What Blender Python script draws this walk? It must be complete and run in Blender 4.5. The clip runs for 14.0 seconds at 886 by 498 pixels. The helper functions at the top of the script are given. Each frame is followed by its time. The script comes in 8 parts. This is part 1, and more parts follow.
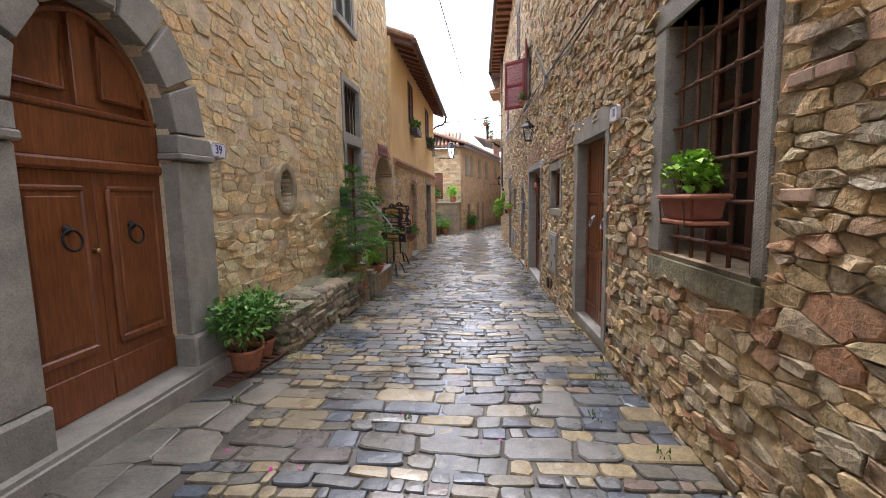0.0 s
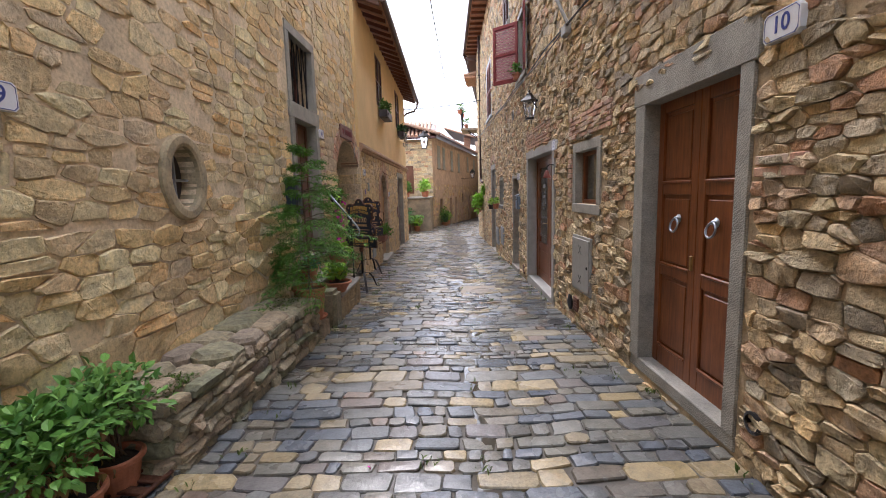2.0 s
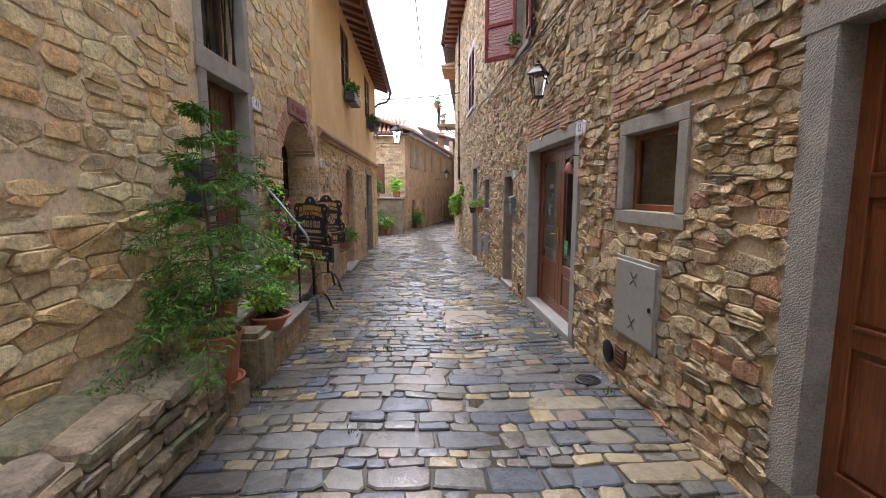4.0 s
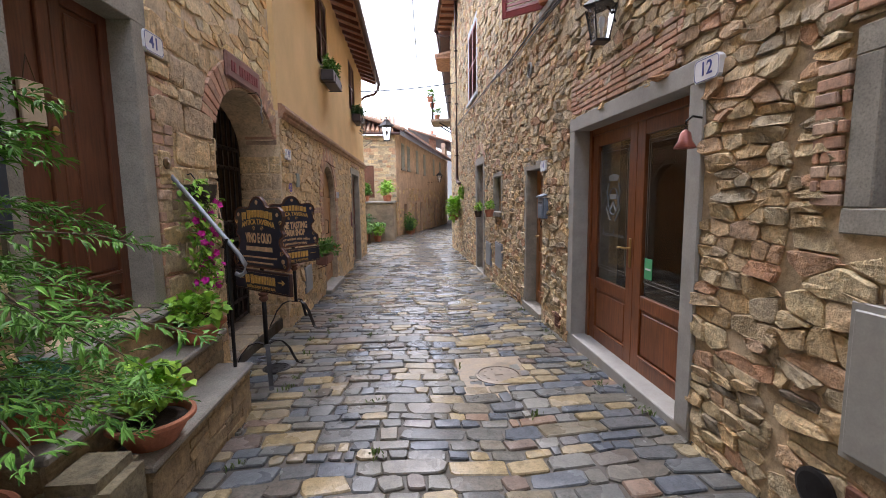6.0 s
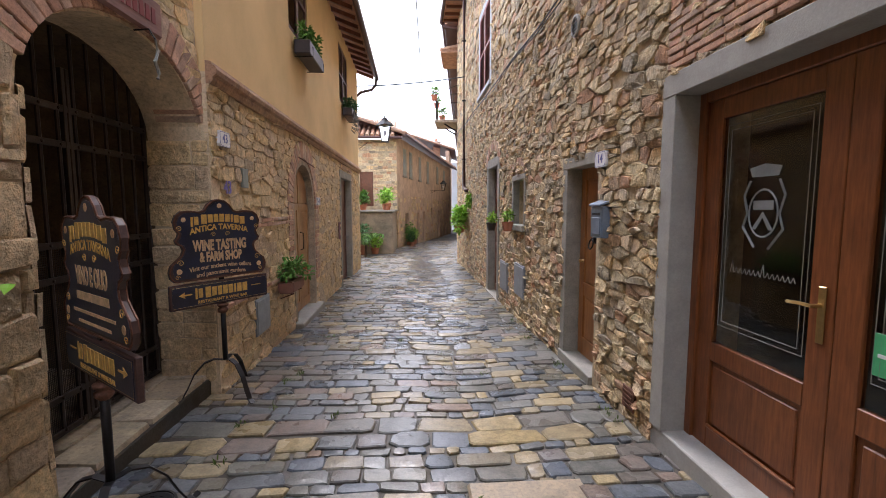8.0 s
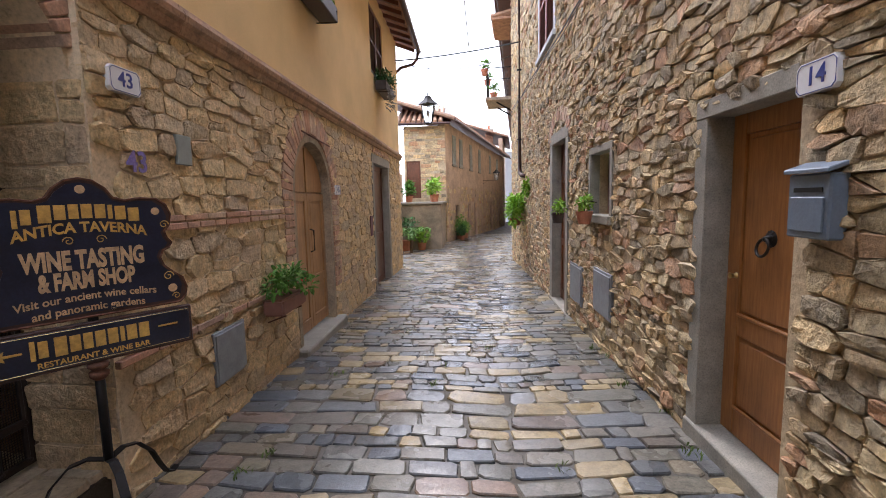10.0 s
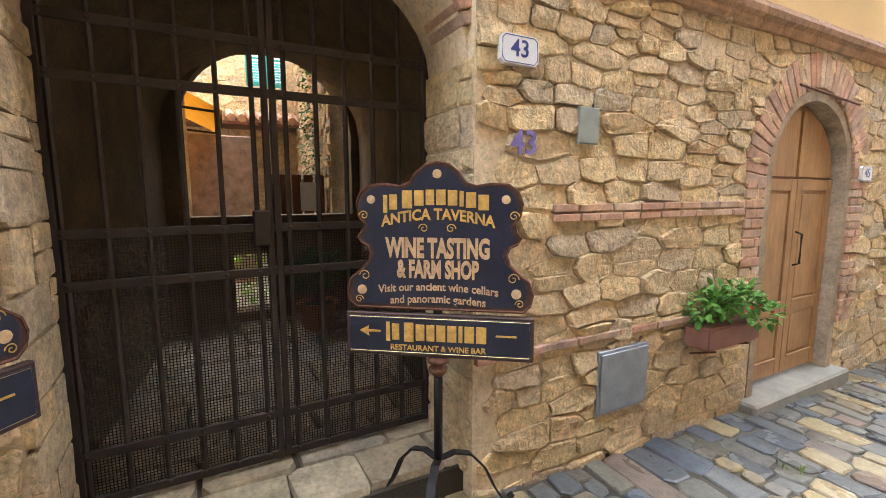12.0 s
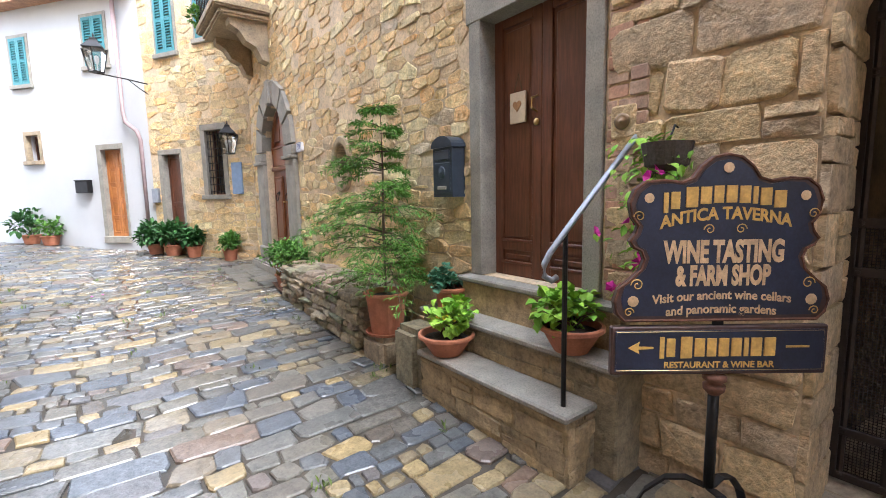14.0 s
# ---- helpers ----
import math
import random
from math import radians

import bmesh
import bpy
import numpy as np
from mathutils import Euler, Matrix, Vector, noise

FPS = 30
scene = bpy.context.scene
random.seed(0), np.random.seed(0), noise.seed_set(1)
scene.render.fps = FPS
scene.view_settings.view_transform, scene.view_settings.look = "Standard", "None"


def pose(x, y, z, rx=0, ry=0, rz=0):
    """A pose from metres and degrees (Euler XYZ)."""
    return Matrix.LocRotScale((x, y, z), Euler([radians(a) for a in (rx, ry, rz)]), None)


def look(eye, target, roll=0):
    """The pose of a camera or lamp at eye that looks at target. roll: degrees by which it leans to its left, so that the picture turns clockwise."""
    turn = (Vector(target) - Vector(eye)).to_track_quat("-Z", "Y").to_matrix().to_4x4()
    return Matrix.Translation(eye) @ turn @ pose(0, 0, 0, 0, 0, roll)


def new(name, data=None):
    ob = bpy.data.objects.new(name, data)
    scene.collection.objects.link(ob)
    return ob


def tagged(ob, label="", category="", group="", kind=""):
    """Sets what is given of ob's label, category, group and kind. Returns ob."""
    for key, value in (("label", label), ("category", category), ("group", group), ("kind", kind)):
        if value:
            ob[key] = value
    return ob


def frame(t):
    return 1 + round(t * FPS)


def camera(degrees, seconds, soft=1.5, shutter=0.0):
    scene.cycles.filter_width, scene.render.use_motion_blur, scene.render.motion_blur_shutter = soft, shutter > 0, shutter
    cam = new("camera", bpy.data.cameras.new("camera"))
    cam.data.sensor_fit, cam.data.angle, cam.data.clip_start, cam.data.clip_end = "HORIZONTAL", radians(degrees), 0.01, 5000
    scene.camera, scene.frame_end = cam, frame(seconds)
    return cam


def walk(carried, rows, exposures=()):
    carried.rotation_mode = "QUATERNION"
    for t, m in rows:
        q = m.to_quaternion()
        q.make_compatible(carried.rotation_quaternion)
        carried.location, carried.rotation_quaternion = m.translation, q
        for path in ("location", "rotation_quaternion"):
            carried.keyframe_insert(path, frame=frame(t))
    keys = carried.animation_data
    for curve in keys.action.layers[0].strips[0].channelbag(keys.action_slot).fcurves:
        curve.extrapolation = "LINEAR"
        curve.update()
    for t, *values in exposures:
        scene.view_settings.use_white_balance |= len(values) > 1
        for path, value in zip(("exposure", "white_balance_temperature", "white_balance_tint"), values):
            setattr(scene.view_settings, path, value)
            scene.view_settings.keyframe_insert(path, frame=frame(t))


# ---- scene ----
import collections

cam = camera(89.9, 14.0, 0.95)
METRES, EYE, TILT, LEAN, TURN = 11.5, 1.5, 0.0, 0.0, 4.8
ROWS = [
    (0.0, 0.0, 0.0, 0.0, -0.12, -6.69, 1.02),
    (0.5, -0.009, 0.0452, -0.0003, -0.43, -6.86, 1.54),
    (1.0, -0.0099, 0.0938, -0.0037, -1.02, -6.74, 1.62),
    (1.5, -0.0114, 0.1386, -0.0014, -2.33, -7.05, 1.5),
    (2.0, -0.0194, 0.1797, -0.0021, -4.22, -7.44, 1.55),
    (2.5, -0.019, 0.2202, -0.0041, -5.51, -7.66, 1.2),
    (3.0, -0.0191, 0.2601, -0.0046, -6.59, -7.66, 0.66),
    (5.5, -0.0138, 0.4775, -0.0113, -8.96, -6.6, 0.43),
    (6.0, -0.0123, 0.5223, -0.0132, -9.15, -6.72, 0.77),
    (6.5, -0.0052, 0.5654, -0.0158, -8.95, -6.31, 0.66),
    (7.0, 0.0009, 0.6068, -0.0158, -8.94, -5.77, 0.26),
    (7.5, 0.0057, 0.6499, -0.0152, -8.83, -5.42, 0.14),
    (10.0, 0.0395, 0.8541, -0.0221, -1.88, -6.38, 1.31),
    (10.5, 0.0436, 0.8867, -0.0234, 10.02, -7.1, 1.01),
    (11.0, 0.049, 0.9152, -0.0223, 25.89, -6.76, 0.27),
    (11.5, 0.0439, 0.936, -0.0221, 42.44, -6.85, -0.19),
    (12.0, 0.042, 0.9478, -0.0215, 56.94, -7.33, 0.03),
    (12.5, 0.048, 0.9575, -0.0222, 74.34, -6.98, 0.82),
    (13.0, 0.0553, 0.9523, -0.0216, 95.18, -7.99, 0.93),
    (13.5, 0.0654, 0.9413, -0.0232, 116.86, -8.16, 1.15),
    (14.0, 0.0713, 0.9368, -0.0228, 137.6, -6.95, 1.13),
]
walk(cam, [(t, pose(0, 0, EYE, TILT, LEAN, TURN) @ pose(METRES * x, METRES * y, METRES * z, 90 + pitch, roll, yaw)) for t, x, y, z, yaw, pitch, roll in ROWS],
     [(0.0, 1.7, 5980, 17), (7.5, 1.8, 5920, 18), (10.0, 1.77, 5980, 18), (11.0, 1.75, 6000, 16), (12.0, 3.2, 5960, 8), (12.5, 3.55, 5930, 7), (13.0, 3.5, 5880, 9), (13.5, 3.5, 5830, 11), (14.0, 2.65, 5750, 13)])

# ---- world and light ----
SUN_EL, SUN_AZ = 54.0, -8.0
world = bpy.data.worlds.new("overcast_sky")
scene.world = world
world.use_nodes = True
wn, wl = world.node_tree.nodes, world.node_tree.links
sky = wn.new("ShaderNodeTexSky")
sky.sky_type, sky.sun_disc = "NISHITA", False
sky.sun_elevation, sky.sun_rotation = radians(SUN_EL), radians(SUN_AZ)
sky.air_density, sky.dust_density, sky.ozone_density = 1.0, 6.0, 1.0
veil = wn.new("ShaderNodeMix")
veil.data_type = "RGBA"
veil.inputs[0].default_value = 0.75
veil.inputs[7].default_value = (10.6, 11.2, 12.0, 1)
wl.new(sky.outputs[0], veil.inputs[6])
wl.new(veil.outputs[2], wn["Background"].inputs[0])
wn["Background"].inputs[1].default_value = 0.12
sun = new("sun", bpy.data.lights.new("sun", "SUN"))
sun.data.energy, sun.data.angle, sun.data.color = 1.3, radians(22), (1.0, 0.96, 0.9)
sun.matrix_world = look((30 * math.sin(radians(SUN_AZ)) * math.cos(radians(SUN_EL)), 30 * math.cos(radians(SUN_AZ)) * math.cos(radians(SUN_EL)), 30 * math.sin(radians(SUN_EL))), (0, 0, 0))

# ---- materials ----
MATS = {}


def nodes_of(name):
    m = bpy.data.materials.new(name)
    m.use_nodes = True
    MATS[name] = m
    return m, m.node_tree.nodes, m.node_tree.links, m.node_tree.nodes["Principled BSDF"]


def ramp(nt, stops, interp="LINEAR"):
    r = nt.new("ShaderNodeValToRGB")
    r.color_ramp.interpolation = interp
    while len(r.color_ramp.elements) < len(stops):
        r.color_ramp.elements.new(0.5)
    for e, (p, c) in zip(r.color_ramp.elements, stops):
        e.position, e.color = p, (*c, 1)
    return r


def noise_node(nt, ln, coord, scale, detail=5.0, rough=0.6):
    n = nt.new("ShaderNodeTexNoise")
    n.inputs["Scale"].default_value, n.inputs["Detail"].default_value = scale, detail
    n.inputs["Roughness"].default_value = rough
    ln.new(coord, n.inputs["Vector"])
    return n


def mixer(nt, ln, kind, fac, a, b):
    x = nt.new("ShaderNodeMix")
    x.data_type, x.blend_type = "RGBA", kind
    for sock, v in ((x.inputs[0], fac), (x.inputs[6], a), (x.inputs[7], b)):
        if isinstance(v, (int, float)):
            sock.default_value = v
        elif isinstance(v, tuple):
            sock.default_value = (*v, 1)
        else:
            ln.new(v, sock)
    return x.outputs[2]


def piece_random(nt, ln):
    """One number per piece, whether it is an object or an island of a joined mesh."""
    oi, gi, add = nt.new("ShaderNodeObjectInfo"), nt.new("ShaderNodeNewGeometry"), nt.new("ShaderNodeMath")
    ln.new(oi.outputs["Random"], add.inputs[0])
    ln.new(gi.outputs["Random Per Island"], add.inputs[1])
    fr = nt.new("ShaderNodeMath")
    fr.operation = "FRACT"
    ln.new(add.outputs[0], fr.inputs[0])
    return fr.outputs[0]


def world_coord(nt):
    return nt.new("ShaderNodeNewGeometry").outputs["Position"]


def stone_mat(name, palette, rough=(0.75, 0.95), bump=0.5, fine=38.0, coarse=7.0, dist=0.02, stain=0.45, wet=None, pits=0.0):
    """Stone that varies piece by piece, with grain, blotches and relief. palette: colours from first to last."""
    m, nt, ln, bs = nodes_of(name)
    pos, rnd = world_coord(nt), piece_random(nt, ln)
    r = ramp(nt, [(i / max(1, len(palette) - 1), c) for i, c in enumerate(palette)])
    ln.new(rnd, r.inputs[0])
    big = noise_node(nt, ln, pos, coarse, 6, 0.65)
    small = noise_node(nt, ln, pos, fine, 6, 0.7)
    rb = ramp(nt, [(0.3, (1 - stain,) * 3), (0.62, (1.12, 1.1, 1.06))])
    ln.new(big.outputs[0], rb.inputs[0])
    rs = ramp(nt, [(0.28, (0.6, 0.58, 0.56)), (0.46, (0.98, 0.97, 0.96)), (0.7, (1.28, 1.26, 1.23))])
    ln.new(small.outputs[0], rs.inputs[0])
    c = mixer(nt, ln, "MULTIPLY", 1.0, r.outputs[0], rb.outputs[0])
    c = mixer(nt, ln, "MULTIPLY", 1.0, c, rs.outputs[0])
    ln.new(c, bs.inputs["Base Color"])
    rr = nt.new("ShaderNodeMapRange")
    rr.inputs[3].default_value, rr.inputs[4].default_value = rough
    rr.inputs[1].default_value, rr.inputs[2].default_value = 0.35, 0.65
    src = big
    if wet:
        src = noise_node(nt, ln, pos, wet, 4, 0.6)
        # a damp run down the middle of the street
        sep, off, band, tot = nt.new("ShaderNodeSeparateXYZ"), nt.new("ShaderNodeMath"), nt.new("ShaderNodeMapRange"), nt.new("ShaderNodeMath")
        ln.new(pos, sep.inputs[0])
        off.inputs[1].default_value = 0.15
        ln.new(sep.outputs[0], off.inputs[0])
        ab = nt.new("ShaderNodeMath")
        ab.operation = "ABSOLUTE"
        ln.new(off.outputs[0], ab.inputs[0])
        band.inputs[1].default_value, band.inputs[2].default_value, band.inputs[3].default_value, band.inputs[4].default_value = 0.06, 0.6, -0.26, 0.0
        ln.new(ab.outputs[0], band.inputs[0])
        ln.new(src.outputs[0], tot.inputs[0])
        ln.new(band.outputs[0], tot.inputs[1])
        ln.new(tot.outputs[0], rr.inputs[0])
    else:
        ln.new(src.outputs[0], rr.inputs[0])
    ln.new(rr.outputs[0], bs.inputs["Roughness"])
    addh = nt.new("ShaderNodeMath")
    addh.operation = "MULTIPLY_ADD"
    addh.inputs[1].default_value = 0.35
    ln.new(small.outputs[0], addh.inputs[0])
    ln.new(big.outputs[0], addh.inputs[2])
    if pits:
        chips = nt.new("ShaderNodeTexNoise")
        chips.noise_type = "RIDGED_MULTIFRACTAL"
        chips.inputs["Scale"].default_value, chips.inputs["Detail"].default_value = coarse * 1.6, 5
        ln.new(pos, chips.inputs["Vector"])
        both = nt.new("ShaderNodeMath")
        both.operation = "MULTIPLY_ADD"
        both.inputs[1].default_value = pits
        ln.new(chips.outputs[0], both.inputs[0])
        ln.new(addh.outputs[0], both.inputs[2])
        addh = both
    b = nt.new("ShaderNodeBump")
    b.inputs["Strength"].default_value, b.inputs["Distance"].default_value = bump, dist
    ln.new(addh.outputs[0], b.inputs["Height"])
    ln.new(b.outputs[0], bs.inputs["Normal"])
    return m


def plain_mat(name, col, rough=0.6, metal=0.0, var=0.15, scale=12.0, bump=0.15, dist=0.004, spec=0.5, fine=80.0):
    m, nt, ln, bs = nodes_of(name)
    pos = world_coord(nt)
    big, small = noise_node(nt, ln, pos, scale, 5), noise_node(nt, ln, pos, fine, 4)
    rb = ramp(nt, [(0.3, (1 - var,) * 3), (0.7, (1 + var * 0.6,) * 3)])
    ln.new(big.outputs[0], rb.inputs[0])
    rs = ramp(nt, [(0.3, (1 - var * 0.5,) * 3), (0.7, (1 + var * 0.4,) * 3)])
    ln.new(small.outputs[0], rs.inputs[0])
    c = mixer(nt, ln, "MULTIPLY", 1.0, col, rb.outputs[0])
    c = mixer(nt, ln, "MULTIPLY", 1.0, c, rs.outputs[0])
    ln.new(c, bs.inputs["Base Color"])
    bs.inputs["Roughness"].default_value, bs.inputs["Metallic"].default_value = rough, metal
    bs.inputs["Specular IOR Level"].default_value = spec
    if bump:
        b = nt.new("ShaderNodeBump")
        b.inputs["Strength"].default_value, b.inputs["Distance"].default_value = bump, dist
        ln.new(small.outputs[0], b.inputs["Height"])
        ln.new(b.outputs[0], bs.inputs["Normal"])
    return m


def wood_mat(name, col, dark, rough=0.45, along="z"):
    m, nt, ln, bs = nodes_of(name)
    tc, mp = nt.new("ShaderNodeTexCoord"), nt.new("ShaderNodeMapping")
    ln.new(tc.outputs["Object"], mp.inputs[0])
    mp.inputs["Scale"].default_value = (14, 14, 1.1) if along == "z" else (1.1, 14, 14)
    g = noise_node(nt, ln, mp.outputs[0], 4.0, 8, 0.65)
    big = noise_node(nt, ln, world_coord(nt), 3.0, 4)
    r = ramp(nt, [(0.3, dark), (0.7, col)])
    ln.new(g.outputs[0], r.inputs[0])
    rb = ramp(nt, [(0.3, (0.75, 0.73, 0.72)), (0.7, (1.12, 1.12, 1.12))])
    ln.new(big.outputs[0], rb.inputs[0])
    ln.new(mixer(nt, ln, "MULTIPLY", 1.0, r.outputs[0], rb.outputs[0]), bs.inputs["Base Color"])
    bs.inputs["Roughness"].default_value = rough
    b = nt.new("ShaderNodeBump")
    b.inputs["Strength"].default_value, b.inputs["Distance"].default_value = 0.2, 0.002
    ln.new(g.outputs[0], b.inputs["Height"])
    ln.new(b.outputs[0], bs.inputs["Normal"])
    return m


def leaf_mat(name, a, b_, rough=0.5):
    m, nt, ln, bs = nodes_of(name)
    r = ramp(nt, [(0.0, a), (1.0, b_)])
    ln.new(piece_random(nt, ln), r.inputs[0])
    ln.new(r.outputs[0], bs.inputs["Base Color"])
    bs.inputs["Roughness"].default_value = rough
    bs.inputs["Specular IOR Level"].default_value = 0.22
    return m


def glass_mat(name, tint=(0.9, 0.95, 0.95), rough=0.02):
    m, nt, ln, bs = nodes_of(name)
    bs.inputs["Base Color"].default_value = (*tint, 1)
    bs.inputs["Roughness"].default_value, bs.inputs["IOR"].default_value = rough, 1.45
    bs.inputs["Transmission Weight"].default_value = 1.0
    return m


RUBBLE_L = stone_mat("rubble_ochre", [(0.616, 0.443, 0.213), (0.771, 0.59, 0.31), (0.509, 0.392, 0.227), (0.786, 0.69, 0.41), (0.648, 0.507, 0.309), (0.723, 0.476, 0.214), (0.556, 0.475, 0.341)], bump=1.0, dist=0.04, stain=0.36, pits=0.3)
RUBBLE_R = stone_mat("rubble_mixed", [(0.574, 0.433, 0.243), (0.634, 0.484, 0.272), (0.436, 0.34, 0.214), (0.693, 0.567, 0.34), (0.495, 0.288, 0.165), (0.495, 0.433, 0.311), (0.673, 0.474, 0.233), (0.376, 0.309, 0.214), (0.594, 0.474, 0.272), (0.257, 0.216, 0.156), (0.554, 0.453, 0.282), (0.455, 0.247, 0.136), (0.614, 0.525, 0.35)], bump=1.0, dist=0.035, fine=52, coarse=12, stain=0.5, pits=0.3)
ASHLAR = stone_mat("ashlar_sandstone", [(0.674, 0.494, 0.268), (0.709, 0.543, 0.301), (0.606, 0.461, 0.268), (0.691, 0.527, 0.317), (0.648, 0.47, 0.268), (0.566, 0.445, 0.283), (0.547, 0.415, 0.275), (0.514, 0.42, 0.285), (0.614, 0.453, 0.247)], bump=1.0, dist=0.045, coarse=13, stain=0.36, pits=0.18)
MORTAR_L = stone_mat("lime_mortar_ochre", [(0.629, 0.51, 0.349), (0.629, 0.51, 0.349)], bump=0.7, dist=0.02, stain=0.35, coarse=2.5, fine=30)
MORTAR_R = stone_mat("lime_mortar_grey", [(0.50, 0.40, 0.265), (0.50, 0.40, 0.265)], bump=0.7, dist=0.02, stain=0.45, coarse=3, fine=30)
BRICK = stone_mat("old_brick", [(0.456, 0.253, 0.172), (0.542, 0.339, 0.235), (0.411, 0.278, 0.213), (0.583, 0.437, 0.314)], bump=0.5, dist=0.01, fine=70)
PIETRA = stone_mat("grey_pietra_serena", [(0.253, 0.243, 0.217), (0.304, 0.289, 0.253)], rough=(0.7, 0.9), bump=0.35, dist=0.006, fine=90, coarse=5, stain=0.3)


def tooled_mat(name):
    """Grey stone dressed with slanting chisel strokes."""
    m = stone_mat(name, [(0.25, 0.24, 0.215), (0.29, 0.275, 0.24)], rough=(0.7, 0.9), bump=0.4, dist=0.006, fine=90, coarse=5, stain=0.35)
    nt, ln = m.node_tree.nodes, m.node_tree.links
    bs = nt["Principled BSDF"]
    wave, mp, b = nt.new("ShaderNodeTexWave"), nt.new("ShaderNodeMapping"), nt.new("ShaderNodeBump")
    mp.inputs["Rotation"].default_value = (radians(35), 0, 0)
    ln.new(world_coord(nt), mp.inputs[0])
    ln.new(mp.outputs[0], wave.inputs["Vector"])
    wave.bands_direction = "Z"
    wave.inputs["Scale"].default_value, wave.inputs["Distortion"].default_value = 19, 9.0
    wave.inputs["Detail"].default_value, wave.inputs["Detail Scale"].default_value = 3, 2.5
    b.inputs["Strength"].default_value, b.inputs["Distance"].default_value = 0.4, 0.005
    ln.new(wave.outputs[1], b.inputs["Height"])
    ln.new(bs.inputs["Normal"].links[0].from_socket, b.inputs["Normal"])
    ln.new(b.outputs[0], bs.inputs["Normal"])
    return m


TOOLED = tooled_mat("chiselled_grey_stone")
BENCH = stone_mat("damp_mossy_stone", [(0.26, 0.23, 0.155), (0.33, 0.28, 0.19), (0.19, 0.20, 0.125), (0.38, 0.30, 0.2), (0.24, 0.20, 0.16)], bump=0.9, dist=0.03, coarse=9, stain=0.55, pits=0.3)
SETT = stone_mat("wet_street_sett", [(0.106, 0.112, 0.115), (0.133, 0.129, 0.11), (0.077, 0.09, 0.108), (0.125, 0.115, 0.09), (0.293, 0.228, 0.119), (0.099, 0.112, 0.129), (0.082, 0.097, 0.123), (0.149, 0.144, 0.121), (0.108, 0.097, 0.087), (0.312, 0.251, 0.143), (0.089, 0.099, 0.111), (0.195, 0.137, 0.1)], rough=(0.13, 0.5), bump=0.45, dist=0.01, fine=60, coarse=14, stain=0.35, wet=1.6)
JOINT = stone_mat("dark_joint_sand", [(0.052, 0.044, 0.033), (0.052, 0.044, 0.033)], rough=(0.4, 0.9), bump=0.6, dist=0.01, fine=60, coarse=3, stain=0.5)
YELLOW = plain_mat("yellow_render", (0.70, 0.49, 0.23), 0.9, var=0.12, scale=1.2, bump=0.25, dist=0.006)
WHITE_RENDER = plain_mat("white_render", (0.50, 0.51, 0.52), 0.9, var=0.08, scale=0.8, bump=0.2, dist=0.005)
# near-black base colour stands in for the shade of unlit rooms
DARK_ROOM = plain_mat("painted_room_shade", (0.05, 0.04, 0.035), 0.9, var=0.3, scale=2)
WOOD_RED = wood_mat("varnished_chestnut", (0.275, 0.092, 0.028), (0.125, 0.037, 0.012), 0.36)
WOOD_DARK = wood_mat("dark_varnished_wood", (0.17, 0.062, 0.03), (0.085, 0.03, 0.016), 0.4)
WOOD_LIGHT = wood_mat("light_oak_wood", (0.46, 0.26, 0.11), (0.30, 0.155, 0.065), 0.5)
WOOD_HONEY = wood_mat("honey_oak_wood", (0.42, 0.19, 0.06), (0.25, 0.10, 0.03), 0.42)
WOOD_ORANGE = wood_mat("orange_pine", (0.55, 0.22, 0.06), (0.38, 0.14, 0.04), 0.45)
IRON = plain_mat("black_wrought_iron", (0.022, 0.02, 0.02), 0.5, 0.6, var=0.3)
RUST = plain_mat("rusty_iron", (0.14, 0.06, 0.035), 0.75, 0.3, var=0.4, scale=20)
GALV = plain_mat("galvanised_steel", (0.33, 0.36, 0.40), 0.45, 0.7, var=0.15)
GREYPAINT = plain_mat("grey_painted_metal", (0.30, 0.29, 0.26), 0.55, 0.0, var=0.12)
BRASS = plain_mat("brass", (0.55, 0.40, 0.18), 0.3, 1.0, var=0.15)
TERRA = plain_mat("terracotta", (0.42, 0.16, 0.085), 0.8, var=0.25, scale=9, bump=0.3)
SOIL = plain_mat("potting_soil", (0.03, 0.022, 0.015), 0.95, var=0.4, scale=40, bump=0.8, dist=0.01)
CERAMIC = plain_mat("white_enamel", (0.74, 0.75, 0.78), 0.25, var=0.06)
BLUE_INK = plain_mat("blue_enamel", (0.03, 0.05, 0.25), 0.3, var=0.1)
BLACK_INK = plain_mat("black_paint", (0.02, 0.02, 0.022), 0.4, var=0.1)
RED_PAINT = plain_mat("red_shutter_paint", (0.22, 0.03, 0.03), 0.55, var=0.15)
BROWN_PAINT = plain_mat("brown_shutter_paint", (0.10, 0.035, 0.025), 0.55, var=0.15)
TEAL = plain_mat("teal_shutter_paint", (0.04, 0.22, 0.25), 0.55, var=0.15)
GREYGREEN = plain_mat("grey_green_shutter_paint", (0.27, 0.29, 0.26), 0.6, var=0.12)
GLASS = glass_mat("window_glass")
LAMP_GLASS = glass_mat("frosted_lamp_glass", (0.9, 0.9, 0.88), 0.25)
ROOF_TILE = stone_mat("clay_roof_tile", [(0.36, 0.18, 0.11), (0.42, 0.25, 0.16), (0.30, 0.20, 0.14)], bump=0.3, dist=0.01)
COPPER = plain_mat("brown_copper_gutter", (0.07, 0.035, 0.028), 0.45, 0.5, var=0.2)
SIGN_BLUE = plain_mat("dark_blue_sign_paint", (0.016, 0.020, 0.042), 0.38, var=0.4, scale=6)
SIGN_EDGE = plain_mat("brown_sign_border", (0.06, 0.028, 0.022), 0.5, var=0.35, scale=10)
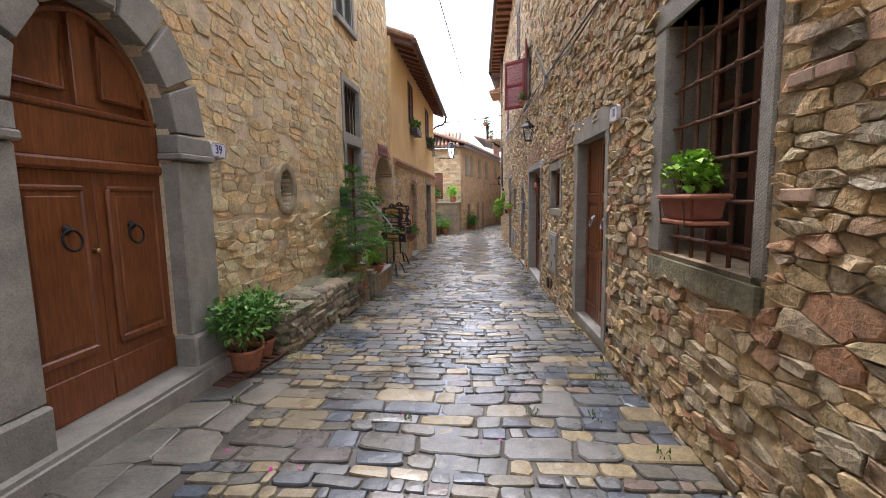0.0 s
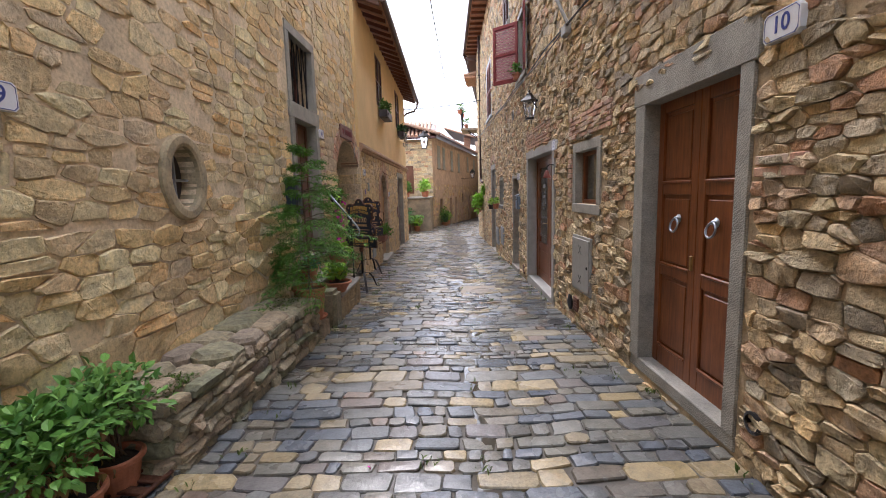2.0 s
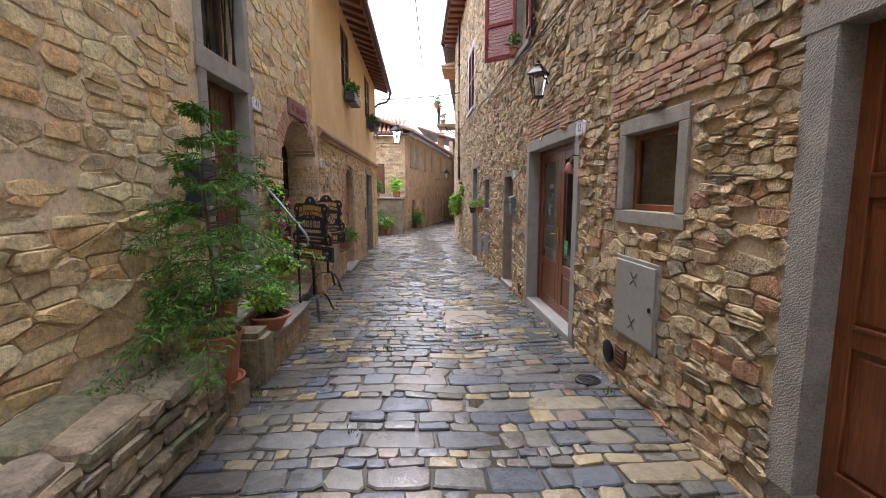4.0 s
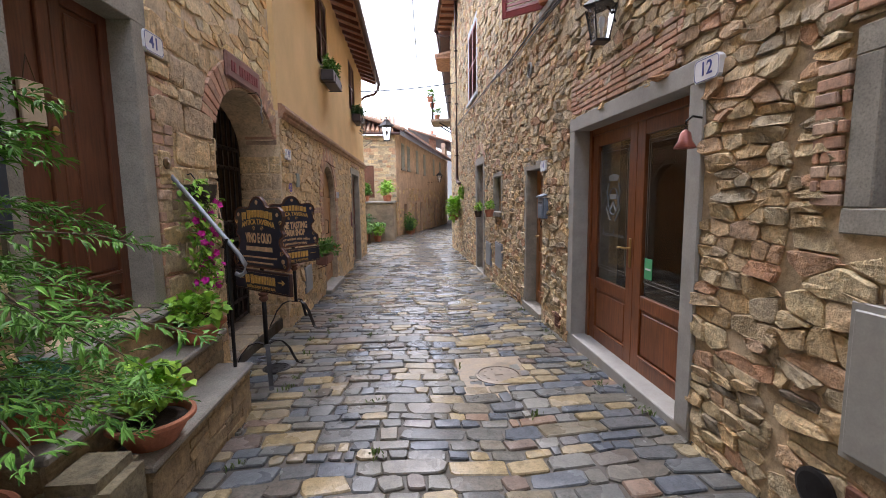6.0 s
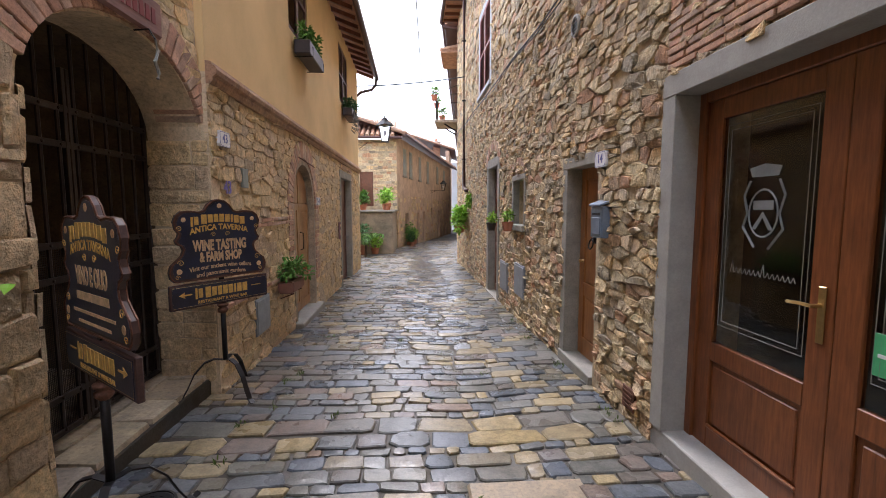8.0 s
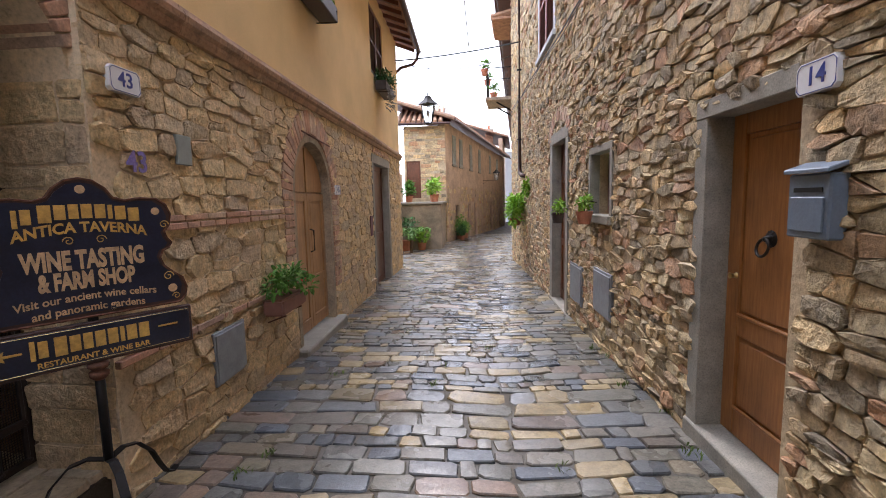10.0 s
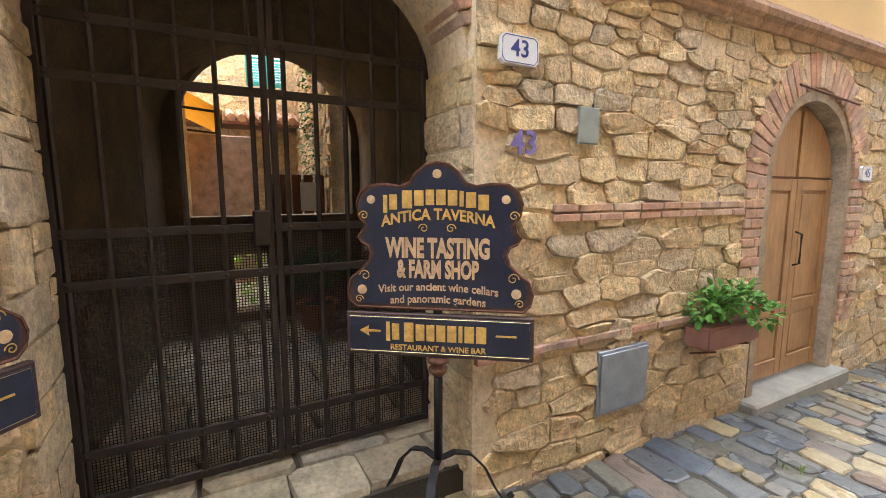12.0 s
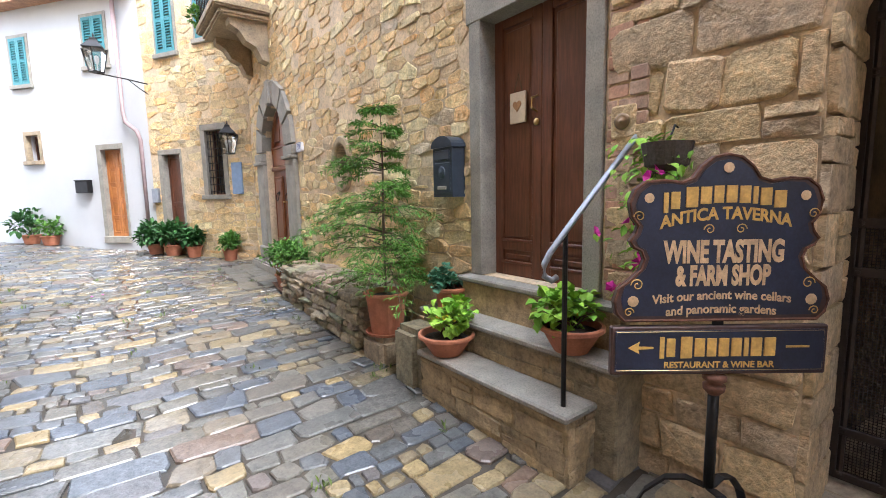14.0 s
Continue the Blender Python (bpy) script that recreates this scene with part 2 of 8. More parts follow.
GOLD = plain_mat("gold_sign_lettering", (0.60, 0.36, 0.09), 0.5, var=0.3, scale=25)
CREAM = plain_mat("cream_sign_lettering", (0.60, 0.40, 0.22), 0.55, var=0.3, scale=25)
BARK = plain_mat("brown_bark", (0.10, 0.07, 0.045), 0.9, var=0.3)
LEAF_MID = leaf_mat("mid_green_leaf", (0.07, 0.182, 0.035), (0.168, 0.336, 0.063))
LEAF_BRIGHT = leaf_mat("bright_green_leaf", (0.168, 0.364, 0.042), (0.364, 0.588, 0.07))
LEAF_DARK = leaf_mat("dark_green_leaf", (0.035, 0.098, 0.028), (0.07, 0.182, 0.056))
LEAF_CONIFER = leaf_mat("conifer_needles", (0.045, 0.13, 0.018), (0.15, 0.33, 0.045), 0.6)
PETAL = leaf_mat("magenta_petal", (0.55, 0.02, 0.30), (0.75, 0.06, 0.45))
YPETAL = leaf_mat("yellow_petal", (0.7, 0.5, 0.03), (0.8, 0.6, 0.08))
MOSS = leaf_mat("moss_and_weed", (0.06, 0.10, 0.02), (0.13, 0.19, 0.04))

DARK_GLASS = plain_mat("dark_old_glass", (0.012, 0.012, 0.013), 0.08, var=0.2, bump=0.0)

# ---- mesh helpers ----


def mesh_object(name, bm, mat, parent=None, label="", m=None, smooth=False):
    me = bpy.data.meshes.new(name)
    bmesh.ops.recalc_face_normals(bm, faces=bm.faces)
    bm.to_mesh(me)
    bm.free()
    me.materials.append(mat)
    if smooth:
        for p in me.polygons:
            p.use_smooth = True
    ob = new(name, me)
    if parent is not None:
        ob.parent = parent
    if m is not None:
        ob.matrix_basis = m
    if label:
        ob["label"] = label
    return ob


def part(name, bm, mat, parent, label="", smooth=False, m=None):
    return mesh_object(name, bm, mat, parent, label, m, smooth)


def thing(name, m, label, category, group="", kind=""):
    e = new(name)
    e.empty_display_size = 0.1
    e.matrix_basis = m
    return tagged(e, label, category, group, kind)


def box(x0, x1, y0, y1, z0, z1, bevel=0.0, bm=None, seg=1):
    own = bmesh.new()
    bmesh.ops.create_cube(own, size=1)
    for v in own.verts:
        v.co = Vector(((x0 + x1) / 2 + v.co.x * (x1 - x0), (y0 + y1) / 2 + v.co.y * (y1 - y0), (z0 + z1) / 2 + v.co.z * (z1 - z0)))
    if bevel:
        bmesh.ops.bevel(own, geom=own.edges[:], offset=bevel, segments=seg, affect="EDGES", clamp_overlap=True)
    return join_bm(bm, own)


def join_bm(bm, other):
    if bm is None:
        return other
    me = bpy.data.meshes.new("t")
    other.to_mesh(me)
    other.free()
    bm.from_mesh(me)
    bpy.data.meshes.remove(me)
    return bm


def rod(pts, r, n=8, bm=None, close=False, r1=None):
    """A round bar along points."""
    own = bm or bmesh.new()
    rings = []
    pts = [Vector(p) for p in pts]
    k = len(pts)
    for i, p in enumerate(pts):
        if close:
            d = pts[(i + 1) % k] - pts[i - 1]
        else:
            d = pts[min(i + 1, k - 1)] - pts[max(i - 1, 0)]
        q = d.normalized().to_track_quat("Z", "Y")
        rad = r if r1 is None else r + (r1 - r) * i / max(1, k - 1)
        rings.append([own.verts.new(p + q @ Vector((rad * math.cos(6.28319 * j / n), rad * math.sin(6.28319 * j / n), 0))) for j in range(n)])
    for i in range(k if close else k - 1):
        a, b = rings[i], rings[(i + 1) % k]
        for j in range(n):
            own.faces.new((a[j], a[(j + 1) % n], b[(j + 1) % n], b[j]))
    if not close:
        own.faces.new(rings[0][::-1])
        own.faces.new(rings[-1])
    return own


def lathe(profile, n=24, bm=None, c=(0, 0, 0)):
    """Turned shape from (radius, height) pairs."""
    own = bm or bmesh.new()
    c = Vector(c)
    rings = [[own.verts.new(c + Vector((r * math.cos(6.28319 * j / n), r * math.sin(6.28319 * j / n), z))) for j in range(n)] for r, z in profile]
    for a, b in zip(rings, rings[1:]):
        for j in range(n):
            own.faces.new((a[j], a[(j + 1) % n], b[(j + 1) % n], b[j]))
    own.faces.new(rings[0][::-1])
    own.faces.new(rings[-1])
    return own


def plate(outline, y0, y1, bm=None):
    """A plate with an outline in x and z, from y0 (front) to y1."""
    own = bm or bmesh.new()
    f = [own.verts.new((x, y0, z)) for x, z in outline]
    b = [own.verts.new((x, y1, z)) for x, z in outline]
    own.faces.new(f)
    own.faces.new(b[::-1])
    for i in range(len(f)):
        j = (i + 1) % len(f)
        own.faces.new((f[i], b[i], b[j], f[j]))
    return own


def lettering(name, words, size, mat, parent, x, y, z, label="", depth=0.002, stretch=1.0, tilt=None, bold=0.02):
    cu = bpy.data.curves.new("words", "FONT")
    cu.offset = size * bold
    cu.body, cu.size, cu.extrude, cu.align_x, cu.align_y, cu.resolution_u = words, size, depth, "CENTER", "CENTER", 3
    tmp = new("words", cu)
    me = bpy.data.meshes.new_from_object(tmp.evaluated_get(bpy.context.evaluated_depsgraph_get()))
    bpy.data.objects.remove(tmp)
    bpy.data.curves.remove(cu)
    me.name = name
    me.materials.clear()
    me.materials.append(mat)
    for v in me.vertices:
        sx, sz = v.co.x * stretch, v.co.y
        if tilt:
            sz += tilt(sx)
        v.co = (x + sx, y - v.co.z, z + sz)
    ob = new(name, me)
    ob.parent = parent
    if label:
        ob["label"] = label
    return ob


# ---- walls ----
def ground_z(x, y):
    ys = [-12, -4, 0, 5.4, 11, 16, 25, 50, 90]
    zs = [0.30, 0.20, 0.0, -0.18, -0.38, -0.56, -0.80, -1.55, -2.0]
    return float(np.interp(y, ys, zs)) - 0.03 * math.exp(-((x + 0.05) / 0.5) ** 2)


class Wall:
    """A straight wall face from p to q; seen from the street, q lies to the right of p."""

    def __init__(self, p, q):
        self.p, self.q = Vector((*p, 0)), Vector((*q, 0))
        self.length = (self.q - self.p).length
        self.ax = (self.q - self.p).normalized()
        self.back = Vector((-self.ax.y, self.ax.x, 0))

    def u(self, y):
        return (y - self.p.y) / self.ax.y

    def at(self, u, z, d=0.0):
        v = self.p + self.ax * u - self.back * d
        return Vector((v.x, v.y, z))

    def m(self, u, z, d=0.0):
        """A pose on the wall: x along it to the right, y into it, z up."""
        a, b, o = self.ax, self.back, self.at(u, z, d)
        return Matrix(((a.x, b.x, 0, o.x), (a.y, b.y, 0, o.y), (0, 0, 1, o.z), (0, 0, 0, 1)))


class Hole:
    def __init__(self, u0, u1, z0, z1, rise=0.0):
        self.u0, self.u1, self.z0, self.z1, self.rise = min(u0, u1), max(u0, u1), z0, z1, rise
        self.c, self.r = (u0 + u1) / 2, abs(u1 - u0) / 2

    def top(self, u):
        if not self.rise:
            return self.z1
        k = max(-1.0, min(1.0, (u - self.c) / self.r))
        return self.z1 + self.rise * math.sqrt(1 - k * k)

    def bottom(self, u):
        return self.z0

    def breaks(self):
        if not self.rise:
            return [self.u0, self.u1]
        return [self.c - self.r * math.cos(math.pi * i / 16) for i in range(17)]

    def hits(self, a, b, z0, z1, g=0.0):
        if b <= self.u0 - g or a >= self.u1 + g or z1 <= self.z0 - g:
            return False
        m = min(max(self.c, a), b)
        return z0 < self.top(m) + g


class Oval(Hole):
    def bottom(self, u):
        k = max(-1.0, min(1.0, (u - self.c) / self.r))
        return self.z1 - self.rise * math.sqrt(1 - k * k)


def oval(c, zc, ru, rz):
    """An upright oval opening."""
    return Oval(c - ru, c + ru, zc - rz, zc, rz)


def wall_body(name, w, z0, z1, holes, mat, thick=0.5, u0=0.0, u1=None, label="", parent=None):
    u1 = w.length if u1 is None else u1
    cuts = sorted({round(x, 4) for x in [u0, u1] + [b for h in holes for b in h.breaks()] if u0 <= x <= u1})
    bm = bmesh.new()
    for a, b in zip(cuts, cuts[1:]):
        if b - a < 1e-3:
            continue
        mid = (a + b) / 2
        solid = [(z0, z0, z1, z1)]
        for h in sorted((h for h in holes if h.u0 < mid < h.u1), key=lambda h: h.z0):
            la, lb, _, _ = solid.pop()
            solid.append((la, lb, h.bottom(a), h.bottom(b)))
            solid.append((h.top(a), h.top(b), z1, z1))
        for la, lb, ha, hb in solid:
            if ha - la < 1e-4 and hb - lb < 1e-4:
                continue
            vs = [bm.verts.new(w.at(u, z, d)) for d in (0, -thick) for u, z in ((a, la), (b, lb), (b, hb), (a, ha))]
            for f in ((0, 1, 2, 3), (7, 6, 5, 4), (0, 4, 5, 1), (1, 5, 6, 2), (2, 6, 7, 3), (3, 7, 4, 0)):
                bm.faces.new([vs[i] for i in f])
    ob = mesh_object(name, bm, mat, parent)
    if parent is None:
        tagged(ob, label, "wall", kind="structure")
    return ob


class Stones:
    """Collects stones of a surface; the ones inside `near` become objects, the rest one joined mesh."""

    def __init__(self, parent, mat, name, near, limit=300):
        self.parent, self.mat, self.name, self.near, self.limit = parent, mat, name, near, limit
        self.v, self.f, self.singles = [], [], []

    def add(self, pts, faces, centre):
        if len(self.singles) < self.limit and self.near(centre):
            self.singles.append((pts, faces))
        else:
            k = len(self.v)
            self.v.extend(pts)
            self.f.extend([tuple(i + k for i in f) for f in faces])

    def finish(self):
        for pts, faces in self.singles:
            me = bpy.data.meshes.new(self.name)
            me.from_pydata(pts, [], faces)
            me.materials.append(self.mat)
            ob = new(self.name, me)
            ob.parent = self.parent
        if self.v:
            me = bpy.data.meshes.new(self.name + "_rows")
            me.from_pydata(self.v, [], self.f)
            me.materials.append(self.mat)
            ob = new(self.name + "_rows", me)
            ob.parent = self.parent
            tagged(ob, kind="stuff")


def stone_shape(rng, x0, x1, y0, y1, depth, back, rough=1.0, warp=None, jit=0.12, edge=0.22, corner=1.0, rot=0.0):
    """A worn block in a plane: outline from x0..x1, y0..y1, its top at depth. Returns points (x, y, d) and faces."""
    w, h = x1 - x0, y1 - y0
    c = min(w, h)
    k = lambda s=1.0: (rng.random() - 0.5) * c * jit * 2 * s
    ch = c * (0.12 + 0.2 * rng.random()) * corner
    cx, cy = min(ch * 1.3, w * 0.35), min(ch, h * 0.35)
    base = [(x0 + cx, y0), (x1 - cx, y0), (x1, y0 + cy), (x1, y1 - cy), (x1 - cx, y1), (x0 + cx, y1), (x0, y1 - cy), (x0, y0 + cy)]
    base = [(x + k(), y + k()) for x, y in base]
    th = (rng.random() - 0.5) * rot
    ox, oy = (x0 + x1) / 2, (y0 + y1) / 2
    base = [(ox + (x - ox) - (y - oy) * th, oy + (y - oy) + (x - ox) * th) for x, y in base]
    if warp:
        base = [warp(x, y) for x, y in base]
    mx, my = sum(p[0] for p in base) / 8, sum(p[1] for p in base) / 8
    ex, ey = min(0.9, edge * c / w), min(0.9, edge * c / h)
    sx, sy = (rng.random() - 0.5) * 0.7 * depth * rough, (rng.random() - 0.5) * 0.7 * depth * rough
    pts = [(x, y, back) for x, y in base]
    pts += [(x, y, depth * (0.35 + 0.3 * rng.random() * rough)) for x, y in base]
    for x, y in base:
        px, py = x + (mx - x) * ex, y + (my - y) * ey
        pts.append((px, py, depth * (0.95 + (rng.random() - 0.5) * 0.4 * rough) + sx * (px - mx) / w * 2 + sy * (py - my) / h * 2))
    pts.append((mx + k(), my + k(), depth * (1.0 + 0.25 * rough * rng.random())))
    fs = []
    for r in (0, 8):
        for i in range(8):
            j = (i + 1) % 8
            fs.append((r + i, r + j, r + 8 + j, r + 8 + i))
    fs += [(16 + i, 16 + (i + 1) % 8, 24) for i in range(8)]
    return pts, fs


def lay_masonry(w, z0, z1, holes, parent, mat, near, seed, course=(0.08, 0.17), length=(0.12, 0.36), depth=(0.012, 0.035), joint=0.014, wob=0.05,
                u0=0.0, u1=None, grow=0.0, cover=0.0, jit=0.12, limit=300, split=0.15, gap=0.0, name="stone", corner=0.6, edge=0.14, rot=0.12):
    """Rough courses of stones on a wall face, kept clear of the openings."""
    rng = random.Random(seed)
    u1 = w.length if u1 is None else u1
    st = Stones(parent, mat, name, near, limit)
    off = seed * 7.3
    warp = lambda u, z: (u + wob * 0.7 * noise.noise((u * 1.1 + off, z * 1.7, 3.1)), z + wob * noise.noise((u * 0.9 + off, z * 1.3, 9.7)))
    z = z0
    while z < z1 - 0.04:
        h = min(rng.uniform(*course) * (1 + grow * max(0, z - 2.5)), z1 - z)
        u = u0 - rng.random() * 0.1
        while u < u1 - 0.03:
            ln_ = rng.uniform(*length) * (1 + grow * max(0, z - 2.5))
            a, b = max(u, u0), min(u + ln_, u1)
            u += ln_
            rows = [(z, z + h)]
            if h > 0.11 and rng.random() < split:
                s = z + h * rng.uniform(0.4, 0.6)
                rows = [(z, s), (s, z + h)]
            for lo, hi in rows:
                aa, bb = a, b
                for ho in holes:
                    if ho.hits(aa, bb, lo, hi, gap):
                        if lo > ho.z1 and ho.rise:
                            if ho.hits(aa, bb, lo, hi, gap):
                                aa = bb
                        elif aa < ho.u0 - gap - 0.05:
                            bb = ho.u0 - gap
                        elif bb > ho.u1 + gap + 0.05:
                            aa = ho.u1 + gap
                        else:
                            aa = bb
                if bb - aa < 0.04 or rng.random() < cover * (0.4 + 1.2 * (0.5 + noise.noise((a * 0.6 + off, z * 0.7, 1.0)))):
                    continue
                j = joint * rng.uniform(0.5, 1.2) / 2
                pts, fs = stone_shape(rng, aa + j, bb - j, lo + j, hi - j, rng.uniform(*depth), -0.03, 1.0, warp, jit=jit, corner=corner, edge=edge, rot=rot)
                st.add([tuple(w.at(*p)) for p in pts], fs, w.at((aa + bb) / 2, (lo + hi) / 2))
        z += h
    st.finish()
    return st

def cell_shape(c, others, reach):
    """The patch of a plane that lies nearer to c than to the others, as a list of corners."""
    poly = [(c[0] - reach, c[1] - reach), (c[0] + reach, c[1] - reach), (c[0] + reach, c[1] + reach), (c[0] - reach, c[1] + reach)]
    far = reach * 1.42
    for d, o in others:
        if d > 2 * far:
            break
        nx, ny = o[0] - c[0], o[1] - c[1]
        k = (nx * (o[0] + c[0]) + ny * (o[1] + c[1])) / 2
        out, q = [], poly[-1]
        sq = nx * q[0] + ny * q[1] - k
        for p in poly:
            sp = nx * p[0] + ny * p[1] - k
            if (sp < 0) != (sq < 0):
                t = sq / (sq - sp)
                out.append((q[0] + (p[0] - q[0]) * t, q[1] + (p[1] - q[1]) * t))
            if sp < 0:
                out.append(p)
            q, sq = p, sp
        poly = out
        if len(poly) < 3:
            return []
        far = max(math.hypot(p[0] - c[0], p[1] - c[1]) for p in poly)
    return poly


def lay_rubble(w, z0, z1, holes, parent, mat, near, seed, high=0.11, aspect=1.75, metric=2.5, joint=0.016, depth=(0.008, 0.034), cover=0.0, grow=0.1, limit=300, u0=0.0, u1=None, big=0.14, chink=0.22, gap=0.0, gaps=None, name="stone", wander=0.36):
    """Random rubble: stones of all sizes fitted to one another, kept clear of the openings."""
    rng = random.Random(seed)
    u1 = w.length if u1 is None else u1
    st = Stones(parent, mat, name, near, limit)
    off = seed * 5.1
    pts, z = [], z0 - high * 0.5
    while z < z1 + high:
        k = 1 + grow * max(0.0, z - 2.6)
        h = high * k * rng.uniform(0.75, 1.3)
        u = u0 - rng.random() * h * aspect
        while u < u1 + h * aspect:
            if rng.random() > big:
                pu = (u + rng.gauss(0, h * 0.2)) / metric
                pz = z + h * 0.5 + rng.gauss(0, h * wander * 0.25) + h * 0.9 * noise.noise((u * 0.7 + off, z * 0.5, 4.0))
                if rng.random() < chink:
                    k2 = rng.uniform(0.2, 0.3)
                    pts += [(pu + rng.gauss(0, h * 0.03), pz - h * k2, k), (pu, pz + h * (0.5 - k2), k)]
                else:
                    pts.append((pu, pz, k))
            u += h * aspect * rng.uniform(0.65, 1.4)
        z += h
    size = high * (1 + grow * max(0.0, z1 - 2.6)) * 1.5
    grid = collections.defaultdict(list)
    for p in pts:
        grid[(int(p[0] // size), int(p[1] // size))].append(p)
    inside = lambda u, z, h, g: h.u0 - g < u < h.u1 + g and h.bottom(u) - g < z < h.top(u) + g
    for p in pts:
        cu, cz = p[0] * metric, p[1]
        if not (u0 - 0.02 < cu < u1 + 0.02 and z0 < cz < z1):
            continue
        if cover and rng.random() < cover * (0.4 + 1.3 * (0.5 + noise.noise((cu * 0.6 + off, cz * 0.7, 1.0)))):
            continue
        gi, gj = int(p[0] // size), int(p[1] // size)
        others = sorted((math.hypot(o[0] - p[0], o[1] - p[1]), o) for i in (-1, 0, 1) for j in (-1, 0, 1) for o in grid.get((gi + i, gj + j), ()) if o is not p)
        poly = cell_shape(p, others, high * 1.25 * p[2])
        if len(poly) < 3:
            continue
        poly = [(min(max(x * metric, u0), u1), min(max(y, z0), z1)) for x, y in poly]
        near_h = [(h, (gaps or {}).get(h, gap)) for h in holes if h.u0 - 0.6 < cu < h.u1 + 0.6]
        if any(inside(cu, cz, h, g) for h, g in near_h):
            continue
        for h, g in near_h:
            for i, (x, y) in enumerate(poly):
                if inside(x, y, h, g):
                    lo, hi = 0.0, 1.0
                    for _ in range(6):
                        m = (lo + hi) / 2
                        if inside(cu + (x - cu) * m, cz + (y - cz) * m, h, g):
                            hi = m
                        else:
                            lo = m
                    poly[i] = (cu + (x - cu) * lo, cz + (y - cz) * lo)
        mx, my = sum(q[0] for q in poly) / len(poly), sum(q[1] for q in poly) / len(poly)
        rad = min(max(abs(q[0] - mx) for q in poly), max(abs(q[1] - my) for q in poly))
        if rad < 0.018:
            continue
        f = max(0.4, 1 - joint * rng.uniform(0.4, 1.2) / 2 / rad)
        poly = [(mx + (x - mx) * f, my + (y - my) * f) for x, y in poly]
        rim = []
        for i, q in enumerate(poly):
            a, b = poly[i - 1], poly[(i + 1) % len(poly)]
            e = math.hypot(q[0] - a[0], q[1] - a[1])
            if e < 0.014:
                continue
            t, jx, jy = rng.uniform(0.06, 0.2), rng.gauss(0, rad * 0.06), rng.gauss(0, rad * 0.06)
            rim.append((q[0] + (a[0] - q[0]) * t + jx, q[1] + (a[1] - q[1]) * t + jy))
            rim.append((q[0] + (b[0] - q[0]) * t + jy, q[1] + (b[1] - q[1]) * t + jx))
        n = len(rim)
        if n < 5:
            continue
        d = rng.uniform(*depth)
        sx, sy = rng.uniform(-0.5, 0.5) * abs(d) / rad, rng.uniform(-0.5, 0.5) * abs(d) / rad
        edge = rng.uniform(0.06, 0.15)
        v = [(x, y, -0.03) for x, y in rim] + [(x, y, d * rng.uniform(0.5, 0.85)) for x, y in rim]
        for x, y in rim:
            px, py = x + (mx - x) * edge, y + (my - y) * edge
            v.append((px, py, d * rng.uniform(0.75, 1.1) + sx * (px - mx) * 0.6 + sy * (py - my)))
        v.append((mx + rng.gauss(0, rad * 0.2), my + rng.gauss(0, rad * 0.2), d * rng.uniform(0.8, 1.15)))
        fs = [(r + i, r + (i + 1) % n, r + n + (i + 1) % n, r + n + i) for r in (0, n) for i in range(n)]
        fs += [(2 * n + i, 2 * n + (i + 1) % n, 3 * n) for i in range(n)]
        st.add([tuple(w.at(*q)) for q in v], fs, w.at(mx, my))
    st.finish()
    return st

# ---- the street's walls ----
L1 = Wall((-2.60, 1.3), (-2.40, 12.1))
L2 = Wall((-2.33, 12.1), (-2.30, 23.0))
LB = Wall((-1.1, -1.35), (-2.6, 1.3))
WH = Wall((3.4, -7.4), (-1.1, -1.35))
R0 = Wall((1.2, 8.0), (1.36, 0.4))
R1 = Wall((1.2, 25.0), (1.2, 8.0))
RB = Wall((1.36, 0.4), (4.8, -4.4))


def hole(w, ya, yb, z0, z1, rise=0.0):
    return Hole(w.u(ya), w.u(yb), z0, z1, rise)


H39 = hole(L1, 2.27, 3.56, 0.06, 2.03, 0.79)
H_OVAL = oval(L1.u(5.63), 1.64, 0.19, 0.245)
H41 = hole(L1, 8.22, 9.17, 0.60, 2.53)
H41_TOP = hole(L1, 8.22, 9.17, 2.74, 3.64)
H41_UP = hole(L1, 7.95, 8.95, 4.70, 6.1)
H_ARCH = hole(L1, 10.29, 12.1, -0.6, 1.90, 0.62)
wall_left = wall_body("wall_west_tavern_side", L1, -0.6, 8.2, [H39, H_OVAL, H41, H41_TOP, H41_UP, H_ARCH], MORTAR_L, 0.45, label="tall ochre rubble stone house wall with lime mortar")

H43 = hole(L2, 14.75, 16.2, -0.46, 1.42, 0.66)
H45 = hole(L2, 19.2, 20.9, -0.75, 2.05)
wall_yellow_base = wall_body("wall_west_ground_floor", L2, -1.2, 2.5, [H43, H45], MORTAR_L, 0.5, label="coursed sandstone ground floor wall below yellow render")
HY1, HY2 = hole(L2, 14.9, 16.1, 3.95, 5.35), hole(L2, 19.4, 20.8, 3.95, 5.35)
wall_yellow = wall_body("wall_west_upper_floor", L2, 2.5, 5.75, [HY1, HY2], YELLOW, 0.5, label="yellow rendered upper storey wall")
tagged(wall_body("wall_west_far_end", Wall((-2.30, 23.0), (-8.0, 23.0)), -1.2, 5.75, [], YELLOW, 0.4), "yellow rendered end wall of the house", "wall", kind="structure")

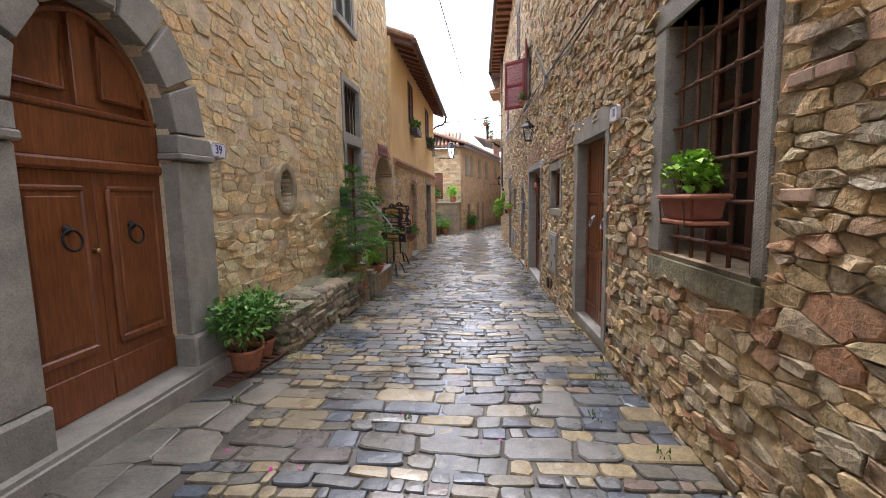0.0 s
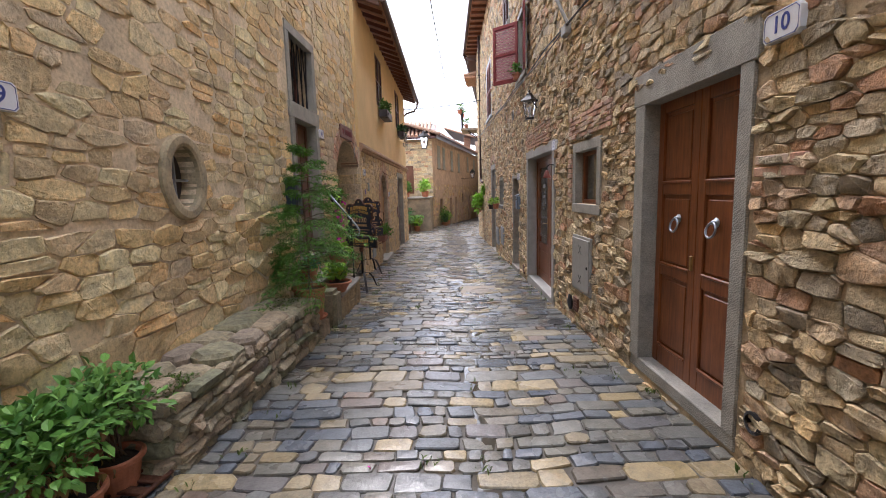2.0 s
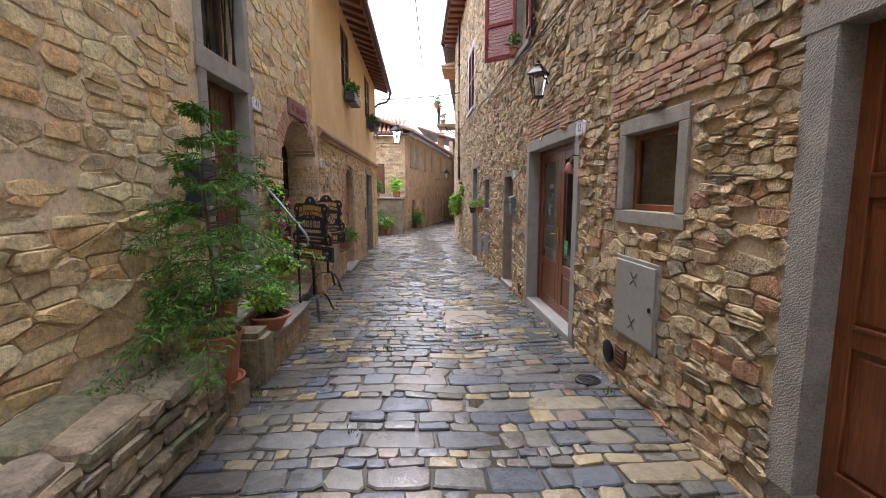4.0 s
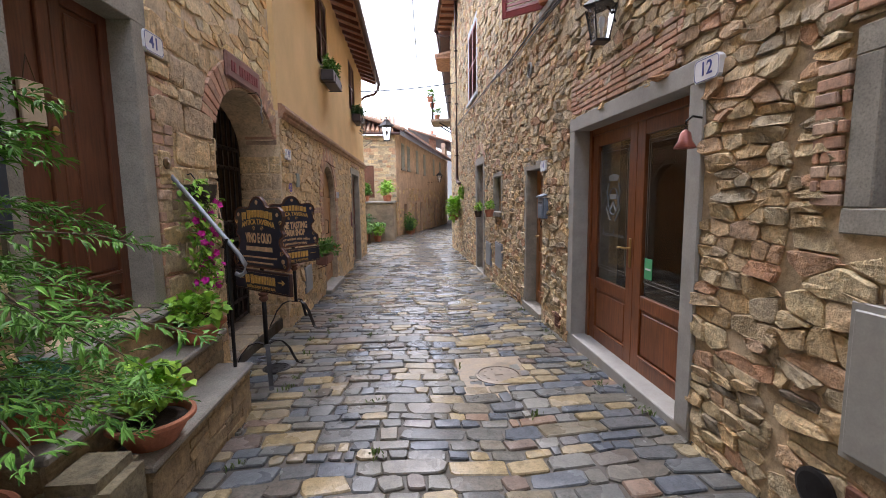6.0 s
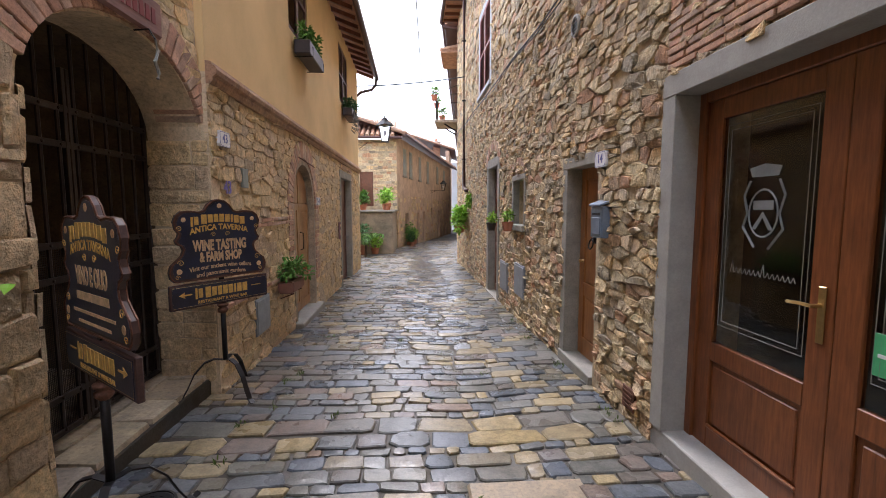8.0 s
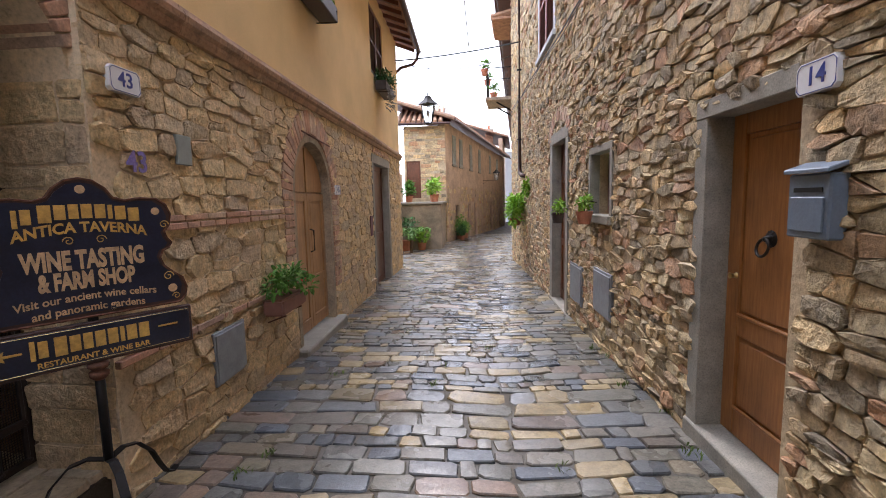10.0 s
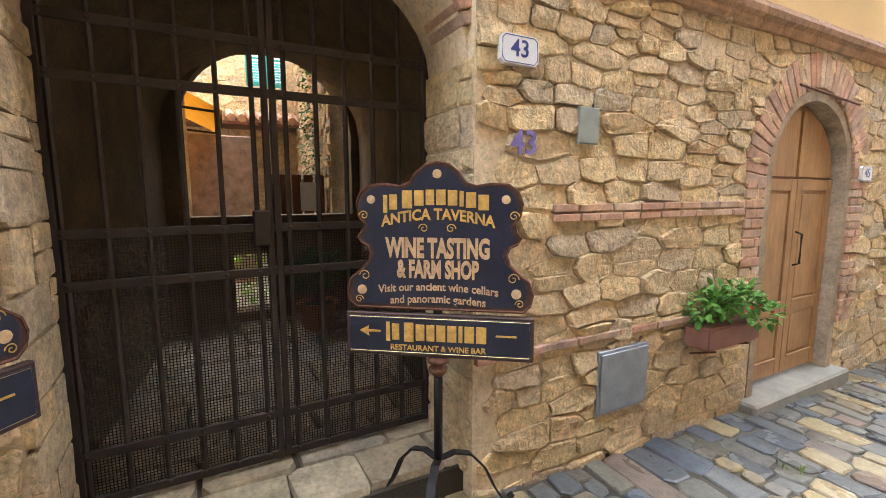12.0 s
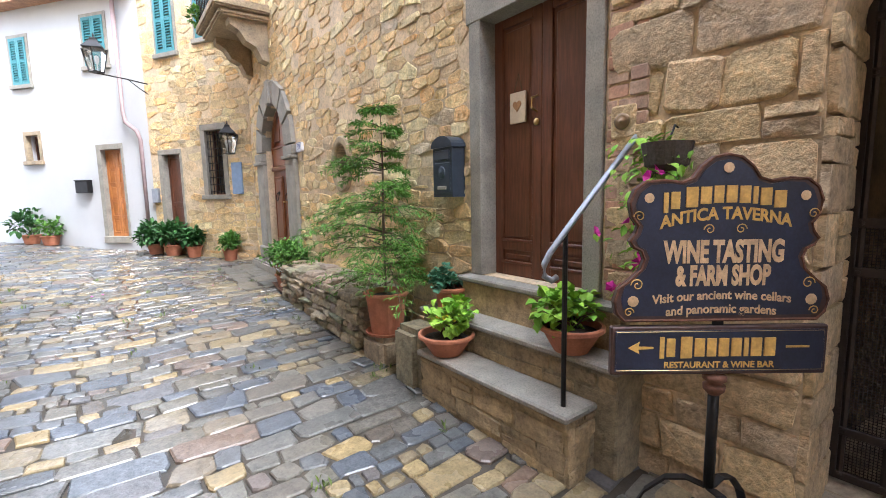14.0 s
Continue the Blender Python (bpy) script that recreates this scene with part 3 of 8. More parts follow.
HB_WIN, HB_DOOR = Hole(1.75, 2.25, 1.33, 2.68), Hole(0.38, 0.95, 0.32, 2.25)
HB_UP, HB_UP2 = Hole(0.55, 1.1, 4.36, 5.7), Hole(1.75, 2.2, 4.5, 5.9)
wall_back = wall_body("wall_west_bend", LB, -0.4, 8.2, [HB_WIN, HB_DOOR, HB_UP, HB_UP2], MORTAR_L, 0.45, label="ochre rubble stone wall at the bend")
HW_DOOR, HW_WIN = Hole(6.05, 6.68, 0.40, 2.45), Hole(3.66, 4.08, 2.27, 2.9)
HW_UP1, HW_UP2 = Hole(5.92, 6.55, 4.33, 5.4), Hole(3.5, 4.05, 4.1, 5.2)
wall_white = wall_body("wall_white_house", WH, -0.4, 5.85, [HW_DOOR, HW_WIN, HW_UP1, HW_UP2], WHITE_RENDER, 0.45, label="white rendered house wall at the bend")

H_GRATE = hole(R0, 2.25, 3.29, 1.08, 2.62)
H10 = hole(R0, 4.63, 5.79, -0.02, 2.13)
H_SMALL = hole(R0, 6.88, 7.62, 1.28, 1.90)
wall_right_near = wall_body("wall_east_near", R0, -0.6, 8.6, [H_GRATE, H10, H_SMALL], MORTAR_R, 0.5, label="tall brown and grey rubble stone house wall")
H12 = hole(R1, 8.79, 10.80, -0.24, 2.04)
H14 = hole(R1, 12.03, 12.82, -0.34, 1.73)
H16W = hole(R1, 14.75, 15.5, 1.02, 1.75)
H16 = hole(R1, 16.85, 17.9, -0.58, 2.15)
HR_RED = hole(R1, 11.0, 11.95, 3.75, 5.0)
HR_SHUT = hole(R1, 17.9, 19.4, 4.05, 5.9)
HR_HIGH = hole(R1, 13.4, 14.4, 5.5, 7.0)
wall_right_far = wall_body("wall_east_far", R1, -1.2, 8.6, [H12, H14, H16W, H16, HR_RED, HR_SHUT, HR_HIGH], MORTAR_R, 0.5, label="tall brown and grey rubble stone house wall")
tagged(wall_body("wall_east_bend", RB, -0.4, 7.5, [], MORTAR_R, 0.4), "rubble stone wall behind the start of the street", "wall", kind="structure")
tagged(wall_body("wall_south_end", Wall((9.0, -9.0), (3.4, -7.4)), -0.4, 7.0, [], WHITE_RENDER, 0.3), "plain rendered wall closing the street", "wall", kind="structure")


# ---- ground: one sheet that falls along the street ----
def ground_sheet():
    bm = bmesh.new()
    xs = [-400, -60, -12, -6, -4, -3, -2.4, -1.8, -1.2, -0.7, -0.4, -0.2, 0, 0.2, 0.5, 0.9, 1.3, 2, 3, 4.5, 7, 12, 60, 400]
    ys = [-400, -60, -20] + [-12 + 0.8 * i for i in range(80)] + [54, 60, 90, 200, 500]
    grid = [[bm.verts.new((x, y, ground_z(x, y) - 0.016)) for x in xs] for y in ys]
    for r, s in zip(grid, grid[1:]):
        for i in range(len(xs) - 1):
            bm.faces.new((r[i], r[i + 1], s[i + 1], s[i]))
    ob = mesh_object("ground", bm, JOINT, smooth=True)
    return tagged(ob, "dark damp sand bed of the stone street", "ground", kind="structure")


ground = ground_sheet()


def close_ceiling(name, x0, x1, y0, y1, z):
    ob = mesh_object(name, box(x0, x1, y0, y1, z, z + 0.15), ROOF_TILE)
    return tagged(ob, "plain roof slab over the house", "roof", kind="structure")


close_ceiling("roof_west_tavern_side", -8, -2.2, 1.0, 12.1, 8.2)
close_ceiling("roof_east", 1.0, 8, 0.2, 25.0, 8.6)

# houses further down the street
L3 = Wall((-3.6, 33.7), (-1.4, 33.7))
L4 = Wall((-1.4, 33.7), (3.7, 57.0))
L5 = Wall((3.4, 55.5), (4.6, 66.0))
R2 = Wall((5.4, 61.0), (1.3, 25.2))
H_L3 = Hole(0.1, 0.85, 1.35, 3.3)
ROW_RENDER = stone_mat("pinkish_tan_render", [(0.47, 0.35, 0.26), (0.47, 0.35, 0.26)], bump=0.5, dist=0.02, stain=0.35, coarse=1.6, fine=25)
wall_gable = wall_body("wall_far_gable", L3, -1.3, 5.1, [H_L3], MORTAR_R, 0.4, label="rough stone gable wall of a far house")
H_L4 = [Hole(1.5, 2.2, 3.2, 4.8), Hole(3.2, 3.9, 3.2, 4.8), Hole(6.2, 6.9, 3.2, 4.8), Hole(9.3, 10.0, 3.2, 4.8), Hole(14.0, 14.8, 3.4, 4.8), Hole(18.0, 18.8, 3.4, 4.8),
        Hole(2.0, 2.9, -1.2, 0.9), Hole(5.5, 6.4, -1.3, 0.9), Hole(7.6, 8.6, -1.3, 0.95), Hole(11.2, 11.8, 0.4, 1.2), Hole(14.6, 15.8, -1.4, 0.5, 0.5), Hole(19.5, 20.3, -1.5, 0.6)]
wall_far_row = wall_body("wall_far_row", L4, -1.9, 5.3, H_L4, ROW_RENDER, 0.4, label="tan rendered and stone house row down the street")
wall_far_block = wall_body("wall_far_tall_house", L5, -2.2, 7.2, [Hole(2.0, 2.9, 4.6, 5.9), Hole(5.0, 5.9, 4.6, 5.9), Hole(4.0, 5.0, -2.0, 0.4)], ROW_RENDER, 0.4, label="taller tan house at the street's end")
H_R2 = [Hole(34.65, 35.75, 4.75, 6.9), Hole(30.0, 30.8, 4.9, 6.2), Hole(31.0, 32.0, -1.2, 0.9)]
wall_r2 = wall_body("wall_east_beyond", R2, -2.2, 8.0, H_R2, MORTAR_R, 0.4, label="stone house wall beyond the balcony")
tagged(wall_body("wall_east_end", Wall((1.2, 25.0), (6.0, 25.0)), -1.2, 8.6, [], MORTAR_R, 0.1), "plain end wall of the tall house", "wall", kind="structure")
tagged(wall_body("wall_street_end", Wall((4.0, 67.0), (12.0, 64.0)), -2.4, 7.0, [], WHITE_RENDER, 0.4), "pale house closing the far end of the street", "wall", kind="structure")

# ---- kinds of things ----
def moulded_panel(x0, x1, z0, z1, y, bm=None):
    """A raised and fielded panel with its moulding; the face lies at y."""
    b = box(x0, x1, y - 0.004, y + 0.006, z0, z1, 0.003, bm)
    box(x0 + 0.03, x1 - 0.03, y - 0.014, y, z0 + 0.03, z1 - 0.03, 0.012, b)
    return b


def door_leaf(parent, x0, x1, z0, z1, y, rows, mat, stile=0.10, rail=0.11, bottom=0.16, glass_from=None):
    """A framed leaf from x0 to x1; rows: shares of the height for the panels, from the bottom up."""
    bm = box(x0, x0 + stile, y, y + 0.045, z0, z1, 0.004)
    box(x1 - stile, x1, y, y + 0.045, z0, z1, 0.004, bm)
    free = (z1 - z0) - bottom - rail * len(rows)
    z, gaps = z0 + bottom, []
    box(x0 + stile, x1 - stile, y + 0.001, y + 0.044, z0, z, 0.004, bm)
    for share in rows:
        top = z + free * share
        gaps.append((z, top))
        box(x0 + stile, x1 - stile, y + 0.001, y + 0.044, top, top + rail, 0.004, bm)
        z = top + rail
    leaf = part("leaf", bm, mat, parent)
    for i, (a, b) in enumerate(gaps):
        if glass_from is not None and i >= glass_from:
            g = part("pane", box(x0 + stile, x1 - stile, y + 0.02, y + 0.026, a, b), GLASS, leaf, "clear glass pane")
        else:
            part("panel", moulded_panel(x0 + stile, x1 - stile, a, b, y + 0.022), mat, leaf)
            bd = box(x0 + stile - 0.004, x1 - stile + 0.004, y - 0.008, y + 0.012, a - 0.005, a + 0.018, 0.006)
            part("moulding", bd, mat, leaf)
    return leaf


def ring_pull(parent, x, y, z, r=0.055, mat=None):
    pts = [(x + r * math.sin(a), y - 0.03 - 0.01 * (1 - math.cos(a)), z - r + r * math.cos(a)) for a in [i * 6.28319 / 20 for i in range(20)]]
    knob = part("knocker", lathe([(0.001, 0), (0.032, 0.0), (0.034, 0.006), (0.02, 0.014), (0.014, 0.035), (0.002, 0.04)], 14), mat or IRON, parent, "iron ring knocker", smooth=True, m=pose(x, y, z, 90))
    part("ring", rod(pts, 0.0085, 7, close=True), mat or IRON, knob, smooth=True, m=pose(x, y, z, 90).inverted())
    return knob


def stone_frame(parent, wdt, z0, z1, jl, jr, lint, proud=0.03, deep=0.14, lint_over=0.0, mat=None, sill=None):
    """Jambs, lintel and threshold round an opening from x 0 to wdt."""
    mat = mat or PIETRA
    if jl:
        part("jamb", box(-jl, 0.006, -proud, deep, z0, z1 - 0.004, 0.005), mat, parent, "dressed grey stone jamb")
    if jr:
        part("jamb", box(wdt - 0.006, wdt + jr, -proud, deep, z0, z1 - 0.004, 0.005), mat, parent, "dressed grey stone jamb")
    if lint:
        part("lintel", box(-jl - lint_over, wdt + jr + lint_over, -proud - 0.004, deep, z1 - 0.006, z1 + lint, 0.006), mat, parent, "dressed grey stone lintel")
    if sill:
        sh, sp = sill
        part("threshold", box(-jl, wdt + jr, -sp, deep + 0.1, z0 - sh, z0 + 0.006, 0.008), mat, parent, "worn grey stone threshold")


def opening_thing(name, w, h, label, category="door"):
    return thing(name, w.m(h.u0, 0.0), label, category, kind="structure")


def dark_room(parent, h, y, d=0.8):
    """A plain shut-in space behind an opening, its unlit dark painted near-black."""
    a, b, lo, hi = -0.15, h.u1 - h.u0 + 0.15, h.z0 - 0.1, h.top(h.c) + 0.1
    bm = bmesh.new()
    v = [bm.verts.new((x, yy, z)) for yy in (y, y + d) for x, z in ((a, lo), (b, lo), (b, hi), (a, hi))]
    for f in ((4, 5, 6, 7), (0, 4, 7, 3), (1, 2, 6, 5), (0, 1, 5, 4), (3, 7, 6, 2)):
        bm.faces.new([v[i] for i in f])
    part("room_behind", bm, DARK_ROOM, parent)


def number_plate(w, u, z, digits, label, ink=None, proud=0.04):
    e = thing("house_number_plate", w.m(u, z, proud), label, "number plate", "house numbers")
    n = [(-0.095, -0.07), (0.095, -0.07), (0.115, -0.05), (0.115, 0.05), (0.095, 0.07), (-0.095, 0.07), (-0.115, 0.05), (-0.115, -0.05)]
    part("plaque", plate(n, -0.006, 0.035), CERAMIC, e)
    rim = rod([(x * 0.93, -0.006, z_ * 0.9) for x, z_ in n], 0.0025, 5, close=True)
    part("border", rim, ink or BLUE_INK, e, "thin painted border")
    lettering("number", digits, 0.115, ink or BLUE_INK, e, 0, -0.0072, 0.002, "painted house number", 0.001, bold=0.012)
    return e


def pot_shape(r, h, rim=0.03, rimh=0.035, taper=0.72):
    return [(r * taper * 0.9, 0), (r * taper, 0.004), (r * 0.93, h - rimh), (r * 0.94 + rim * 0.3, h - rimh + 0.002), (r + rim * 0.35, h - rimh + 0.01), (r + rim * 0.35, h - 0.006), (r + rim * 0.1, h), (r - 0.012, h), (r - 0.02, h - 0.02), (r * 0.86, h - 0.05)]


def leaf_cloud(rng, spots, size, bm=None, long=1.5, droop=0.3, wide=1.0):
    """Folded leaves at spots, each a place and a way out."""
    bm = bm or bmesh.new()
    for p, out in spots:
        p = Vector(p)
        s = size * rng.uniform(0.6, 1.35)
        d = (Vector(out).normalized() + Vector((rng.uniform(-0.7, 0.7), rng.uniform(-0.7, 0.7), rng.uniform(-0.5, 0.6) - droop))).normalized()
        side = d.cross(Vector((rng.uniform(-0.3, 0.3), rng.uniform(-0.3, 0.3), 1))).normalized()
        up = side.cross(d).normalized()
        L, Wd = s * long, s * 0.5 * wide
        a = bm.verts.new(p)
        t = bm.verts.new(p + d * L - up * L * 0.12)
        l = [bm.verts.new(p + d * L * k + side * Wd * q * sg + up * Wd * 0.35) for sg in (1, -1) for k, q in ((0.3, 0.85), (0.65, 0.8))]
        m1 = bm.verts.new(p + d * L * 0.5)
        bm.faces.new((a, m1, l[0]))
        bm.faces.new((l[0], m1, l[1]))
        bm.faces.new((l[1], m1, t))
        bm.faces.new((a, l[2], m1))
        bm.faces.new((l[2], l[3], m1))
        bm.faces.new((l[3], t, m1))
    return bm


def bush_spots(rng, n, rx, ry, rz, c, lumps=7):
    """Places for leaves over an uneven bush."""
    cl = []
    for _ in range(lumps):
        a, e, k = rng.uniform(0, 6.28), rng.uniform(-0.25, 1.2), rng.uniform(0.3, 0.75)
        cl.append((Vector((c[0] + rx * k * math.cos(a) * math.cos(e), c[1] + ry * k * math.sin(a) * math.cos(e), c[2] + rz * k * math.sin(e))), rng.uniform(0.35, 0.6)))
    out = []
    for _ in range(n):
        q, k = rng.choice(cl)
        v = Vector((rng.gauss(0, 1), rng.gauss(0, 1), rng.gauss(0, 0.9))).normalized() * rng.uniform(0.45, 1.0)
        out.append((q + Vector((v.x * rx * k, v.y * ry * k, v.z * rz * k)), v + Vector((0, 0, 0.3))))
    return out


def stems(rng, base, tips, r=0.006, parent=None, mat=None):
    for t in tips:
        b, t = Vector(base) + Vector((rng.uniform(-0.04, 0.04), rng.uniform(-0.04, 0.04), 0)), Vector(t)
        mid = (b + t) / 2 + Vector((rng.uniform(-0.03, 0.03), rng.uniform(-0.03, 0.03), 0.03))
        part("stem", rod([b, mid, t], r, 5, r1=r * 0.5), mat or BARK, parent)


def potted_plant(name, place, r, h, label, category, seed, leaf, n, size, rx, rz, lift=0.0, saucer=False, flowers=None, bowl=False, group="potted plants", taper=0.72, pot_mat=None, wide=1.0, long=1.5):
    rng = random.Random(seed)
    e = thing(name, place, label, category, group)
    z = 0.0
    if saucer:
        part("saucer", lathe([(r * 0.7, 0), (r * 0.98, 0.006), (r * 1.02, 0.03), (r * 0.96, 0.03), (r * 0.9, 0.012)], 24), pot_mat or TERRA, e, smooth=True)
        z = 0.013
    prof = pot_shape(r, h, taper=0.55 if bowl else taper)
    p = part("pot", lathe(prof, 28), pot_mat or TERRA, e, m=pose(0, 0, z))
    part("soil", lathe([(r * 0.85, h - 0.04), (r * 0.5, h - 0.025), (0.01, h - 0.02)], 18), SOIL, e, m=pose(0, 0, z), smooth=True)
    c = (0, 0, z + h + rz * 0.45 + lift)
    sp = bush_spots(rng, n, rx, rx, rz, c, 9)
    stems(rng, (0, 0, z + h - 0.03), [sp[i][0] for i in range(0, n, max(1, n // 14))], 0.006, e)
    part("foliage", leaf_cloud(rng, sp, size, wide=wide, long=long), leaf, e)
    if flowers:
        mat, k, fs = flowers
        blossoms(rng, [q for q, o in sp if rng.random() < k], fs, mat, e, "small open blossom")
    return e


def blossoms(rng, places, s, mat, parent, label):
    for p in places:
        part("flower", flower_heads(rng, [p], s), mat, parent, label)


def flower_heads(rng, places, s):
    bm = bmesh.new()
    for p in places:
        d = Vector((rng.uniform(-1, 1), rng.uniform(-1, 1), rng.uniform(-0.2, 0.8))).normalized()
        q = d.to_track_quat("Z", "Y")
        c = bm.verts.new(p + d * 0.01)
        ring = [bm.verts.new(p + q @ Vector((s * (1.0 if i % 2 else 0.72) * math.cos(i * 0.62832), s * (1.0 if i % 2 else 0.72) * math.sin(i * 0.62832), s * 0.35)) + d * 0.02) for i in range(10)]
        for i in range(10):
            bm.faces.new((c, ring[i], ring[(i + 1) % 10]))
    return bm


def shutter(parent, x0, x1, z0, z1, y, mat, tilt=0.0, hinge=None):
    """A louvred shutter leaf; with a hinge side and an angle it stands open."""
    wd = x1 - x0
    m = pose(x0, y, z0)
    if hinge == "left":
        m = pose(x0, y, z0, 0, 0, -tilt)
    elif hinge == "right":
        m = pose(x1, y, z0, 0, 0, tilt) @ pose(-wd, 0, 0)
    h = z1 - z0
    bm = box(0, 0.06, -0.035, 0, 0, h, 0.004)
    box(wd - 0.06, wd, -0.035, 0, 0, h, 0.004, bm)
    for a, b in ((0, 0.08), (h / 2 - 0.03, h / 2 + 0.03), (h - 0.07, h)):
        box(0.06, wd - 0.06, -0.034, -0.001, a, b, 0.003, bm)
    sh = part("shutter", bm, mat, parent, m=m)
    base = None
    n = int((h - 0.16) / 0.055)
    for i in range(n):
        z = 0.105 + i * (h - 0.2) / max(1, n - 1)
        if abs(z - h / 2) < 0.05:
            continue
        if base is None:
            base = box(0.06, wd - 0.06, -0.034, 0.034, -0.004, 0.004)
            s = part("slat", base, mat, sh, m=pose(0, -0.018, z, 58))
            base = s.data
        else:
            s = new("slat", base)
            s.parent, s.matrix_basis = sh, pose(0, -0.018, z, 58)
    return sh


def window_thing(name, w, h, label, frame=0.07, fmat=None, smat=None, surround=0.12, sill=True, deep=0.18, glazing=None, bars=None, proud=0.02):
    e = opening_thing(name, w, h, label, "window")
    wd = h.u1 - h.u0
    sm = smat or PIETRA
    if surround:
        for nm, b in (("surround", (-surround, 0.005, h.z0, h.z1 - 0.004)), ("surround", (wd - 0.005, wd + surround, h.z0, h.z1 - 0.004)), ("lintel", (-surround, wd + surround, h.z1 - 0.005, h.z1 + surround))):
            part(nm, box(b[0], b[1], -proud, 0.1, b[2], b[3], 0.006), sm, e)
        if sill:
            part("window_sill", box(-surround - 0.03, wd + surround + 0.03, -proud - 0.05, 0.12, h.z0 - 0.09, h.z0 + 0.005, 0.008), sm, e)
    if frame:
        fm = fmat or WOOD_RED
        bm = box(0.001, frame, deep, deep + 0.06, h.z0, h.z1, 0.006)
        box(wd - frame, wd - 0.001, deep, deep + 0.06, h.z0, h.z1, 0.006, bm)
        box(frame, wd - frame, deep + 0.001, deep + 0.059, h.z0, h.z0 + frame, 0.006, bm)
        box(frame, wd - frame, deep + 0.001, deep + 0.059, h.z1 - frame, h.z1, 0.006, bm)
        part("window_frame", bm, fm, e)
        if glazing != "none":
            part("pane", box(frame, wd - frame, deep + 0.025, deep + 0.031, h.z0 + frame, h.z1 - frame), GLASS, e)
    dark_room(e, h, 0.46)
    return e


def wall_lantern(m, label, s=1.0, arm=0.0, group=""):
    """A four-sided lantern; it hangs out from the wall in -y."""
    e = thing("wall_lantern", m, label, "lantern", group)
    y = -0.16 * s - arm
    if arm:
        part("bracket", rod([(0, 0, 0), (0, -arm * 0.5, 0.01), (0, y, 0)], 0.013, 6), IRON, e)
        part("brace", rod([(0, 0, -0.22), (0, -arm * 0.25, -0.12), (0, -arm * 0.5, 0)], 0.009, 6), IRON, e)
        z0 = 0.03
    else:
        part("bracket", rod([(0, 0, 0.1 * s), (0, y * 0.5, 0.2 * s), (0, y, 0.3 * s)], 0.01, 6), IRON, e)
        z0 = -0.08 * s
    a, b, h = 0.065 * s, 0.115 * s, 0.32 * s
    bm = bmesh.new()
    for sx in (-1, 1):
        for sy in (-1, 1):
            rod([(sx * a, y + sy * a, z0), (sx * b, y + sy * b, z0 + h)], 0.008 * s, 5, bm)
    box(-a - 0.01, a + 0.01, y - a - 0.01, y + a + 0.01, z0 - 0.025, z0, 0.004, bm)
    part("cage", bm, IRON, e)
    bm = bmesh.new()
    lo = [bm.verts.new((sx * a * 0.96, y + sy * a * 0.96, z0)) for sx, sy in ((-1, -1), (1, -1), (1, 1), (-1, 1))]
    hi = [bm.verts.new((sx * b * 0.96, y + sy * b * 0.96, z0 + h)) for sx, sy in ((-1, -1), (1, -1), (1, 1), (-1, 1))]
    for i in range(4):
        bm.faces.new((lo[i], lo[(i + 1) % 4], hi[(i + 1) % 4], hi[i]))
    part("glass", bm, LAMP_GLASS, e, "pale lantern glass")
    part("roof", lathe([(b * 1.6, z0 + h), (b * 1.62, z0 + h + 0.012), (b * 0.8, z0 + h + 0.09 * s), (b * 0.55, z0 + h + 0.12 * s), (b * 0.5, z0 + h + 0.15 * s), (0.015, z0 + h + 0.17 * s), (0.02, z0 + h + 0.2 * s), (0.003, z0 + h + 0.23 * s)], 4, c=(0, y, 0)), IRON, e)
    part("bulb", lathe([(0.012, z0), (0.014, z0 + 0.1 * s), (0.035 * s, z0 + 0.16 * s), (0.03 * s, z0 + 0.21 * s), (0.004, z0 + 0.23 * s)], 10, c=(0, y, 0)), CERAMIC, e, smooth=True)
    return e


def brick_ring(w, parent, c, zs, r0, r1, rise0, rise1, n, a0=0.0, a1=180.0, proud=0.03, mat=None, name="brick", jitter=0.004, seed=3, deep=0.1):
    """Bricks or stones set on edge round an arch; angles run from the right springing."""
    rng = random.Random(seed)
    g = 0.06
    for i in range(n):
        t0, t1 = radians(a0 + (a1 - a0) * (i + g) / n), radians(a0 + (a1 - a0) * (i + 1 - g) / n)
        bm = bmesh.new()
        q = proud + rng.uniform(-jitter, jitter)
        vs = []
        for d in (q, -deep):
            for t, r, ri in ((t0, r0, rise0), (t1, r0, rise0), (t1, r1, rise1), (t0, r1, rise1)):
                vs.append(bm.verts.new(w.at(c + r * math.cos(t), zs + ri * math.sin(t), d)))
        for f in ((0, 1, 2, 3), (7, 6, 5, 4), (0, 4, 5, 1), (1, 5, 6, 2), (2, 6, 7, 3), (3, 7, 4, 0)):
            bm.faces.new([vs[j] for j in f])
        bmesh.ops.bevel(bm, geom=bm.edges[:], offset=0.006, segments=1, affect="EDGES")
        mesh_object(name, bm, mat or BRICK, parent)


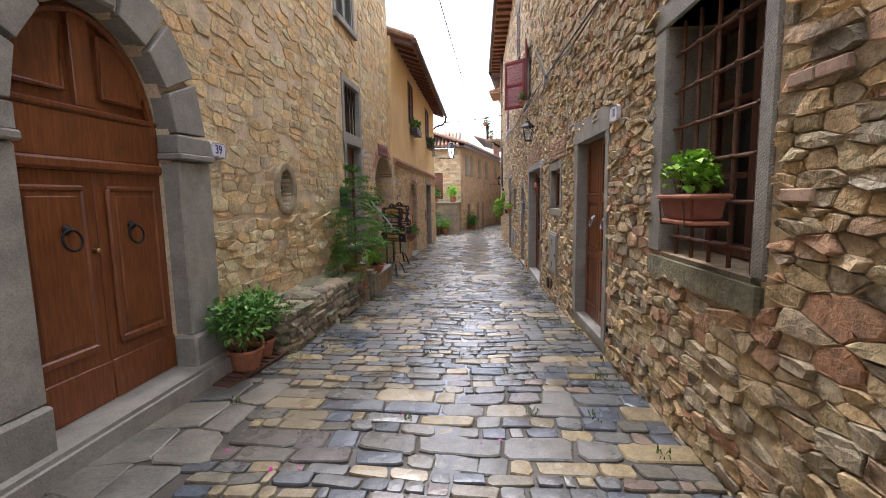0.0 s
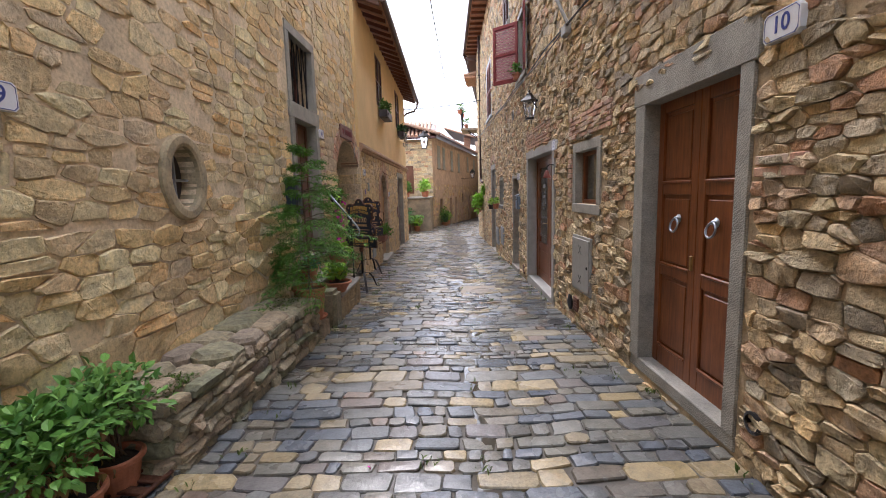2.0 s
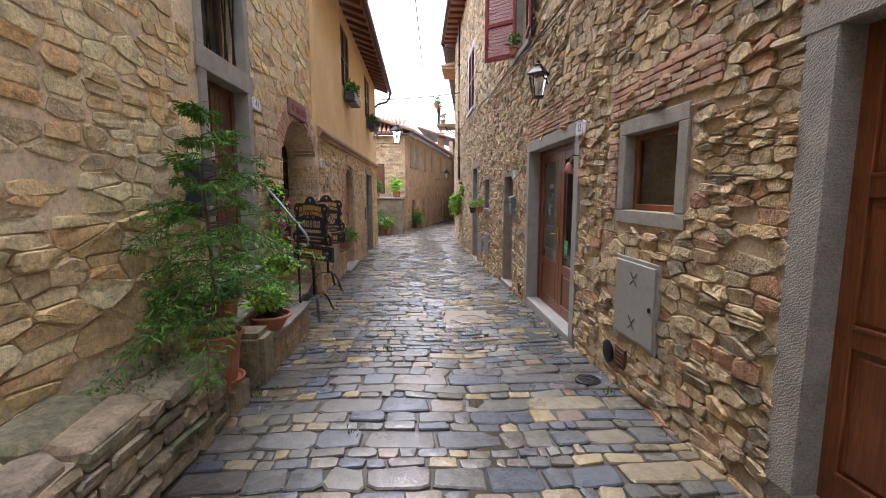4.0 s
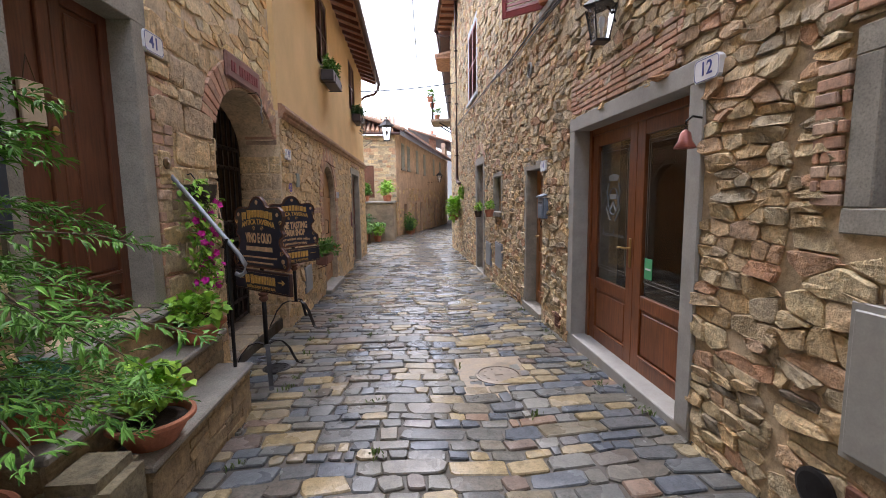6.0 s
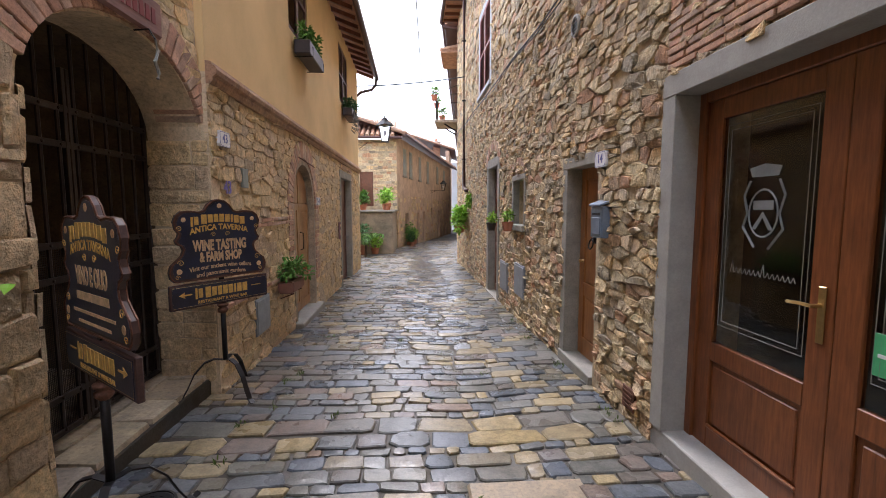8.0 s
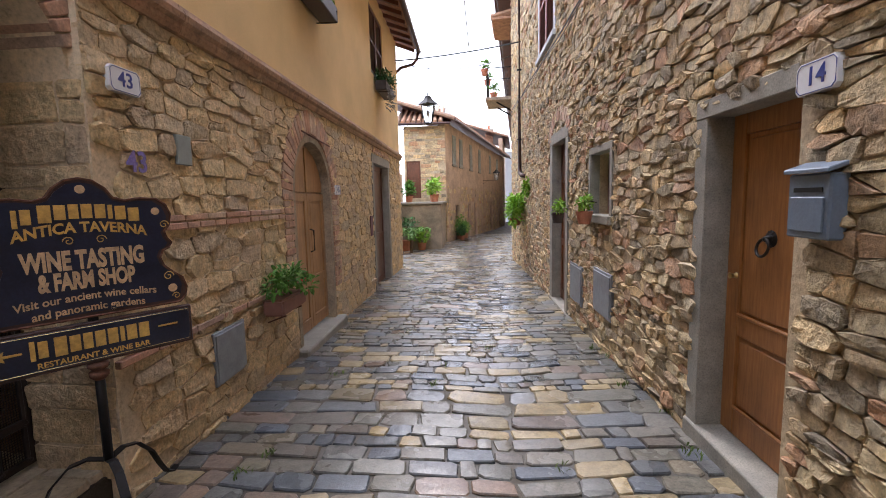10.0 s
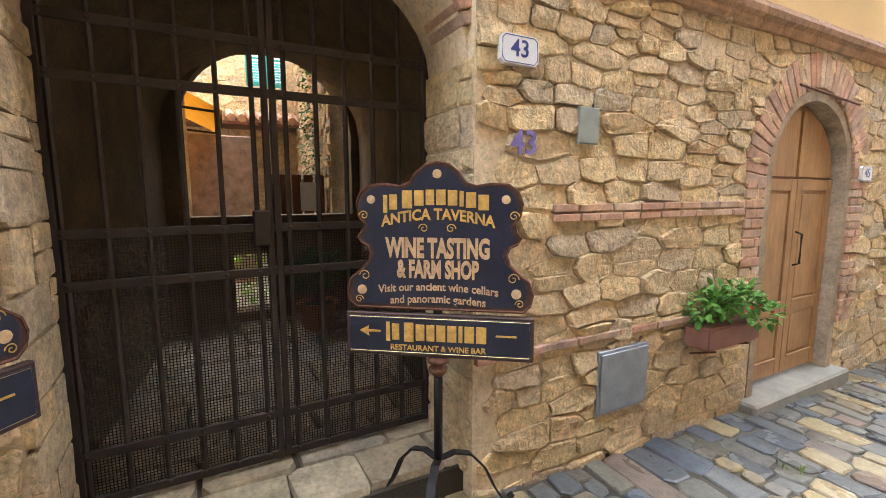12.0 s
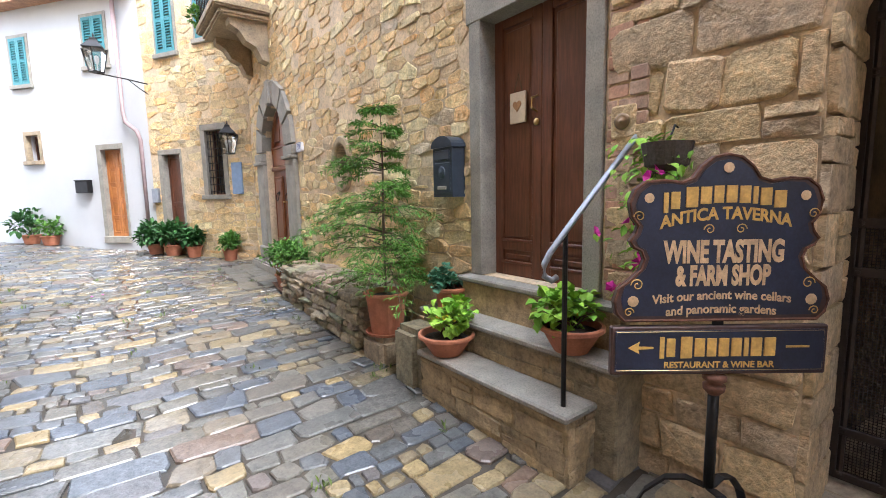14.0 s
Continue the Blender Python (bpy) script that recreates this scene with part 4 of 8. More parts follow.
def brick_stack(w, parent, u0, u1, z0, z1, h=0.055, proud=0.03, seed=5, ln_=(0.14, 0.28), mat=None):
    """Flat courses of brick let into a wall."""
    rng = random.Random(seed)
    z = z0
    while z < z1 - 0.02:
        u = u0 - rng.random() * 0.08
        while u < u1 - 0.03:
            l = rng.uniform(*ln_)
            a, b = max(u, u0), min(u + l, u1)
            u += l
            if b - a > 0.04:
                bm = bmesh.new()
                q = proud + rng.uniform(-0.006, 0.008)
                vs = [bm.verts.new(w.at(x, zz, d)) for d in (q, -0.05) for x, zz in ((a + 0.006, z + 0.005), (b - 0.006, z + 0.005), (b - 0.006, z + h - 0.006), (a + 0.006, z + h - 0.006))]
                for f in ((0, 1, 2, 3), (7, 6, 5, 4), (0, 4, 5, 1), (1, 5, 6, 2), (2, 6, 7, 3), (3, 7, 4, 0)):
                    bm.faces.new([vs[j] for j in f])
                bmesh.ops.bevel(bm, geom=bm.edges[:], offset=0.005, segments=1, affect="EDGES")
                mesh_object("brick", bm, mat or BRICK, parent)
        z += h

# ---- west side: arched double door 39 ----
door_39 = opening_thing("door_1", L1, H39, "arched chestnut double door with iron ring knockers, shut")
wd = H39.u1 - H39.u0
arch_out = [(wd / 2 - wd / 2 * math.cos(math.pi * i / 24), H39.z1 + H39.rise * math.sin(math.pi * i / 24)) for i in range(25)]
part("door_back", plate([(0, H39.z0), (0, H39.z1)] + arch_out[1:-1] + [(wd, H39.z1), (wd, H39.z0)], 0.15, 0.2), WOOD_RED, door_39)
for x0 in (0.0, wd / 2 + 0.003):
    x1 = x0 + wd / 2 - 0.003
    leaf = part("leaf", box(x0 + 0.002, x1, 0.12, 0.15, H39.z0 + 0.01, 1.72, 0.004), WOOD_RED, door_39)
    part("panel", moulded_panel(x0 + 0.12, x1 - 0.12, 0.52, 1.58, 0.105), WOOD_RED, leaf)
    for a, b in ((0.46, 0.52), (1.58, 1.62)):
        part("moulding", box(x0 + 0.09, x1 - 0.09, 0.088, 0.125, a, b, 0.012), WOOD_RED, leaf)
    for a, b in ((x0 + 0.08, x0 + 0.12), (x1 - 0.12, x1 - 0.08)):
        part("moulding", box(a, b, 0.09, 0.124, 0.5, 1.6, 0.012), WOOD_RED, leaf)
    part("kickboard", box(x0 + 0.004, x1 - 0.002, 0.105, 0.125, H39.z0 + 0.01, 0.36, 0.006), WOOD_RED, leaf)
    ring_pull(leaf, x0 + wd / 4 + (0.06 if x0 == 0 else -0.06), 0.09, 1.33, 0.068)
part("transom_rail", box(0.002, wd - 0.002, 0.075, 0.15, 1.72, 1.80, 0.018), WOOD_RED, door_39)
part("transom_rail", box(0.0, wd, 0.105, 0.15, 1.80, 2.10, 0.008), WOOD_RED, door_39)
part("transom_rail", box(0.0, wd, 0.09, 0.15, 2.10, 2.15, 0.015), WOOD_RED, door_39)
part("mullion", box(wd / 2 - 0.075, wd / 2 + 0.075, 0.1, 0.15, 2.15, 2.79, 0.006), WOOD_RED, door_39)
for sgn in (-1, 1):
    q = [(wd / 2 + sgn * 0.15, 2.24)] + [(wd / 2 + sgn * (0.15 + 0.36 * math.cos(a)), 2.24 + 0.42 * math.sin(a)) for a in [i * math.pi / 20 for i in range(11)]]
    bm = plate(q, 0.115, 0.15)
    part("panel", bm, WOOD_RED, door_39)
    part("moulding", rod([(x, 0.118, z) for x, z in q], 0.018, 6, close=True), WOOD_RED, door_39)
ring = rod([(x, 0.12, z) for x, z in [(0.045 + (wd / 2 - 0.045) * (1 - math.cos(math.pi * i / 24)) , H39.z1 + (H39.rise - 0.045) * math.sin(math.pi * i / 24)) for i in range(25)]], 0.03, 6)
part("arch_rail", ring, WOOD_RED, door_39)
part("lock_knob", lathe([(0.02, 0), (0.02, 0.01), (0.012, 0.03), (0.018, 0.045), (0.003, 0.05)], 12), BRASS, door_39, "worn brass knob", m=pose(wd / 2 - 0.05, 0.12, 1.17, 90), smooth=True)
surround = thing("door_surround", L1.m(H39.u0, 0), "grey stone door surround with imposts and round arch", "door surround", kind="structure")
for x0, x1 in ((-0.42, 0.0), (wd, wd + 0.42)):
    part("plinth_block", box(x0 - 0.03, x1, -0.11, 0.1, -0.15, 0.34, 0.02), PIETRA, surround)
    part("jamb", box(x0, x1, -0.07, 0.1, 0.34, 1.84, 0.015), PIETRA, surround)
    part("impost", box(x0 - 0.04, x1 + (0.0), -0.12, 0.1, 1.845, 1.9, 0.012), PIETRA, surround)
    part("impost", box(x0 - 0.02, x1, -0.09, 0.1, 1.9, 2.05, 0.01), PIETRA, surround)
brick_ring(L1, wall_left, H39.c, 2.05, wd / 2, wd / 2 + 0.38, 0.77, 1.13, 7, proud=0.075, mat=PIETRA, name="arch_stone", jitter=0.002)
part("keystone", box(wd / 2 - 0.09, wd / 2 + 0.09, -0.12, 0.05, 2.80, 3.2, 0.02), PIETRA, surround, "weathered carved keystone")
part("threshold", box(-0.75, wd + 0.55, -0.20, 0.14, -0.18, 0.068, 0.03, seg=2), PIETRA, surround, "long worn stone doorstep")
number_plate(L1, L1.u(4.17), 1.985, "39", "white enamel house number plate reading 39")

# ---- oval window ----
oval_win = opening_thing("window_1", L1, H_OVAL, "small oval window in a sandstone ring with iron bars", "window")
bm, prev = bmesh.new(), None
c0 = H_OVAL.r
for i in range(33):
    a = i * 6.28319 / 32
    ring = [bm.verts.new((c0 + ru * math.cos(a), y, 1.64 + rz * math.sin(a))) for ru, rz, y in ((0.19, 0.245, 0.2), (0.19, 0.245, -0.035), (0.215, 0.27, -0.045), (0.275, 0.325, -0.045), (0.295, 0.345, -0.03), (0.295, 0.345, 0.03))]
    if prev:
        for j in range(5):
            bm.faces.new((prev[j], ring[j], ring[j + 1], prev[j + 1]))
    prev = ring
bmesh.ops.remove_doubles(bm, verts=bm.verts, dist=1e-4)
part("stone_ring", bm, stone_mat("grey_gold_sandstone", [(0.34, 0.28, 0.18), (0.34, 0.28, 0.18)], bump=0.4, dist=0.008, coarse=6), oval_win)
part("bar", rod([(c0, 0.07, 1.40), (c0, 0.07, 1.88)], 0.011, 8), GALV, oval_win)
part("bar", rod([(c0 - 0.19, 0.08, 1.62), (c0 + 0.19, 0.08, 1.62)], 0.011, 8), GALV, oval_win)
# no glass: a matte near-black plate paints the shade seen inside the oval
part("pane", plate([(c0 + 0.195 * math.cos(i * 0.19635), 1.64 + 0.25 * math.sin(i * 0.19635)) for i in range(32)], 0.13, 0.14), DARK_ROOM, oval_win, "near-black plate painting the dark interior")

# ---- door 41 and the window above it ----
door_41 = opening_thing("door_2", L1, H41, "dark brown panelled double door, shut, above stone steps")
wd41 = H41.u1 - H41.u0
stone_frame(door_41, wd41, 0.6, 2.53, 0.12, 0.12, 0.2, 0.03, 0.2, 0.03)
for a, b in ((0.0, wd41 / 2 - 0.002), (wd41 / 2 + 0.002, wd41)):
    door_leaf(door_41, a, b, 0.6, 2.53, 0.13, [0.06, 0.94], WOOD_DARK, 0.085, 0.07, 0.10)
part("door_handle", rod([(wd41 / 2 - 0.04, 0.13, 1.92), (wd41 / 2 - 0.04, 0.07, 1.9), (wd41 / 2 - 0.04, 0.07, 1.83), (wd41 / 2 - 0.04, 0.13, 1.81)], 0.008, 7), BRASS, door_41, "brass pull handle")
part("lock_plate", lathe([(0.025, 0), (0.025, 0.008), (0.012, 0.014), (0.004, 0.016)], 14), BRASS, door_41, m=pose(wd41 / 2 - 0.045, 0.13, 1.74, 90))
sign = thing("heart_plaque", door_41.matrix_basis @ pose(0.27, 0.118, 1.86), "small cream wooden plaque with a heart hung on the door", "plaque")
part("board", box(-0.075, 0.075, -0.02, 0.0, -0.11, 0.11, 0.004), plain_mat("cream_painted_wood", (0.62, 0.52, 0.38), 0.6), sign)
part("heart", plate([(0.042 * (math.sin(t) ** 3), 0.013 + 0.0028 * (13 * math.cos(t) - 5 * math.cos(2 * t) - 2 * math.cos(3 * t) - math.cos(4 * t))) for t in [i * 6.28319 / 24 for i in range(24)]], -0.024, -0.019), WOOD_LIGHT, sign, "brown painted heart")
part("cord", rod([(-0.04, -0.01, 0.11), (0.0, -0.004, 0.24), (0.04, -0.01, 0.11)], 0.003, 5), BARK, sign)
win_41 = window_thing("window_2", L1, H41_TOP, "barred window above the door in a grey stone frame", 0.06, WOOD_DARK, surround=0.12, sill=False, deep=0.22)
for i in range(5):
    x = wd41 * (i + 0.5) / 5
    part("bar", rod([(x - 0.05, 0.06, 2.75), (x + 0.05, 0.06, 3.63)], 0.01, 6), IRON, win_41)
    part("bar", rod([(x + 0.05, 0.075, 2.75), (x - 0.05, 0.075, 3.63)], 0.01, 6), IRON, win_41)
win_up = window_thing("window_3", L1, H41_UP, "upper window with dark louvred shutters, shut", 0, surround=0.1)
wu = H41_UP.u1 - H41_UP.u0
shutter(win_up, 0, wu / 2, 4.7, 6.1, 0.03, GREYGREEN)
shutter(win_up, wu / 2, wu, 4.7, 6.1, 0.03, GREYGREEN)
number_plate(L1, L1.u(9.38), 2.44, "41", "white enamel house number plate reading 41")
bell = thing("doorbell", L1.m(L1.u(9.42), 1.62, 0.03), "round brass doorbell in a stone block", "doorbell")
part("block", box(-0.075, 0.075, -0.01, 0.05, -0.09, 0.09, 0.01), ASHLAR, bell)
part("button_plate", lathe([(0.045, 0), (0.045, 0.008), (0.03, 0.012), (0.012, 0.012), (0.01, 0.02), (0.002, 0.022)], 18), plain_mat("dull_bronze", (0.22, 0.15, 0.09), 0.4, 0.8), bell, m=pose(0, -0.01, 0, 90), smooth=True)

# ---- mailbox ----
mb = thing("mailbox", L1.m(L1.u(7.88), 1.22, 0.02), "dark blue-grey cast metal mailbox with a rounded top", "mailbox")
MB = plain_mat("slate_blue_metal", (0.045, 0.06, 0.085), 0.4, 0.3, var=0.15)
out = [(-0.13, 0), (0.13, 0), (0.13, 0.40)] + [(0.13 * math.cos(a), 0.40 + 0.08 * math.sin(a)) for a in [i * math.pi / 10 for i in range(1, 10)]] + [(-0.13, 0.40)]
part("body", plate(out, -0.12, 0.01), MB, mb)
part("lid", plate([(x * 1.1, 0.40 + (z - 0.40) * 1.15) for x, z in out[2:]], -0.135, 0.012), MB, mb)
part("flap", box(-0.1, 0.1, -0.13, -0.115, 0.30, 0.38, 0.006), MB, mb)
part("door", box(-0.105, 0.105, -0.128, -0.115, 0.03, 0.28, 0.008), MB, mb)
part("emblem", lathe([(0.05, 0), (0.045, 0.008), (0.02, 0.012), (0.003, 0.016)], 14), MB, mb, m=pose(0, -0.128, 0.2, 90))
part("name_slot", box(-0.06, 0.06, -0.135, -0.12, 0.06, 0.09, 0.004), GREYPAINT, mb)

# ---- steps to door 41 ----
STEP_STONE = stone_mat("worn_brown_sandstone", [(0.40, 0.31, 0.18), (0.33, 0.26, 0.165), (0.46, 0.35, 0.2), (0.29, 0.25, 0.17)], bump=0.9, dist=0.03, coarse=9, stain=0.5, pits=0.3)
steps = thing("stone_steps", pose(0, 0, 0), "three grey stone steps with rough stone risers", "steps", kind="structure")
for nm, x0, x1, y0, y1, z0, z1 in (("step", -2.5, -1.93, 8.1, 9.44, -0.5, 0.03), ("step", -2.52, -2.17, 7.8, 9.58, -0.5, 0.27), ("step", -2.55, -2.36, 8.08, 9.42, 0.2, 0.55)):
    part(nm, box(x0, x1, y0, y1, z0, z1, 0.012), STEP_STONE, steps)
    part("tread", box(x0, x1 + 0.035, y0 - 0.02, y1 + 0.02, z1 + 0.001, z1 + 0.045, 0.012), PIETRA, steps, "worn grey slab tread")
block1 = tagged(mesh_object("stone_block", box(-2.2, -1.9, 7.72, 8.06, -0.45, 0.2, 0.05, seg=2), BENCH), "rough dark grey stone block beside the steps", "stone")
block2 = tagged(mesh_object("stone_block", box(-2.25, -1.92, 7.12, 7.5, -0.45, -0.02, 0.05, seg=2), BENCH), "low rough stone block carrying a terracotta pot", "stone")

# ---- handrail ----
hr = thing("handrail", pose(0, 0, 0), "galvanised handrail with a curled end on a black post", "handrail")
part("post", rod([(-2.0, 9.36, 0.07), (-2.0, 9.36, 1.06)], 0.014, 8), IRON, hr)
bm = bmesh.new()
path = [(-2.44, 9.5, 1.55), (-2.2, 9.43, 1.28), (-2.0, 9.37, 1.05), (-1.9, 9.34, 0.93), (-1.865, 9.33, 0.87), (-1.87, 9.33, 0.81), (-1.91, 9.345, 0.785), (-1.945, 9.35, 0.80)]
rod(path, 0.017, 8, bm)
part("rail", bm, GALV, hr, smooth=True)

# ---- bench of rough stones along the wall ----
bench = thing("stone_bench", pose(0, 0, 0), "low mossy rubble stone bench built against the house wall", "bench", kind="structure")
rngb = random.Random(8)
front = lambda y: float(np.interp(y, [4.45, 5.0, 7.05], [-2.14, -2.03, -1.95]))
core = bmesh.new()
for ya, yb in ((4.5, 5.8), (5.8, 7.0)):
    vs = [core.verts.new(p) for p in ((-2.6, ya, -0.4), (front(ya) - 0.03, ya, -0.4), (front(yb) - 0.03, yb, -0.4), (-2.55, yb, -0.4), (-2.6, ya, 0.27), (front(ya) - 0.03, ya, 0.27), (front(yb) - 0.03, yb, 0.27), (-2.55, yb, 0.27))]
    for f in ((0, 1, 5, 4), (1, 2, 6, 5), (2, 3, 7, 6), (3, 0, 4, 7), (4, 5, 6, 7)):
        core.faces.new([vs[i] for i in f])
part("core", core, MORTAR_R, bench)
y = 4.45
while y < 7.0:
    ln_ = rngb.uniform(0.25, 0.55)
    yb = min(y + ln_, 7.04)
    x0 = -2.56
    for x1 in (front(y) - rngb.uniform(0.2, 0.3), front(y) + 0.02):
        t = 0.33 + rngb.uniform(-0.015, 0.02)
        pts, fs = stone_shape(rngb, x0 + 0.006, x1 - 0.006, y + 0.006, yb - 0.006, 0.06, -0.04, 0.5, jit=0.07)
        me = bpy.data.meshes.new("slab")
        me.from_pydata([(px, py, t - 0.06 + d) for px, py, d in pts], [], fs)
        me.materials.append(BENCH)
        ob = new("slab", me)
        ob.parent = bench
        x0 = x1
    y = yb
z = -0.32
FB = Wall((-2.06, 4.5), (-1.95, 7.03))
FE = Wall((-2.6, 4.47), (-2.07, 4.5))
st = Stones(bench, BENCH, "stone", lambda p: True, 300)
for fw in (FB, FE, Wall((-1.95, 7.03), (-2.5, 7.03))):
    z = -0.32
    while z < 0.27:
        h = rngb.uniform(0.06, 0.15)
        u = 0
        while u < fw.length:
            l = rngb.uniform(0.1, 0.4)
            pts, fs = stone_shape(rngb, u + 0.006, min(u + l, fw.length) - 0.004, z + 0.005, min(z + h, 0.29), rngb.uniform(0.02, 0.06), -0.04, 1.2, jit=0.1)
            if min(u + l, fw.length) - u > 0.05:
                st.add([tuple(fw.at(*p)) for p in pts], fs, Vector((0, 0, 0)))
            u += l
        z += h
st.finish()
rngm = random.Random(4)
mossy = bmesh.new()
leaf_cloud(rngm, [((rngm.uniform(-2.35, -2.05), rngm.uniform(4.46, 4.8) if rngm.random() < 0.6 else rngm.uniform(6.3, 7.0), 0.33), (0, 0, 1)) for _ in range(500)], 0.014, mossy)
part("moss", mossy, MOSS, bench)

# ---- potted plants by door 39 ----
potted_plant("potted_shrub", pose(-2.27, 3.98, -0.13), 0.165, 0.22, "green leafy shrub with dry lower leaves in a terracotta pot", "potted plant", 41, LEAF_MID, 900, 0.042, 0.36, 0.28, 0.14)
potted_plant("potted_shrub", pose(-2.30, 4.34, -0.14), 0.14, 0.2, "small green shrub in a terracotta pot beside the bench", "potted plant", 42, LEAF_MID, 520, 0.04, 0.3, 0.28, 0.16)
rngd = random.Random(2)
dry = part("dry_leaves", leaf_cloud(rngd, [((rngd.uniform(-0.14, 0.16), rngd.uniform(-0.16, 0.14), rngd.uniform(0.24, 0.5)), (0, 0, -1)) for _ in range(120)], 0.035), leaf_mat("dry_leaf", (0.16, 0.09, 0.035), (0.26, 0.19, 0.06)), bpy.data.objects["potted_shrub"], "withered brown leaves")
grate = thing("street_drain", pose(-2.32, 3.98, -0.125, 0, 0, -8), "rusty slotted iron drain cover by the doorstep", "drain", kind="structure")
bm = bmesh.new()
for i in range(9):
    box(-0.2, 0.2, -0.42 + i * 0.1, -0.36 + i * 0.1, 0.0, 0.02, 0.004, bm)
for x in (-0.2, -0.01, 0.18):
    box(x, x + 0.025, -0.44, 0.5, -0.001, 0.018, 0.003, bm)
part("grid", bm, RUST, grate)

# ---- potted conifer and the pots on the steps ----
conifer = thing("potted_conifer", pose(-2.1, 7.3, -0.02), "young potted conifer with airy whorled branches in terracotta", "potted tree", "potted plants")
part("saucer", lathe([(0.14, 0), (0.19, 0.006), (0.2, 0.03), (0.185, 0.03), (0.17, 0.012)], 24), TERRA, conifer)
part("pot", lathe([(r, z + 0.013) for r, z in pot_shape(0.2, 0.38)], 28), TERRA, conifer)
part("soil", lathe([(0.17, 0.345), (0.1, 0.36), (0.01, 0.365)], 16), SOIL, conifer)
part("trunk", rod([(0, 0, 0.3), (0.01, 0.01, 0.9), (-0.01, 0, 1.5), (0.0, 0.01, 2.03)], 0.017, 7, r1=0.005), BARK, conifer)
rngc = random.Random(77)
needles = []
zc = 0.5
while zc < 2.0:
    k = (zc - 0.5) / 1.5
    reach = 0.80 * (1 - k) ** 0.7 + 0.12
    for j in range(7 if k < 0.7 else 5):
        a = rngc.uniform(0, 6.28)
        L = reach * rngc.uniform(0.65, 1.1)
        if math.cos(a) < -0.5:
            L *= 0.55
        d = Vector((math.cos(a), math.sin(a), 0))
        up, zj = rngc.uniform(-0.05, 0.55), zc + rngc.uniform(-0.05, 0.05)
        pts = [Vector((0, 0, zj)) + d * L * s + Vector((0, 0, up * L * s - 0.45 * L * s * s)) for s in (0, 0.25, 0.5, 0.75, 1.0)]
        part("limb", rod(pts, 0.006, 5, r1=0.002), BARK, conifer)
        side = Vector((-d.y, d.x, 0))
        for s in [0.2 + 0.8 * i / 11 for i in range(12)]:
            p = Vector((0, 0, zj)) + d * L * s + Vector((0, 0, up * L * s - 0.45 * L * s * s))
            tw = 0.18 * (1.15 - s) * (0.5 + L) + 0.03
            for sg in (1, -1):
                td = (side * sg + d * 0.7 + Vector((0, 0, rngc.uniform(-0.45, 0.25)))).normalized()
                for i in range(8):
                    needles.append((p + td * tw * (i + 0.5) / 8, td + side * rngc.uniform(-0.8, 0.8) + Vector((0, 0, -0.1))))
    zc += rngc.uniform(0.09, 0.14) if zc < 1.3 else rngc.uniform(0.14, 0.2)
part("foliage", leaf_cloud(rngc, needles, 0.021, long=2.1, droop=0.1, wide=0.5), LEAF_CONIFER, conifer)
potted_plant("potted_geranium", pose(-2.02, 8.3, 0.076), 0.2, 0.16, "flowering green plant in a wide terracotta bowl on the step", "potted plant", 51, LEAF_BRIGHT, 230, 0.05, 0.22, 0.16, 0.0, bowl=True, flowers=(YPETAL, 0.08, 0.018), wide=1.5, long=1.1)
potted_plant("potted_cyclamen", pose(-2.32, 7.98, 0.316), 0.13, 0.17, "round-leaved plant in a low terracotta pot on the step", "potted plant", 52, leaf_mat("grey_green_leaf", (0.05, 0.16, 0.09), (0.11, 0.27, 0.16)), 190, 0.045, 0.17, 0.12, 0.0, wide=1.7, long=1.0, taper=0.85)
potted_plant("potted_geranium", pose(-2.2, 9.26, 0.316), 0.18, 0.16, "yellow-flowered green plant in a wide terracotta bowl", "potted plant", 53, LEAF_BRIGHT, 220, 0.055, 0.2, 0.15, 0.0, bowl=True, flowers=(YPETAL, 0.06, 0.018), wide=1.4, long=1.2)

# ---- hanging petunia by the handrail ----
pet = thing("hanging_petunia", L1.m(L1.u(9.72), 1.42, 0.0), "trailing petunia with magenta flowers in a woven wall basket", "hanging plant")
WICKER = plain_mat("grey_wicker", (0.07, 0.055, 0.045), 0.8, var=0.4, scale=60, bump=0.6)
part("basket", lathe([(0.06, -0.1), (0.1, -0.06), (0.12, 0.05), (0.105, 0.05), (0.09, -0.03)], 16, c=(0, -0.13, 0)), WICKER, pet)
part("hook", rod([(0, 0, 0.12), (0, -0.06, 0.14), (0, -0.12, 0.05)], 0.006, 5), IRON, pet)
rngp = random.Random(61)
sp = [(Vector((rngp.gauss(0, 0.085) - 0.04, -0.12 + rngp.gauss(0, 0.055), rngp.uniform(-0.78, 0.1))), (rngp.uniform(-1, 1), -0.6, -0.2)) for _ in range(420)]
part("foliage", leaf_cloud(rngp, sp, 0.04), LEAF_BRIGHT, pet)
blossoms(rngp, [p + Vector((0, -0.05, 0)) for p, o in sp if p.z < -0.1 and rngp.random() < 0.14], 0.036, PETAL, pet, "magenta trumpet flower")
bm = bmesh.new()
for _ in range(12):
    rod([(0, -0.13, 0.03), (rngp.uniform(-0.12, 0.1), -0.16, -0.2), (rngp.uniform(-0.15, 0.1), -0.13, rngp.uniform(-0.75, -0.4))], 0.004, 4, bm)
part("stems", bm, LEAF_MID, pet)
brick_stack(L1, wall_left, L1.u(9.31), L1.u(9.56), 0.55, 2.3, 0.08, 0.025, 31, (0.12, 0.26))

